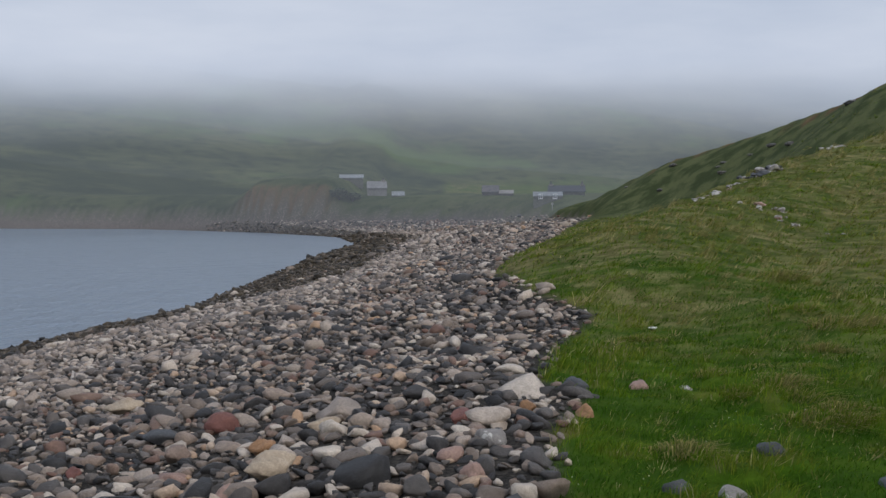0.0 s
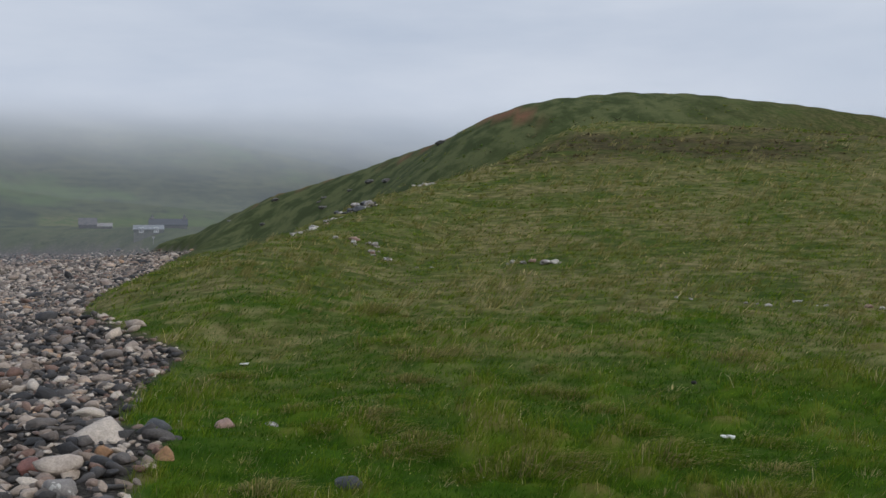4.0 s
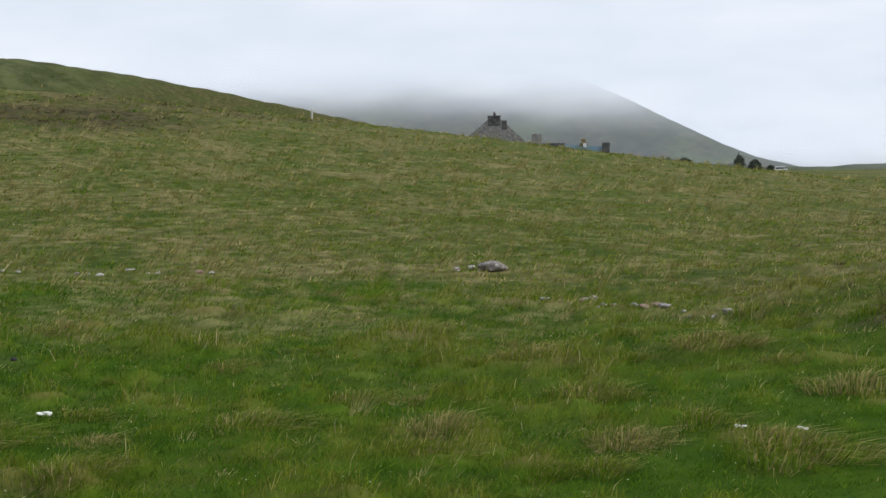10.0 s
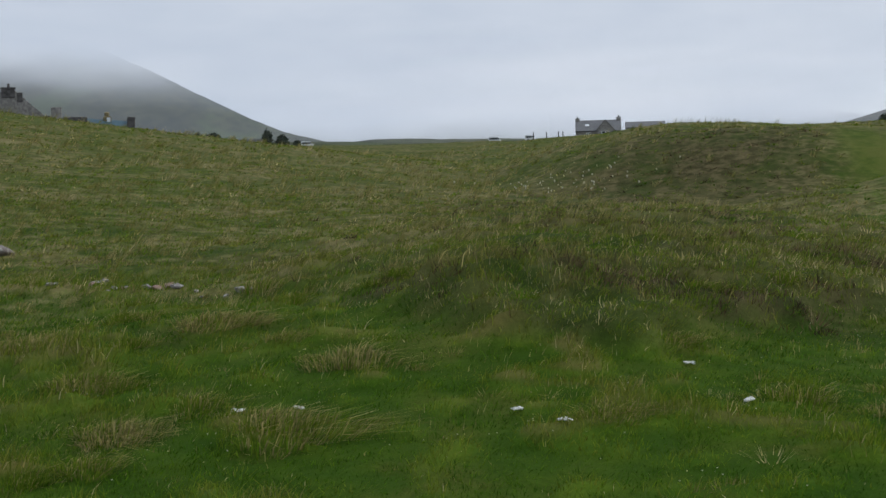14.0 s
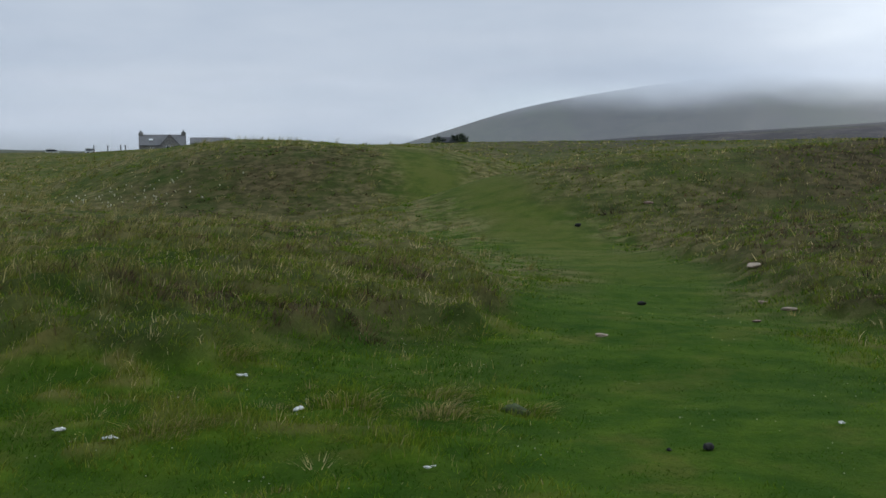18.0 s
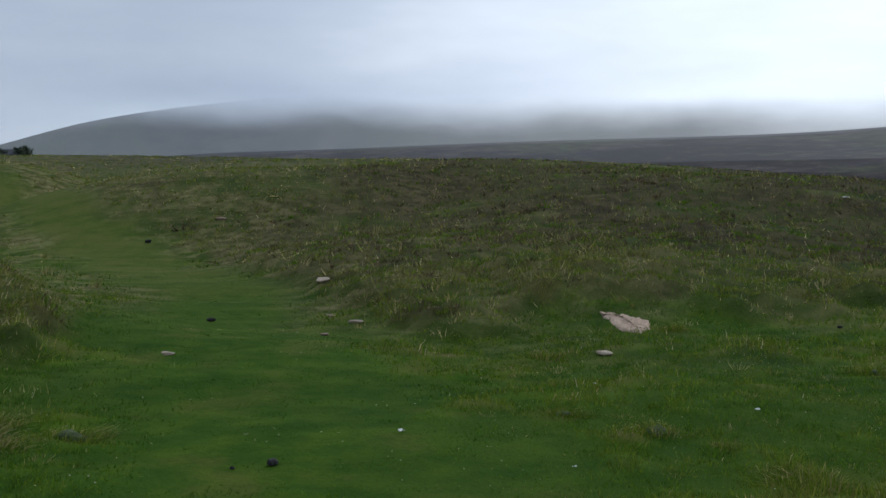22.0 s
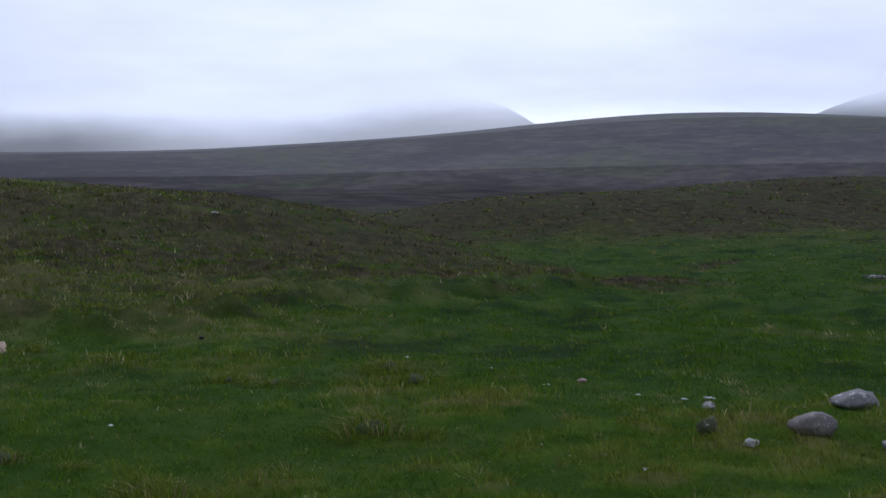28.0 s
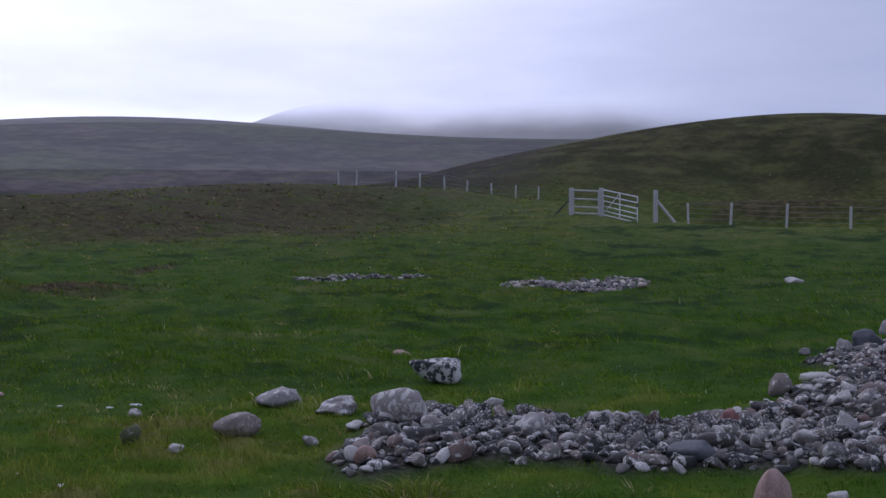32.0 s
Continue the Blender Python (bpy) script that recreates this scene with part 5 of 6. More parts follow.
def prism(outline, y0, y1):
    """An outline in x and z, drawn out along y."""
    bm = bmesh.new()
    a = [bm.verts.new((x, y0, z)) for x, z in outline]
    b = [bm.verts.new((x, y1, z)) for x, z in outline]
    bm.faces.new(a)
    bm.faces.new(b[::-1])
    for i in range(len(a)):
        k = (i + 1) % len(a)
        bm.faces.new((a[k], a[i], b[i], b[k]))
    bmesh.ops.recalc_face_normals(bm, faces=bm.faces[:])
    return bm


def rod(p, q, r0, r1=None, sides=8):
    """A tapering round bar between two points."""
    bm = bmesh.new()
    p, q = Vector(p), Vector(q)
    bmesh.ops.create_cone(bm, cap_ends=True, segments=sides, radius1=r0, radius2=r0 if r1 is None else r1, depth=(q - p).length)
    m = Matrix.Translation((p + q) / 2) @ (q - p).to_track_quat("Z", "Y").to_matrix().to_4x4()
    bm.transform(m)
    return bm


def merged(*parts):
    out = bmesh.new()
    for b in parts:
        me = bpy.data.meshes.new("tmp")
        b.to_mesh(me)
        b.free()
        out.from_mesh(me)
        bpy.data.meshes.remove(me)
    return out


def gz(x, y):
    return float(on_ground(x, y))


WALL_STONE = plain("rubble_masonry", (0.27, 0.25, 0.225), 0.9, grain=3.0, amount=0.5, relief=0.05)
DARK_STONE = plain("weathered_dark_masonry", (0.11, 0.10, 0.095), 0.9, grain=3.0, amount=0.55, relief=0.06)
HARL = plain("pale_harled_wall", (0.27, 0.265, 0.25), 0.9, grain=5.0, amount=0.3, relief=0.02)
CROFT_WALL = plain("dull_croft_wall", (0.12, 0.12, 0.095), 0.9, grain=4.0, amount=0.4, relief=0.03)
SHEET_ROOF = plain("weathered_pale_sheet_roof", (0.24, 0.25, 0.245), 0.7, grain=3.0, amount=0.35, relief=0.01)
SLATE = plain("grey_slates", (0.19, 0.185, 0.178), 0.7, grain=4.0, amount=0.45, relief=0.02)
DARK_ROOF = plain("dark_felt_roof", (0.045, 0.046, 0.05), 0.8, grain=4.0, amount=0.4)
TEAL = plain("teal_sheet_roof", (0.035, 0.095, 0.115), 0.5, grain=3.0, amount=0.35)
WHITE = plain("white_paint", (0.78, 0.78, 0.76), 0.5, grain=6.0, amount=0.12, relief=0.003)
OCHRE = plain("ochre_lichen_stone", (0.24, 0.19, 0.09), 0.9, grain=4.0, amount=0.4)
GLASS = plain("dark_window_glass", (0.02, 0.023, 0.028), 0.12, grain=2.0, amount=0.2, relief=0.0)
TYRE = plain("black_rubber", (0.02, 0.02, 0.02), 0.8)
TIMBER = plain("weathered_grey_timber", (0.52, 0.50, 0.45), 0.85, grain=18.0, amount=0.4, relief=0.006)
DARK_TIMBER = plain("dark_old_timber", (0.075, 0.068, 0.06), 0.9, grain=14.0, amount=0.4, relief=0.006)
STEEL = plain("galvanised_steel", (0.62, 0.63, 0.64), 0.55, 0.35, grain=20.0, amount=0.25, relief=0.002)
WIRE = plain("fence_wire", (0.25, 0.25, 0.25), 0.5, 0.8)


# ---- farm and cottages ----
def roof_bm(w, d, eave, ridge, over=0.25, thick=0.16):
    """A pitched roof, ridge along x."""
    half = d / 2 + over
    drop = (ridge - eave) * over / (d / 2)
    out = [(-half, eave - drop), (0, ridge), (half, eave - drop), (half, eave - drop + thick), (0, ridge + thick), (-half, eave - drop + thick)]
    bm = prism(out, -w / 2 - 0.1, w / 2 + 0.1)
    bm.transform(Matrix.Rotation(radians(90), 4, "Z"))
    return bm


def walls_bm(w, d, eave, ridge):
    bm = prism([(-d / 2, -1.5), (d / 2, -1.5), (d / 2, eave), (0, ridge), (-d / 2, eave)], -w / 2, w / 2)
    bm.transform(Matrix.Rotation(radians(90), 4, "Z"))
    return bm


def window(parent, x, y, z, w, h, name="window"):
    """A small sash window in a wall that faces -y: frame, two panes and a sill."""
    f = merged(box(x - w / 2, x + w / 2, y - 0.06, y + 0.04, z + h - 0.1, z + h), box(x - w / 2, x + w / 2, y - 0.06, y + 0.04, z, z + 0.1), box(x - w / 2, x - w / 2 + 0.1, y - 0.06, y + 0.04, z + 0.1, z + h - 0.1), box(x + w / 2 - 0.1, x + w / 2, y - 0.06, y + 0.04, z + 0.1, z + h - 0.1), box(x - 0.06, x + 0.06, y - 0.06, y + 0.04, z + 0.1, z + h - 0.1))
    win = part(name, f, WHITE, parent, "white-painted window")
    part("pane", box(x - w / 2 + 0.1, x - 0.06, y - 0.03, y + 0.02, z + 0.1, z + h - 0.1), GLASS, win)
    part("pane", box(x + 0.06, x + w / 2 - 0.1, y - 0.03, y + 0.02, z + 0.1, z + h - 0.1), GLASS, win)
    part("sill", box(x - w / 2 - 0.1, x + w / 2 + 0.1, y - 0.16, y + 0.02, z - 0.1, z), HARL, win)


def chimney(parent, x, y, z0, z1, w=0.95, d=0.7, mat=None):
    c = part("chimney", merged(box(x - w / 2, x + w / 2, y - d / 2, y + d / 2, z0, z1), box(x - w / 2 - 0.08, x + w / 2 + 0.08, y - d / 2 - 0.08, y + d / 2 + 0.08, z1, z1 + 0.15)), mat or WALL_STONE, parent)
    part("chimney_pot", rod((x, y, z1 + 0.15), (x, y, z1 + 0.6), 0.16, 0.13), DARK_STONE, c)


def stone_cottage():
    """The grey stone cottage on the skyline, with a gabled dormer front, seen over the knoll."""
    x, y = 265.4, 55.4
    t = thing("stone_cottage", pose(x, y, gz(x, y), 0, 0, -77.5), "grey stone cottage with slate roof and gabled front", "house")
    floor = 11.65 - gz(x, y)
    eave, ridge = floor - 2.45, floor - 0.15
    part("wall", walls_bm(9.8, 5.6, eave, ridge - 0.1), WALL_STONE, t)
    part("roof", roof_bm(9.8, 5.6, eave, ridge - 0.1), SLATE, t, "mottled grey slate roof")
    chimney(t, -4.5, 0, ridge - 0.4, ridge + 0.35)
    chimney(t, 4.5, 0, ridge - 0.4, ridge + 0.45)
    g = prism([(-1.9, -1.5), (1.9, -1.5), (1.9, eave + 0.1), (0, ridge - 0.05), (-1.9, eave + 0.1)], -3.2, -1.0)
    for v in g.verts:
        v.co.x += 1.5
    part("gable", g, WALL_STONE, t, "stone front gable")
    for s in (-1, 1):
        r = prism([(1.5, ridge - 0.05), (1.5 + s * 2.2, eave - 0.2), (1.5 + s * 2.2, eave - 0.05), (1.5, ridge + 0.1)], -3.35, -0.6)
        part("gable_roof", r, SLATE, t)
    window(t, 1.5, -3.2, eave - 1.35, 1.7, 1.2)
    window(t, -2.2, -2.8, eave - 1.5, 0.8, 1.1)
    sk = box(-0.45, 0.45, -0.05, 0.05, -0.35, 0.35)
    sk.transform(Matrix.Translation((-2.4, -1.55, (eave + ridge) / 2 + 0.08)) @ Matrix.Rotation(radians(-57), 4, "X"))
    part("skylight", sk, WHITE, t, "pale roof light")
    part("gutter", rod((-4.9, -3.08, eave - 0.12), (-0.5, -3.08, eave - 0.12), 0.06), DARK_ROOF, t)
    e = thing("long_outbuilding", pose(267.0, 45.3, gz(267, 45.3), 0, 0, -80), "long low stone outbuilding with grey roof", "outbuilding")
    part("wall", walls_bm(8.5, 4.2, floor - 1.9, floor - 0.75), WALL_STONE, e)
    part("roof", roof_bm(8.5, 4.2, floor - 1.9, floor - 0.75), SLATE, e)


def ruined_gable():
    """A roofless farmhouse: a broken gable that still carries its chimney."""
    x, y = 112.4, 89.7
    g0 = gz(x, y)
    t = thing("ruined_farmhouse", pose(x, y, g0, 0, 0, -52), "roofless ruined stone farmhouse with broken gable and chimney", "ruin")
    top = 11.0 - g0
    rng = random.Random(3)
    side = []
    for s in (-1, 1):
        pts, n = [], 9
        for k in range(n + 1):
            q = k / n
            w, z = 0.85 + (3.5 - 0.85) * q, top + 0.35 - (2.25 if s < 0 else 2.4) * q
            pts += [(s * w, z + 0.14 * rng.random()), (s * (w + 0.05), z - 0.12 - 0.06 * rng.random())]
        side.append(pts)
    out = side[0][::-1] + side[1]
    out = [(-3.7, -1.2)] + out + [(3.7, -1.2)]
    part("gable_wall", prism(out[::-1], -0.35, 0.35), WALL_STONE, t, "broken rubble gable")
    ch = part("chimney", merged(box(-0.72, 0.72, -0.42, 0.42, top - 0.3, top + 0.72, 0.04), box(-0.8, 0.8, -0.5, 0.5, top + 0.72, top + 0.87)), DARK_STONE, t, "broad stone chimney stack")
    part("chimney_pot", rod((0.05, 0, top + 0.87), (0.05, 0, top + 1.3), 0.16, 0.12), DARK_STONE, ch)
    part("chimney_shoulder", box(0.9, 1.5, -0.38, 0.38, top - 0.8, top + 0.32, 0.05), DARK_STONE, t)
    part("side_wall", box(-3.6, -3.0, 0.36, 7.0, -1.2, top - 3.0, 0.06), DARK_STONE, t)
    part("side_wall", box(3.0, 3.6, 0.36, 7.0, -1.2, top - 2.9, 0.06), DARK_STONE, t)
    w = thing("yard_wall", pose(114.9, 86.5, gz(114.9, 86.5), 0, 0, -52), "dark rubble yard wall with a square pillar", "wall")
    h = 9.0 - gz(114.9, 86.5)
    part("wall", box(-1.9, 0.3, -0.3, 0.3, -1, h - 0.3, 0.05), DARK_STONE, w)
    part("pillar", box(0.35, 1.5, -0.5, 0.5, -1, h + 0.65, 0.06), WALL_STONE, w)
    part("wall", box(1.55, 4.2, -0.3, 0.3, -1, h - 0.45, 0.05), DARK_STONE, w)
    s = thing("sheet_roofed_shed", pose(121.9, 85.2, gz(121.9, 85.2), 0, 4, -55), "low shed with teal sheet roof", "shed")
    h = 8.4 - gz(121.9, 85.2)
    part("wall", walls_bm(6.6, 3.4, h - 0.9, h), DARK_STONE, s)
    part("roof", roof_bm(6.6, 3.4, h - 0.9, h, 0.3, 0.1), TEAL, s, "dark teal metal sheeting")
    part("end_wall", box(3.4, 4.3, -1.2, 1.2, -1, h + 0.55, 0.05), DARK_STONE, s)
    q = thing("chimney_stump", pose(122.7, 84.1, gz(122.7, 84.1), 0, 0, -55), "yellow-lichened stump of an old chimney", "chimney")
    h = 8.3 - gz(122.7, 84.1)
    part("stack", box(-0.45, 0.45, -0.4, 0.4, -1, h + 0.5, 0.06), OCHRE, q)
    part("cap", box(-0.3, 0.25, -0.3, 0.3, h + 0.5, h + 1.0, 0.1), OCHRE, q)
    part("slab", box(-0.05, 0.35, -0.46, -0.41, h - 0.3, h + 0.35), WHITE, q, "pale slab")


def croft(name, x, y, turn, w, d, eave, ridge, wall, roof, label, chimneys=(), windows=0):
    t = thing(name, pose(x, y, gz(x, y), 0, 0, turn), label, "house")
    part("wall", walls_bm(w, d, eave, ridge), wall, t)
    part("roof", roof_bm(w, d, eave, ridge), roof, t)
    for c in chimneys:
        chimney(t, c, 0, ridge - 0.3, ridge + 0.25, 0.6, 0.5)
    for k in range(windows):
        window(t, -w / 2 + w * (k + 0.5) / windows, -d / 2, eave * 0.4, 0.7, 0.8)
    return t


def parked_van(x, y, turn, length, label):
    """A white camper or van, small on the skyline."""
    t = thing("parked_van", pose(x, y, gz(x, y) + 0.02, 0, 0, turn), label, "van", "parked vans")
    L = length / 2
    b = prism([(-L, 0.3), (L, 0.3), (L, 0.75), (L - 0.3, 0.88), (L - 0.75, 1.5), (L - 1.05, 1.62), (-L + 0.15, 1.62), (-L, 1.45)], -0.9, 0.9)
    bmesh.ops.bevel(b, geom=b.edges[:], offset=0.05, segments=1, affect="EDGES")
    body = part("body", b, WHITE, t)
    part("windscreen", prism([(L - 0.70, 0.95), (L - 0.38, 0.95), (L - 0.76, 1.42), (L - 0.95, 1.42)], -0.92, 0.92), GLASS, body)
    for sy in (-0.92, 0.90):
        part("side_window", prism([(-L + 0.2, 0.92), (L - 0.78, 0.92), (L - 1.02, 1.34), (-L + 0.2, 1.34)], sy, sy + 0.02), GLASS, body)
    for sx in (-L + 0.8, L - 0.8):
        for sy in (-0.8, 0.8):
            part("wheel", rod((sx, sy - 0.1, 0.33), (sx, sy + 0.1, 0.33), 0.33, sides=12), TYRE, t)


def leaf_material():
    m, nt, p = shader("dark_foliage")
    rnd = add(nt, "ShaderNodeNewGeometry").outputs["Random Per Island"]
    nt.links.new(ramp(nt, rnd, [(0, (0.018, 0.030, 0.014)), (0.6, (0.040, 0.058, 0.024)), (1, (0.075, 0.088, 0.036))]), p.inputs["Base Color"])
    p.inputs["Roughness"].default_value = 0.8
    return m


LEAF = leaf_material()


def tree(x, y, top, wide, seed, label, point=0.0):
    """A wind-shorn bushy tree: tapered trunk, limbs and a crown of small leaf clumps with gaps."""
    g = np.random.default_rng(seed)
    high = top - gz(x, y)
    t = thing("tree", pose(x, y, gz(x, y)), label, "tree")
    limbs = [rod((0, 0, -0.3), (0.1, 0, high * 0.5), 0.22, 0.12)]
    for _ in range(6):
        a = g.uniform(0, 6.28)
        limbs.append(rod((0.05, 0, high * g.uniform(0.2, 0.45)), (math.cos(a) * wide * 0.3, math.sin(a) * wide * 0.3, high * g.uniform(0.5, 0.8)), 0.09, 0.03, 6))
    part("trunk", merged(*limbs), DARK_TIMBER, t)
    n = 1500
    d = g.normal(size=(n, 3))
    d /= np.linalg.norm(d, axis=1)[:, None]
    d *= g.uniform(0.55, 1.0, n)[:, None] * (0.8 + 0.28 * np.sin(d[:, :1] * 5 + seed) * np.cos(d[:, 1:2] * 4))
    up = (d[:, 2] + 1) / 2
    k = 1 - point * up
    c = np.stack([d[:, 0] * wide / 2 * k, d[:, 1] * wide / 2 * k, high * (0.18 + 0.82 * up)], 1)
    s = 0.20 * g.uniform(0.6, 1.4, (n, 1, 1)) * wide / 4
    tri = g.normal(size=(n, 3, 3)) * s + c[:, None]
    me = mesh_from("crown", tri.reshape(-1, 3), np.arange(3 * n).reshape(n, 3), LEAF)
    ob = new("crown", me)
    ob.parent = t


stone_cottage()
ruined_gable()
croft("byre", 265.3, 141.6, -63, 6.6, 4, 2.0, 2.7, DARK_STONE, DARK_ROOF, "low dark byre with flat-pitched felt roof")
croft("white_shed", 261.4, 148.9, -60, 3.0, 3, 1.6, 2.5, WHITE, HARL, "small shed with pale roof beside bushes")
tree(259.3, 152.5, 12.0, 3.4, 1, "dark rounded bushy tree beside a croft")
tree(261.2, 149.6, 12.1, 4.4, 2, "broad dark bushy tree beside a croft")
tree(267.3, 137.8, 12.6, 3.4, 3, "tall dark bushy tree above a byre", 0.35)
tree(269.0, 134.8, 11.0, 5.0, 4, "low sloping bush at the end of a byre", 0.7)
tree(270.6, 131.4, 9.8, 2.2, 5, "small bush near a byre", 0.3)
croft("hill_cottage", 250.9, -6.6, -90, 3.4, 4, 8.9 - gz(250.9, -7.2), 9.9 - gz(250.9, -7.2), HARL, DARK_ROOF, "small pale-walled cottage with dark roof on the moor", windows=2)
tree(250.0, -8.6, 11.0, 4.4, 6, "wind-shorn dark bush beside a cottage")
tree(250.0, -4.2, 10.4, 3.6, 7, "small dark bush beside a cottage")
parked_van(298.8, 142.0, -64, 3.3, "white van parked on the skyline")
parked_van(317.1, 94.6, -73, 3.4, "white camper van parked on the skyline")
parked_van(319.7, 85.4, -75, 2.8, "small white van parked on the skyline")
for px, py in ((194.9, 49.4), (195.4, 47.5), (195.6, 46.8), (194.5, 51.5)):
    t = thing("field_post", pose(px, py, gz(px, py)), "dark wooden field post on the skyline", "post", "field posts")
    part("post", rod((0, 0, -0.4), (0, 0, 7.3 - gz(px, py)), 0.09, 0.08), DARK_TIMBER, t)
t = thing("marker_post", pose(60.4, 65.1, gz(60.4, 65.1), 0, 3, 0), "weathered wooden marker post on the field crest", "post")
part("post", box(-0.06, 0.06, -0.06, 0.06, -0.3, 1.0, 0.012), TIMBER, t)

# bay-head crofts
croft("long_croft", 20.8, 203.5, -6, 6.1, 4, 4.0 - gz(20.4, 199.4), 4.9 - gz(20.4, 199.4), CROFT_WALL, DARK_ROOF, "long low croft house with dark roof at the bay", (-2.6, 2.6))
croft("low_cottage", 17.0, 196.0, -5, 4.6, 3, 3.2 - gz(17.0, 196.0), 3.75 - gz(17.0, 196.0), CROFT_WALL, SHEET_ROOF, "low stone cottage with pale roof above the beach", windows=2)
croft("farmhouse", -13.1, 241.0, 4, 3.8, 4.5, 5.3 - gz(-13.1, 241), 6.5 - gz(-13.1, 241), SLATE, SLATE, "slate-grey farmhouse behind the bay", (1.3,))
croft("long_barn", -21.1, 280.6, 4, 5.4, 5, 8.2 - gz(-21.1, 280.6), 8.95 - gz(-21.1, 280.6), CROFT_WALL, SHEET_ROOF, "long barn with pale sheet roof behind the bay")
croft("roofless_croft", 8.8, 222.2, -3, 3.0, 4, 4.2 - gz(8.8, 222.2), 5.3 - gz(8.8, 222.2), DARK_STONE, DARK_STONE, "dark ruined croft behind the beach")
croft("broken_walls", 11.6, 222.0, -3, 2.6, 3, 3.9 - gz(11.6, 222), 4.4 - gz(11.6, 222), DARK_STONE, WALL_STONE, "low broken walls beside a ruined croft")
croft("white_shed", -26.8, 258.9, 5, 2.5, 2, 6.3 - gz(-26.8, 258.9), 6.8 - gz(-26.8, 258.9), CROFT_WALL, SHEET_ROOF, "small pale shed beside a barn")
croft("white_shed", -8.3, 225.3, 3, 2.2, 2, 3.7 - gz(-8.3, 225.3), 4.3 - gz(-8.3, 225.3), CROFT_WALL, SHEET_ROOF, "small pale shed below a farmhouse")
tree(-19.0, 221.5, 5.0, 3.8, 8, "dark rounded bush beside a sea cliff")
tree(-16.6, 223.0, 4.2, 3.0, 9, "low dark bush beside a sea cliff")
t = thing("signpost", pose(17.0, 188.0, gz(17.0, 188.0)), "white signpost on the bank above the beach", "post")
part("post", box(-0.05, 0.05, -0.05, 0.05, -0.4, 1.2, 0.01), HARL, t)
part("board", box(-0.2, 0.2, -0.1, -0.055, 0.85, 1.1), HARL, t)


# ---- fence and gates ----
def fence(points, tall, label, wires=4):
    x0, y0 = points[0]
    t = thing("wire_fence", pose(x0, y0, gz(x0, y0)), label, "fence")
    rng = random.Random(8)
    tops = []
    for x, y in points:
        z = gz(x, y)
        h = tall * rng.uniform(0.93, 1.07)
        p = box(-0.05, 0.05, -0.05, 0.05, -0.35, h, 0.012)
        p.transform(Matrix.Translation((x - x0, y - y0, z - gz(x0, y0))) @ Matrix.Rotation(rng.uniform(-0.05, 0.05), 4, "Y") @ Matrix.Rotation(rng.uniform(0, 1.5), 4, "Z"))
        part("post", p, TIMBER, t)
        tops.append(Vector((x - x0, y - y0, z - gz(x0, y0))))
    for k in range(wires):
        part("wire", merged(*[rod(a + Vector((0, 0, 0.25 + 0.25 * k)), b + Vector((0, 0, 0.25 + 0.25 * k)), 0.006, sides=4) for a, b in zip(tops, tops[1:])]), WIRE, t)


fence([(26.9, -75.8), (25.8, -76.2), (23.3, -76.9), (21.9, -77.8), (20.4, -78.6), (20.2, -84.5), (18.5, -85.0), (16.8, -85.2), (15.0, -84.4)], 0.98, "post-and-wire fence of pale weathered posts climbing a heathery rise")
fence([(3.6, -60.1), (1.6, -60.1), (-1.0, -60.1), (-3.9, -59.9), (-7.2, -59.8), (-11, -59.6)], 1.05, "post-and-wire fence of pale weathered posts across pasture")


def gate_post(x, y, h, label):
    t = thing("gate_post", pose(x, y, gz(x, y)), label, "post", "gate posts")
    part("post", box(-0.11, 0.11, -0.11, 0.11, -0.4, h, 0.02), TIMBER, t)
    return t


def bar_gate(a, b, rails, material, name, label, tall, ends):
    ax, ay = a
    z = gz(ax, ay)
    t = thing(name, pose(ax, ay, z), label, "gate")
    p, q = Vector((0, 0, 0.12)), Vector((b[0] - ax, b[1] - ay, gz(*b) - z + (0.12 if material == TIMBER else -0.05)))
    for k in range(rails):
        up = Vector((0, 0, tall * (k / (rails - 1)) ** 1.15))
        part("rail", rod(p + up, q + up, 0.028 if material == STEEL else 0.045, sides=8), material, t)
    for f in ends:
        c = p.lerp(q, f)
        part("stile", rod(c, c + Vector((0, 0, tall)), 0.03 if material == STEEL else 0.05), material, t)
    if material == STEEL:
        part("brace", rod(p, q.lerp(p, 0.5) + Vector((0, 0, tall)), 0.02), material, t)
        part("latch", box(q.x - 0.05, q.x + 0.05, q.y - 0.05, q.y + 0.05, q.z + tall * 0.6, q.z + tall * 0.75), DARK_TIMBER, t)


bar_gate((9.75, -63.7), (8.35, -63.7), 4, TIMBER, "wooden_hurdle", "grey wooden hurdle with four rails beside a gate", 1.2, (0.02, 0.98))
bar_gate((8.15, -63.6), (6.15, -61.1), 6, STEEL, "metal_gate", "galvanised steel field gate with six bars", 1.3, (0.0, 0.5, 1.0))
g = gate_post(9.85, -63.8, 1.45, "thick weathered gate post with a capped top")
part("strut", rod((0, 0, 0.9), (0.9, -0.2, 0.0), 0.05), DARK_TIMBER, g)
gate_post(8.25, -63.7, 1.5, "thick weathered gate post between hurdle and gate")
g = gate_post(5.25, -61.0, 1.62, "thick weathered straining post with a diagonal strut")
part("strut", rod((-0.05, -0.02, 1.1), (-0.95, -0.05, 0.0), 0.075, sides=8), TIMBER, g, "pale diagonal strut")

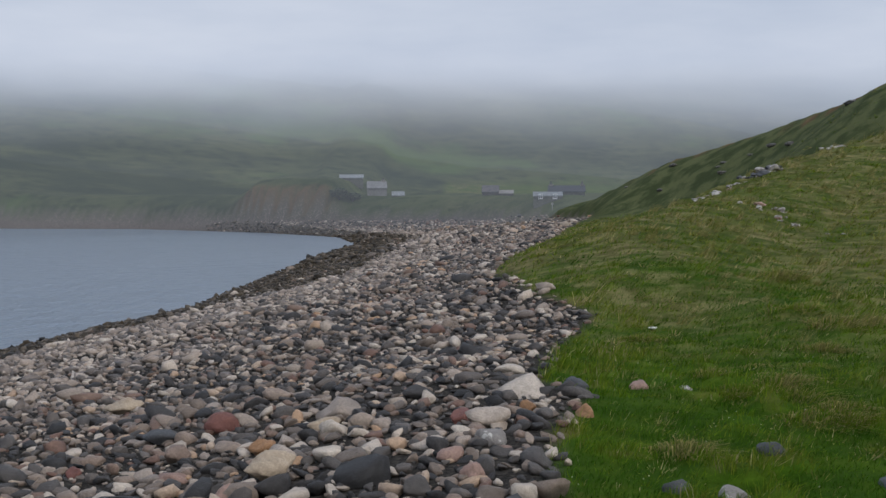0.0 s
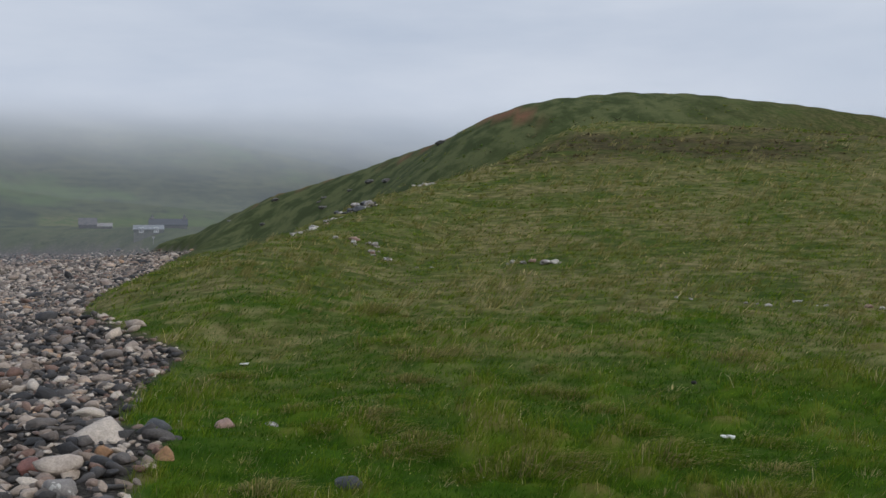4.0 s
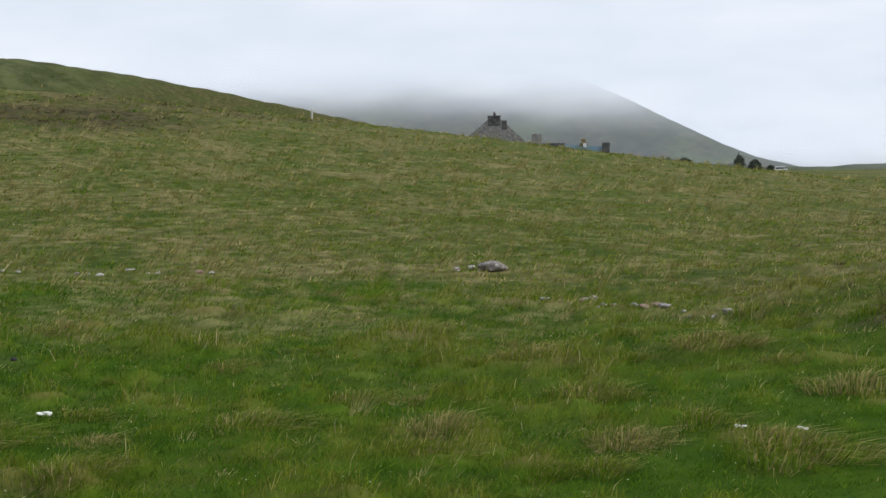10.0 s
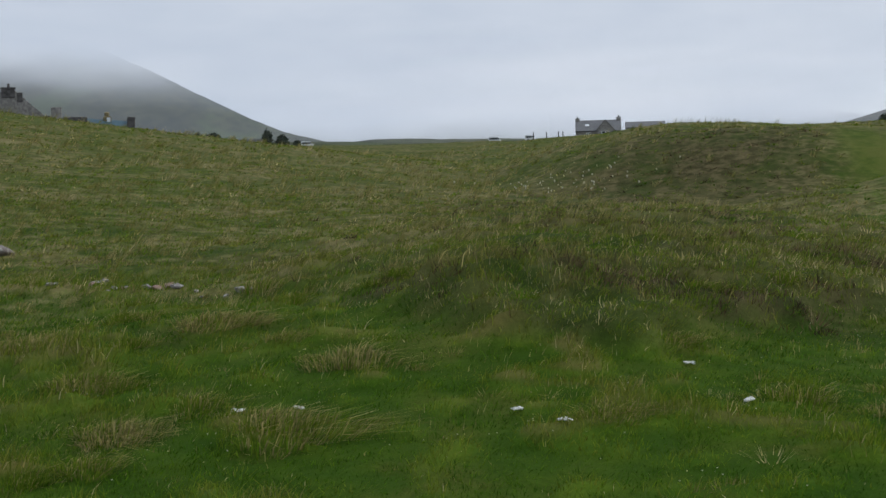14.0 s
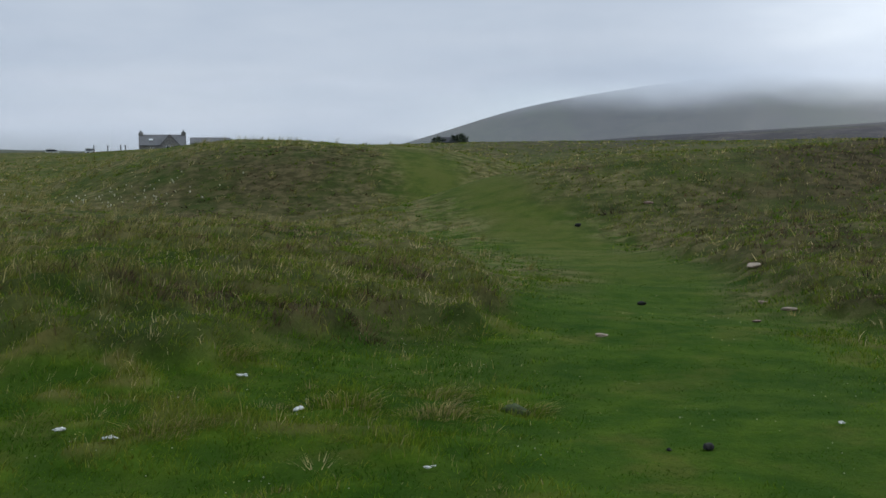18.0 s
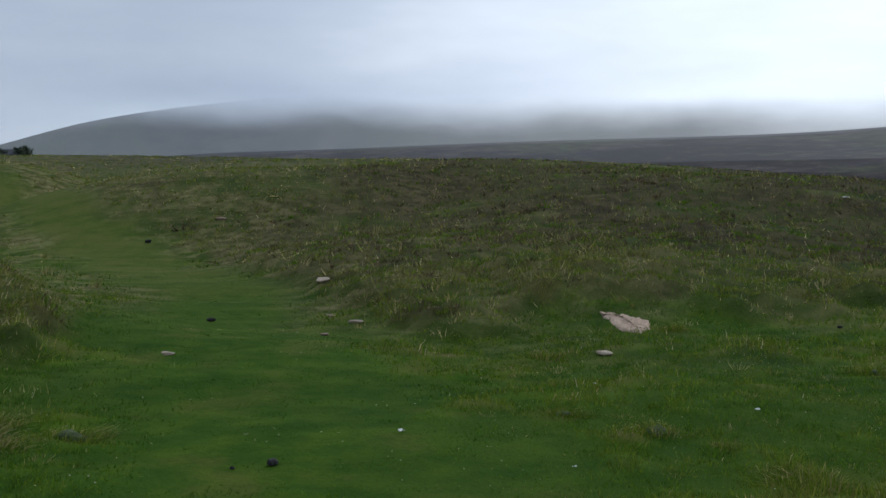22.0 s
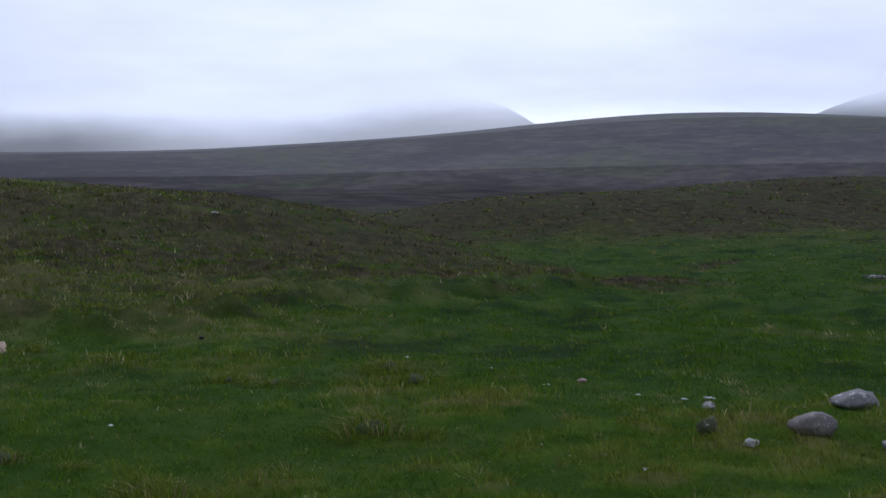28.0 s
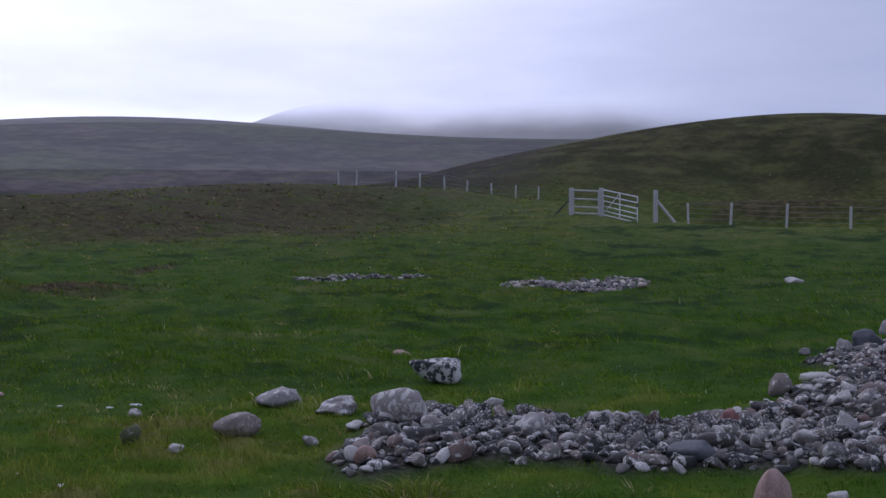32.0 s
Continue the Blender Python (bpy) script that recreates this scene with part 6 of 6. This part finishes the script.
# ---- boulders and single stones ----
def rock_bm(length, width, high, seed, angular=0.5, blocky=1.0):
    co, fs = ball(4 if length > 0.38 and length < 0.6 else 3)
    g = np.random.default_rng(seed)
    v = np.sign(co) * np.abs(co) ** blocky
    for _ in range(6):
        d = g.normal(size=3)
        d /= np.linalg.norm(d)
        over = np.clip(v @ d - g.uniform(0.45, 0.8), 0, None)
        v -= over[:, None] * d * (0.5 + 0.5 * angular)
    for k in range(4):
        v *= 1 + (0.10 / (k + 1)) * np.sin(v @ g.normal(size=(3, 1)) * (2.2 + 2 * k) + g.uniform(0, 6))
    v = v / np.abs(v).max(0) * (length / 2, width / 2, high / 2)
    bm = bmesh.new()
    vs = [bm.verts.new(q) for q in v]
    for f in fs:
        bm.faces.new([vs[i] for i in f]).smooth = True
    return bm


def tone(name, c, lichen=0.0):
    return stone_material(name, False, [(0.0, tuple(q * 0.9 for q in c)), (1.0, tuple(q * 1.1 for q in c))], lichen, 1.0)


TAN, ORANGE, RED, PINK = tone("tan_sandstone", (0.42, 0.33, 0.23)), tone("orange_sandstone", (0.36, 0.20, 0.10)), tone("red_sandstone", (0.20, 0.085, 0.065)), tone("pink_sandstone", (0.34, 0.22, 0.17))
GREY, DARK, LICHEN, WHITISH = tone("grey_stone", (0.27, 0.245, 0.22), 0.5), tone("dark_slate_stone", (0.085, 0.087, 0.09)), tone("lichened_stone", (0.26, 0.225, 0.20), 0.95), tone("bleached_stone", (0.46, 0.43, 0.38))
BROWN, MOULD_STONE = tone("brown_grey_sandstone", (0.20, 0.165, 0.135), 0.35), tone("mossy_stone", (0.10, 0.105, 0.045), 0.2)
BLACK_LICHEN = tone("black_rock_with_white_lichen", (0.045, 0.043, 0.042), 1.25)


def rock(x, y, length, width, high, material, name, label, category, seed, sunk=0.3, turn=0.0, group="", tilt=0.0, angular=0.5, blocky=1.0):
    ob = part(name, rock_bm(length, width, high, seed, angular, blocky), material)
    ob.matrix_world = pose(x, y, gz(x, y) + high * (0.5 - sunk), tilt, 0, turn)
    return tagged(ob, label, category, group)


def beach_boulders():
    rows = [(-3.2, 12.5, 0.46, 0.20, TAN, "large tan sandstone slab on the shingle"), (-1.08, 7.85, 0.40, 0.24, TAN, "large pale tan stone on the shingle"), (1.02, 9.11, 0.20, 0.17, ORANGE, "orange-brown stone at the edge of the turf"),
            (0.62, 9.2, 0.15, 0.13, ORANGE, "rounded orange-brown stone on the shingle"), (-0.9, 9.45, 0.27, 0.15, TAN, "tan stone with a broken end on the shingle"), (0.14, 9.0, 0.22, 0.14, RED, "dark red sandstone cobble on the shingle"),
            (-2.64, 8.93, 0.17, 0.12, RED, "red-brown rounded cobble on the shingle"), (-1.76, 8.16, 0.24, 0.11, PINK, "flat pinkish stone on the shingle"), (-1.26, 8.76, 0.21, 0.15, ORANGE, "rusty orange angular stone on the shingle"),
            (-1.23, 7.3, 0.23, 0.16, PINK, "pink sandstone cobble on the shingle"), (0.16, 7.15, 0.19, 0.15, PINK, "pale pink cobble on the shingle"), (0.31, 8.15, 0.25, 0.13, GREY, "smooth pale grey cobble on the shingle"),
            (0.05, 7.75, 0.22, 0.13, PINK, "rounded pink cobble on the shingle"), (1.65, 10.7, 0.30, 0.14, PINK, "pinkish stone sunk in the turf"), (2.06, 10.6, 0.17, 0.08, GREY, "small grey stone sunk in the turf"),
            (1.09, 10.2, 0.26, 0.20, DARK, "dark slate-blue stone at the edge of the turf"), (1.3, 7.12, 0.20, 0.16, DARK, "dark rounded stone in grass"), (1.62, 7.05, 0.28, 0.12, GREY, "flat grey stone in grass"),
            (2.04, 7.8, 0.24, 0.17, DARK, "blue-grey rounded stone sunk in grass"), (-2.26, 10.0, 0.30, 0.17, DARK, "dark slate stone on the shingle"), (-1.79, 10.2, 0.34, 0.20, RED, "broad dull red stone on the shingle"), (2.63, 7.42, 0.22, 0.12, DARK, "dark flat stone sunk in grass")]
    for k, (x, y, length, high, mat, label) in enumerate(rows):
        rock(x, y, length, length * 0.7, high, mat, "beach_stone", label, "stone", 200 + k, 0.45 if "grass" in label or "turf" in label else 0.24, k * 47, "large beach stones")


def meadow_boulders():
    rows = [(4.66, -9.2, 0.45, 0.20, GREY, "smooth grey boulder in short grass"), (4.07, -8.85, 0.41, 0.17, LICHEN, "pale lichened boulder beside a stone heap"), (3.45, -8.5, 0.50, 0.30, LICHEN, "large lichen-blotched boulder on a stone heap"),
            (4.46, -7.78, 0.42, 0.21, BROWN, "brown-grey rounded boulder in short grass"), (0.91, -6.45, 0.28, 0.31, PINK, "pointed reddish-tan stone in grass"), (0.76, -10.55, 0.26, 0.23, BROWN, "brown pointed stone at the edge of a stone heap"),
            (3.07, -9.9, 0.21, 0.09, WHITISH, "flat white stone in grass"), (4.85, -13.4, 0.27, 0.09, PINK, "low pinkish stone in grass"), (5.52, -8.4, 0.14, 0.09, LICHEN, "small lichened stone in grass"), (0.57, -6.8, 0.15, 0.08, WHITISH, "small white stone in grass"),
            (4.56, -7.14, 0.15, 0.06, WHITISH, "flat pale stone in grass"), (3.87, -7.75, 0.15, 0.09, GREY, "small grey stone in grass"), (5.01, -7.38, 0.15, 0.15, MOULD_STONE, "small upright mossy stone in grass"), (3.72, -8.25, 0.18, 0.08, WHITISH, "white stone at the end of a stone heap"), (3.4, -7.2, 0.14, 0.11, WHITISH, "pale rounded stone at the end of a stone heap"), (3.3, -7.15, 0.16, 0.13, PINK, "pinkish rounded stone on a stone heap"), (3.15, -8.2, 0.20, 0.14, LICHEN, "lichened stone on a stone heap"),
            (-0.22, -31.9, 0.5, 0.2, WHITISH, "white stone in far pasture"), (0.36, -14.2, 0.17, 0.11, GREY, "small grey stone at the edge of a stone heap"), (0.01, -13.6, 0.22, 0.19, GREY, "grey boulder on a stone heap"), (-0.28, -14.15, 0.33, 0.28, DARK, "dark boulder on a stone heap"), (-0.8, -17.0, 0.24, 0.26, GREY, "pale grey boulder in short grass"),
            (0.37, -8.75, 0.26, 0.19, GREY, "large pale grey cobble on a stone heap"), (0.42, -11.2, 0.30, 0.12, WHITISH, "pale flat stone on a stone heap"), (1.15, -9.2, 0.24, 0.16, RED, "dull red stone on a stone heap"), (2.45, -8.2, 0.26, 0.20, GREY, "rounded grey stone on a stone heap"), (1.35, -7.75, 0.34, 0.16, DARK, "flat dark stone on a stone heap"), (-3.1, -92, 1.2, 0.5, WHITISH, "pale rock on a far hillside")]
    for k, (x, y, length, high, mat, label) in enumerate(rows):
        rock(x, y, length, length * 0.75, high, mat, "boulder", label, "boulder", 300 + k, 0.2, 30 + k * 61, "boulders in the pasture", angular=0.35)
    rock(3.87, -11.3, 0.56, 0.36, 0.28, BLACK_LICHEN, "lichened_block", "blocky black boulder with white lichen in grass", "boulder", 340, 0.15, 8, "", 0, 0.9, 0.5)


def wall_remains():
    """Tumbled stones of old walls, lying in the grass."""
    rng = random.Random(12)
    spans = [((7.0, 33.6), (9.9, 38.2), 40, 0.36, 0.5), ((9.6, 37.6), (10.6, 39.4), 26, 0.46, 0.6), ((14.6, 47.2), (16.4, 49.8), 14, 0.42, 0.8), ((19.4, 54.0), (22.2, 57.6), 16, 0.45, 0.9), ((7.7, 30.4), (8.3, 26.6), 16, 0.30, 0.5),
             ((10.0, 19.6), (13.8, 17.6), 11, 0.20, 0.6), ((17.0, 15.2), (18.0, 14.6), 9, 0.26, 0.4), ((14.7, 11.3), (15.2, 10.6), 7, 0.26, 0.3), ((14.5, 9.9), (15.0, 9.3), 10, 0.22, 0.25), ((14.2, 8.9), (13.7, 7.3), 7, 0.20, 0.3), ((10.6, 26.6), (11.6, 26.0), 10, 0.32, 0.35)]
    for k, ((x0, y0), (x1, y1), n, size, spread) in enumerate(spans):
        for i in range(n):
            q = rng.random()
            x, y = x0 + (x1 - x0) * q + rng.gauss(0, spread * 0.4), y0 + (y1 - y0) * q + rng.gauss(0, spread * 0.4)
            s = size * rng.uniform(0.3, 1.1) * (1 if k < 6 else 0.85)
            mat = rng.choice([LICHEN, WHITISH, LICHEN, GREY, GREY, PINK]) if k != 1 else rng.choice([DARK, GREY, LICHEN])
            up = (rng.uniform(0.3, 0.55) if k < 6 else rng.uniform(0.05, 0.3)) if k != 1 else 0.3 - 0.5 * rng.random()
            rock(x, y, s, s * 0.75, s * 0.5, mat, "wall_stone", "pale tumbled stone of an old wall in grass", "stone", 400 + (k * 7 + i) % 9, up, rng.uniform(0, 360), "stones of a fallen wall", rng.uniform(-15, 15), 0.8)
    rock(17.96, 14.55, 0.62, 0.42, 0.26, tone("brown_grey_stone", (0.20, 0.17, 0.145), 0.3), "boulder", "long brown-grey boulder in rough grass", "boulder", 431, 0.25, -50, "boulders in the pasture")


def hillside_outcrops():
    """Low ledges of dark rock showing through the seaward slope of the hill."""
    rng = random.Random(31)
    ledge = tone("dark_ledge_rock", (0.105, 0.095, 0.082), 0.35)
    for k in range(12):
        q = rng.random()
        x, y = 19.5 + 20 * q + rng.gauss(0, 0.8), 157 - 50 * q + rng.gauss(0, 2)
        off = rng.uniform(2.4, 7.0)
        x, y = x - 0.92 * off, y - 0.38 * off
        s = rng.uniform(0.8, 1.7)
        rock(x, y, s, s * 0.55, s * 0.3, ledge, "rock_outcrop", "low dark rock ledge in a grassy hillside", "rock", 460 + k % 8, 0.56, -67 + rng.uniform(-25, 25), "ledges on the hill", rng.uniform(-12, 12), 0.9, 0.8)


WOOL = plain("shed_wool", (0.78, 0.76, 0.70), 0.95, grain=60.0, amount=0.25, relief=0.02)
DUNG = plain("dark_clod", (0.018, 0.016, 0.012), 0.9, grain=60.0, amount=0.4)
MOULD = plain("mossy_molehill", (0.060, 0.085, 0.018), 0.95, grain=40.0, amount=0.5, relief=0.02)


def litter():
    """Tufts of wool, flat stones, droppings and molehills on the turf."""
    wool = [(7.74, 2.2, 0.14), (9.8, 1.77, 0.12), (8.11, 2.6, 0.13), (8.63, 1.23, 0.14), (7.86, 4.41, 0.17), (7.96, 4.02, 0.12), (7.14, 0.43, 0.10), (8.38, -2.17, 0.09), (9.66, -4.26, 0.06), (8.44, -4.93, 0.07), (7.27, -2.84, 0.05), (5.51, 9.05, 0.17), (2.61, 15.4, 0.2), (26.8, -20.9, 0.35), (9.61, -9.44, 0.08), (7.35, -8.78, 0.08), (6.31, -8.66, 0.06), (5.9, -8.69, 0.1), (5.77, -8.86, 0.12), (8.34, -9.27, 0.06), (4.64, -5.93, 0.09)]
    for k, (x, y, s) in enumerate(wool):
        s *= 0.45
        g = np.random.default_rng(500 + k)
        bits = []
        for _ in range(10):
            b = bmesh.new()
            bmesh.ops.create_icosphere(b, subdivisions=2, radius=s * g.uniform(0.09, 0.26))
            for v in b.verts:
                v.co *= 1 + 0.7 * noise.noise(v.co * 45 + Vector((k, 0, 0)))
            b.transform(Matrix.Translation((g.normal(0, s * 0.4), g.normal(0, s * 0.3), s * g.uniform(0.05, 0.2))) @ Matrix.Diagonal((1.4, 1, 0.6, 1)))
            bits.append(b)
        ob = part("wool_tuft", merged(*bits), WOOL)
        ob.matrix_world = pose(x, y, gz(x, y) + 0.02, 0, 0, k * 50)
        tagged(ob, "tuft of shed white wool on the grass", "wool", "tufts of wool")
    clods = [(7.87, -1.21, 0.13), (15.9, -2.33, 0.2), (7.85, -0.97, 0.06), (32.0, -3.7, 0.3), (6.8, 11.77, 0.12), (7.69, -7.87, 0.06), (12.5, -9.0, 0.1)]
    for k, (x, y, s) in enumerate(clods):
        s *= 0.65
        rock(x, y, s, s * 0.8, s * 0.6, DUNG, "dung_clod", "dark clod of sheep dung on short turf", "clod", 600 + k, 0.15, k * 40, "dark clods")
    flat = [(19.4, -4.7, 0.34), (16.1, -3.9, 0.16), (15.2, -3.95, 0.2), (14.2, -3.28, 0.13), (12.66, -1.32, 0.17), (46.0, 0.1, 0.5), (30.4, 0.1, 0.18), (33.5, -5.8, 0.3), (11.7, -5.45, 0.2), (7.31, -9.31, 0.14)]
    for k, (x, y, s) in enumerate(flat):
        rock(x, y, s, s * 0.7, s * 0.28, PINK if k % 2 else TAN, "flat_stone", "small tan flat stone in short turf", "stone", 620 + k, 0.2, k * 33, "flat stones in the turf")
    hills = [(8.92, -0.16, 0.30), (11.05, 13.5, 0.42), (8.02, -3.83, 0.22), (8.67, -3.47, 0.18), (8.92, -8.42, 0.26), (8.33, -8.08, 0.3), (6.96, -6.1, 0.34), (9.65, -7.03, 0.2), (9.15, -7.17, 0.2)]
    for k, (x, y, s) in enumerate(hills):
        s *= 0.8
        rock(x, y, s, s * 0.9, s * 0.7, MOULD, "turf_mound", "small mossy mound overgrown with grass", "mound", 640 + k, 0.52, k * 20, "turf mounds", angular=0.1)


SAND = plain("bare_pinkish_sand", (0.54, 0.38, 0.26), 0.95, grain=26.0, amount=0.3, relief=0.03)


def sand_scrape():
    """Bare sand where the turf has broken away, ragged at its rim."""
    g = np.random.default_rng(88)
    rim = [(14.04, -6.67), (13.72, -6.79), (13.41, -7.01), (12.97, -6.76), (12.7, -6.5), (13.14, -6.42)]
    n, cx, cy = 54, 13.3, -6.68
    loop = [(rim[int(q)][0] * (1 - q % 1) + rim[(int(q) + 1) % 6][0] * (q % 1), rim[int(q)][1] * (1 - q % 1) + rim[(int(q) + 1) % 6][1] * (q % 1)) for q in (k * 6 / n for k in range(n))]
    bm = bmesh.new()
    rings = []
    for f, up in ((0.0, 0.03), (0.35, 0.03), (0.7, 0.034), (0.95, 0.03), (1.08, -0.03)):
        ring = []
        for x, y in loop:
            w = f * (1 + (0.06 * g.normal() if f > 0.5 else 0))
            w *= 0.9
            px, py = cx + (x - cx) * w, cy + (y - cy) * w
            ring.append(bm.verts.new((px, py, gz(px, py) + up + 0.010 * g.normal())))
        rings.append(ring)
    for a, b in zip(rings, rings[1:]):
        for k in range(n):
            bm.faces.new((a[k], b[k], b[(k + 1) % n], a[(k + 1) % n])).smooth = True
    bmesh.ops.remove_doubles(bm, verts=bm.verts, dist=0.004)
    bmesh.ops.recalc_face_normals(bm, faces=bm.faces)
    ob = part("sand_scrape", bm, SAND)
    return tagged(ob, "ragged scrape of bare pinkish sand in the turf", "sand", kind="structure")


def tussock_mesh(seed, straw):
    """A soft mop of fine long leaves that rise from one root and bow over, combed to one side by the wind."""
    g = np.random.default_rng(seed)
    n = 520
    a, r = g.uniform(0, 6.283, n), np.sqrt(g.uniform(0, 1, n))
    lump = 1 + 0.3 * np.sin(3 * a + seed)
    root = np.stack([0.17 * r * lump * np.cos(a), 0.17 * r * lump * np.sin(a), np.zeros(n)], 1)
    out = np.stack([np.cos(a) * r + g.normal(0.55, 0.35, n), np.sin(a) * r + g.normal(-0.3, 0.35, n), np.zeros(n)], 1) * (0.11 * g.uniform(0.3, 1.2, n))[:, None]
    high = 0.105 * (1.05 - 0.6 * r ** 2) * g.uniform(0.55, 1.15, n)
    b = a + math.pi / 2 + g.normal(0, 0.9, n)
    side = np.stack([np.cos(b), np.sin(b), np.zeros(n)], 1) * (0.0017 * g.uniform(0.6, 1.4, n))[:, None]
    rows = []
    for far, up, wide in ((0.0, 0.0, 1.0), (0.35, 0.85, 1.0)):
        c = root + out * far
        c[:, 2] = high * up - 0.01
        rows += [c - side * wide, c + side * wide]
    tip = root + out * 1.25
    tip[:, 2] = high * g.uniform(0.6, 1.0, n)
    co = np.stack(rows + [tip], 1).reshape(-1, 3)
    i = np.arange(n)[:, None] * 5
    faces = np.concatenate([i + [0, 1, 3], i + [0, 3, 2], i + [2, 3, 4]], 0)
    pale = g.uniform(0, 1, n) < straw
    low, high_tint = np.where(pale, g.uniform(0.42, 0.56, n), g.uniform(0.0, 0.25, n)), np.where(pale, g.uniform(0.60, 0.76, n), g.uniform(0.15, 0.42, n))
    tint = np.stack([low, low, (low + high_tint) / 2, (low + high_tint) / 2, high_tint], 1).ravel()
    return mesh_from("grass_tussock", co, faces, BLADES, attrs={"tint": tint})


def tussocks():
    kinds = [tussock_mesh(700 + k, s) for k, s in enumerate((0.75, 0.42, 0.3, 0.15))]
    marked = [(1.54, 8.12, 1.0), (2.83, 10.2, 1.1), (3.08, 9.7, 1.0), (2.73, 9.4, 1.2), (5.33, 19.6, 1.5), (4.56, 15.9, 1.5), (4.67, 14.7, 1.6), (3.51, 8.5, 1.4), (2.94, 10.8, 1.1), (4.64, 8.55, 1.3), (8.39, 13.5, 1.4), (7.93, 9.8, 0.9), (10.21, 7.86, 1.3), (8.7, 6.14, 1.2), (6.94, 6.28, 1.1),
              (11.06, 10.3, 1.3), (7.31, 4.95, 1.0), (6.12, 7.37, 1.3), (10.67, 6.17, 1.5), (7.3, 3.78, 1.4), (10.19, 7.9, 1.2), (8.82, 6.29, 1.1), (7.15, 4.86, 1.1), (13.95, 7.32, 1.5), (9.38, 4.25, 1.2), (6.2, 5.67, 1.0), (8.65, 0.36, 0.9), (9.41, 0.35, 0.9), (6.5, -3.89, 0.9), (8.0, 2.0, 0.8)]
    marked += [(8.92, -0.16, 0.9), (11.05, 13.5, 1.3), (8.02, -3.83, 0.7), (8.67, -3.47, 0.6), (8.92, -8.42, 0.9), (8.33, -8.08, 1.0), (6.96, -6.1, 1.1), (9.65, -7.03, 0.8), (9.15, -7.17, 0.8)]
    rng = random.Random(5)
    spots = list(marked)
    while len(spots) < 110:
        a, r = radians(rng.uniform(2, 85 if len(spots) < 95 else 165)), rng.uniform(7.0, 15.0)
        x, y = 0.5 + r * math.sin(a), 0.2 + r * math.cos(a)
        if float(on_ground(x, y, "shingle")) < 0.05 and float(path_mask(np.array(x), np.array(y))) < 0.1 and rng.random() < 0.35 + 0.65 * float(on_ground(x, y, "dry")):
            spots.append((x, y, rng.uniform(0.45, 1.0)))
    for k, (x, y, s) in enumerate(spots):
        s *= 1.1
        ob = new("grass_tussock", kinds[k % 2] if (k < len(marked) or k % 5 == 0) and y > 0 else kinds[(1, 2, 3)[k % 3] if y > 0 else 2 + k % 2])
        ob.matrix_world = Matrix.LocRotScale((x, y, gz(x, y) - 0.02), Euler((0, 0, rng.uniform(-0.6, 0.6))), (s * 1.4, s * 1.4, s * rng.uniform(0.8, 1.35)))
        tagged(ob, "wind-bent tussock of straw-coloured grass" if (k < len(marked) or k % 5 == 0) and y > 0 else "low tussock of rough green grass", "tussock", "grass tussocks")


beach_boulders()
meadow_boulders()
wall_remains()
hillside_outcrops()
litter()
sand_scrape()
tussocks()
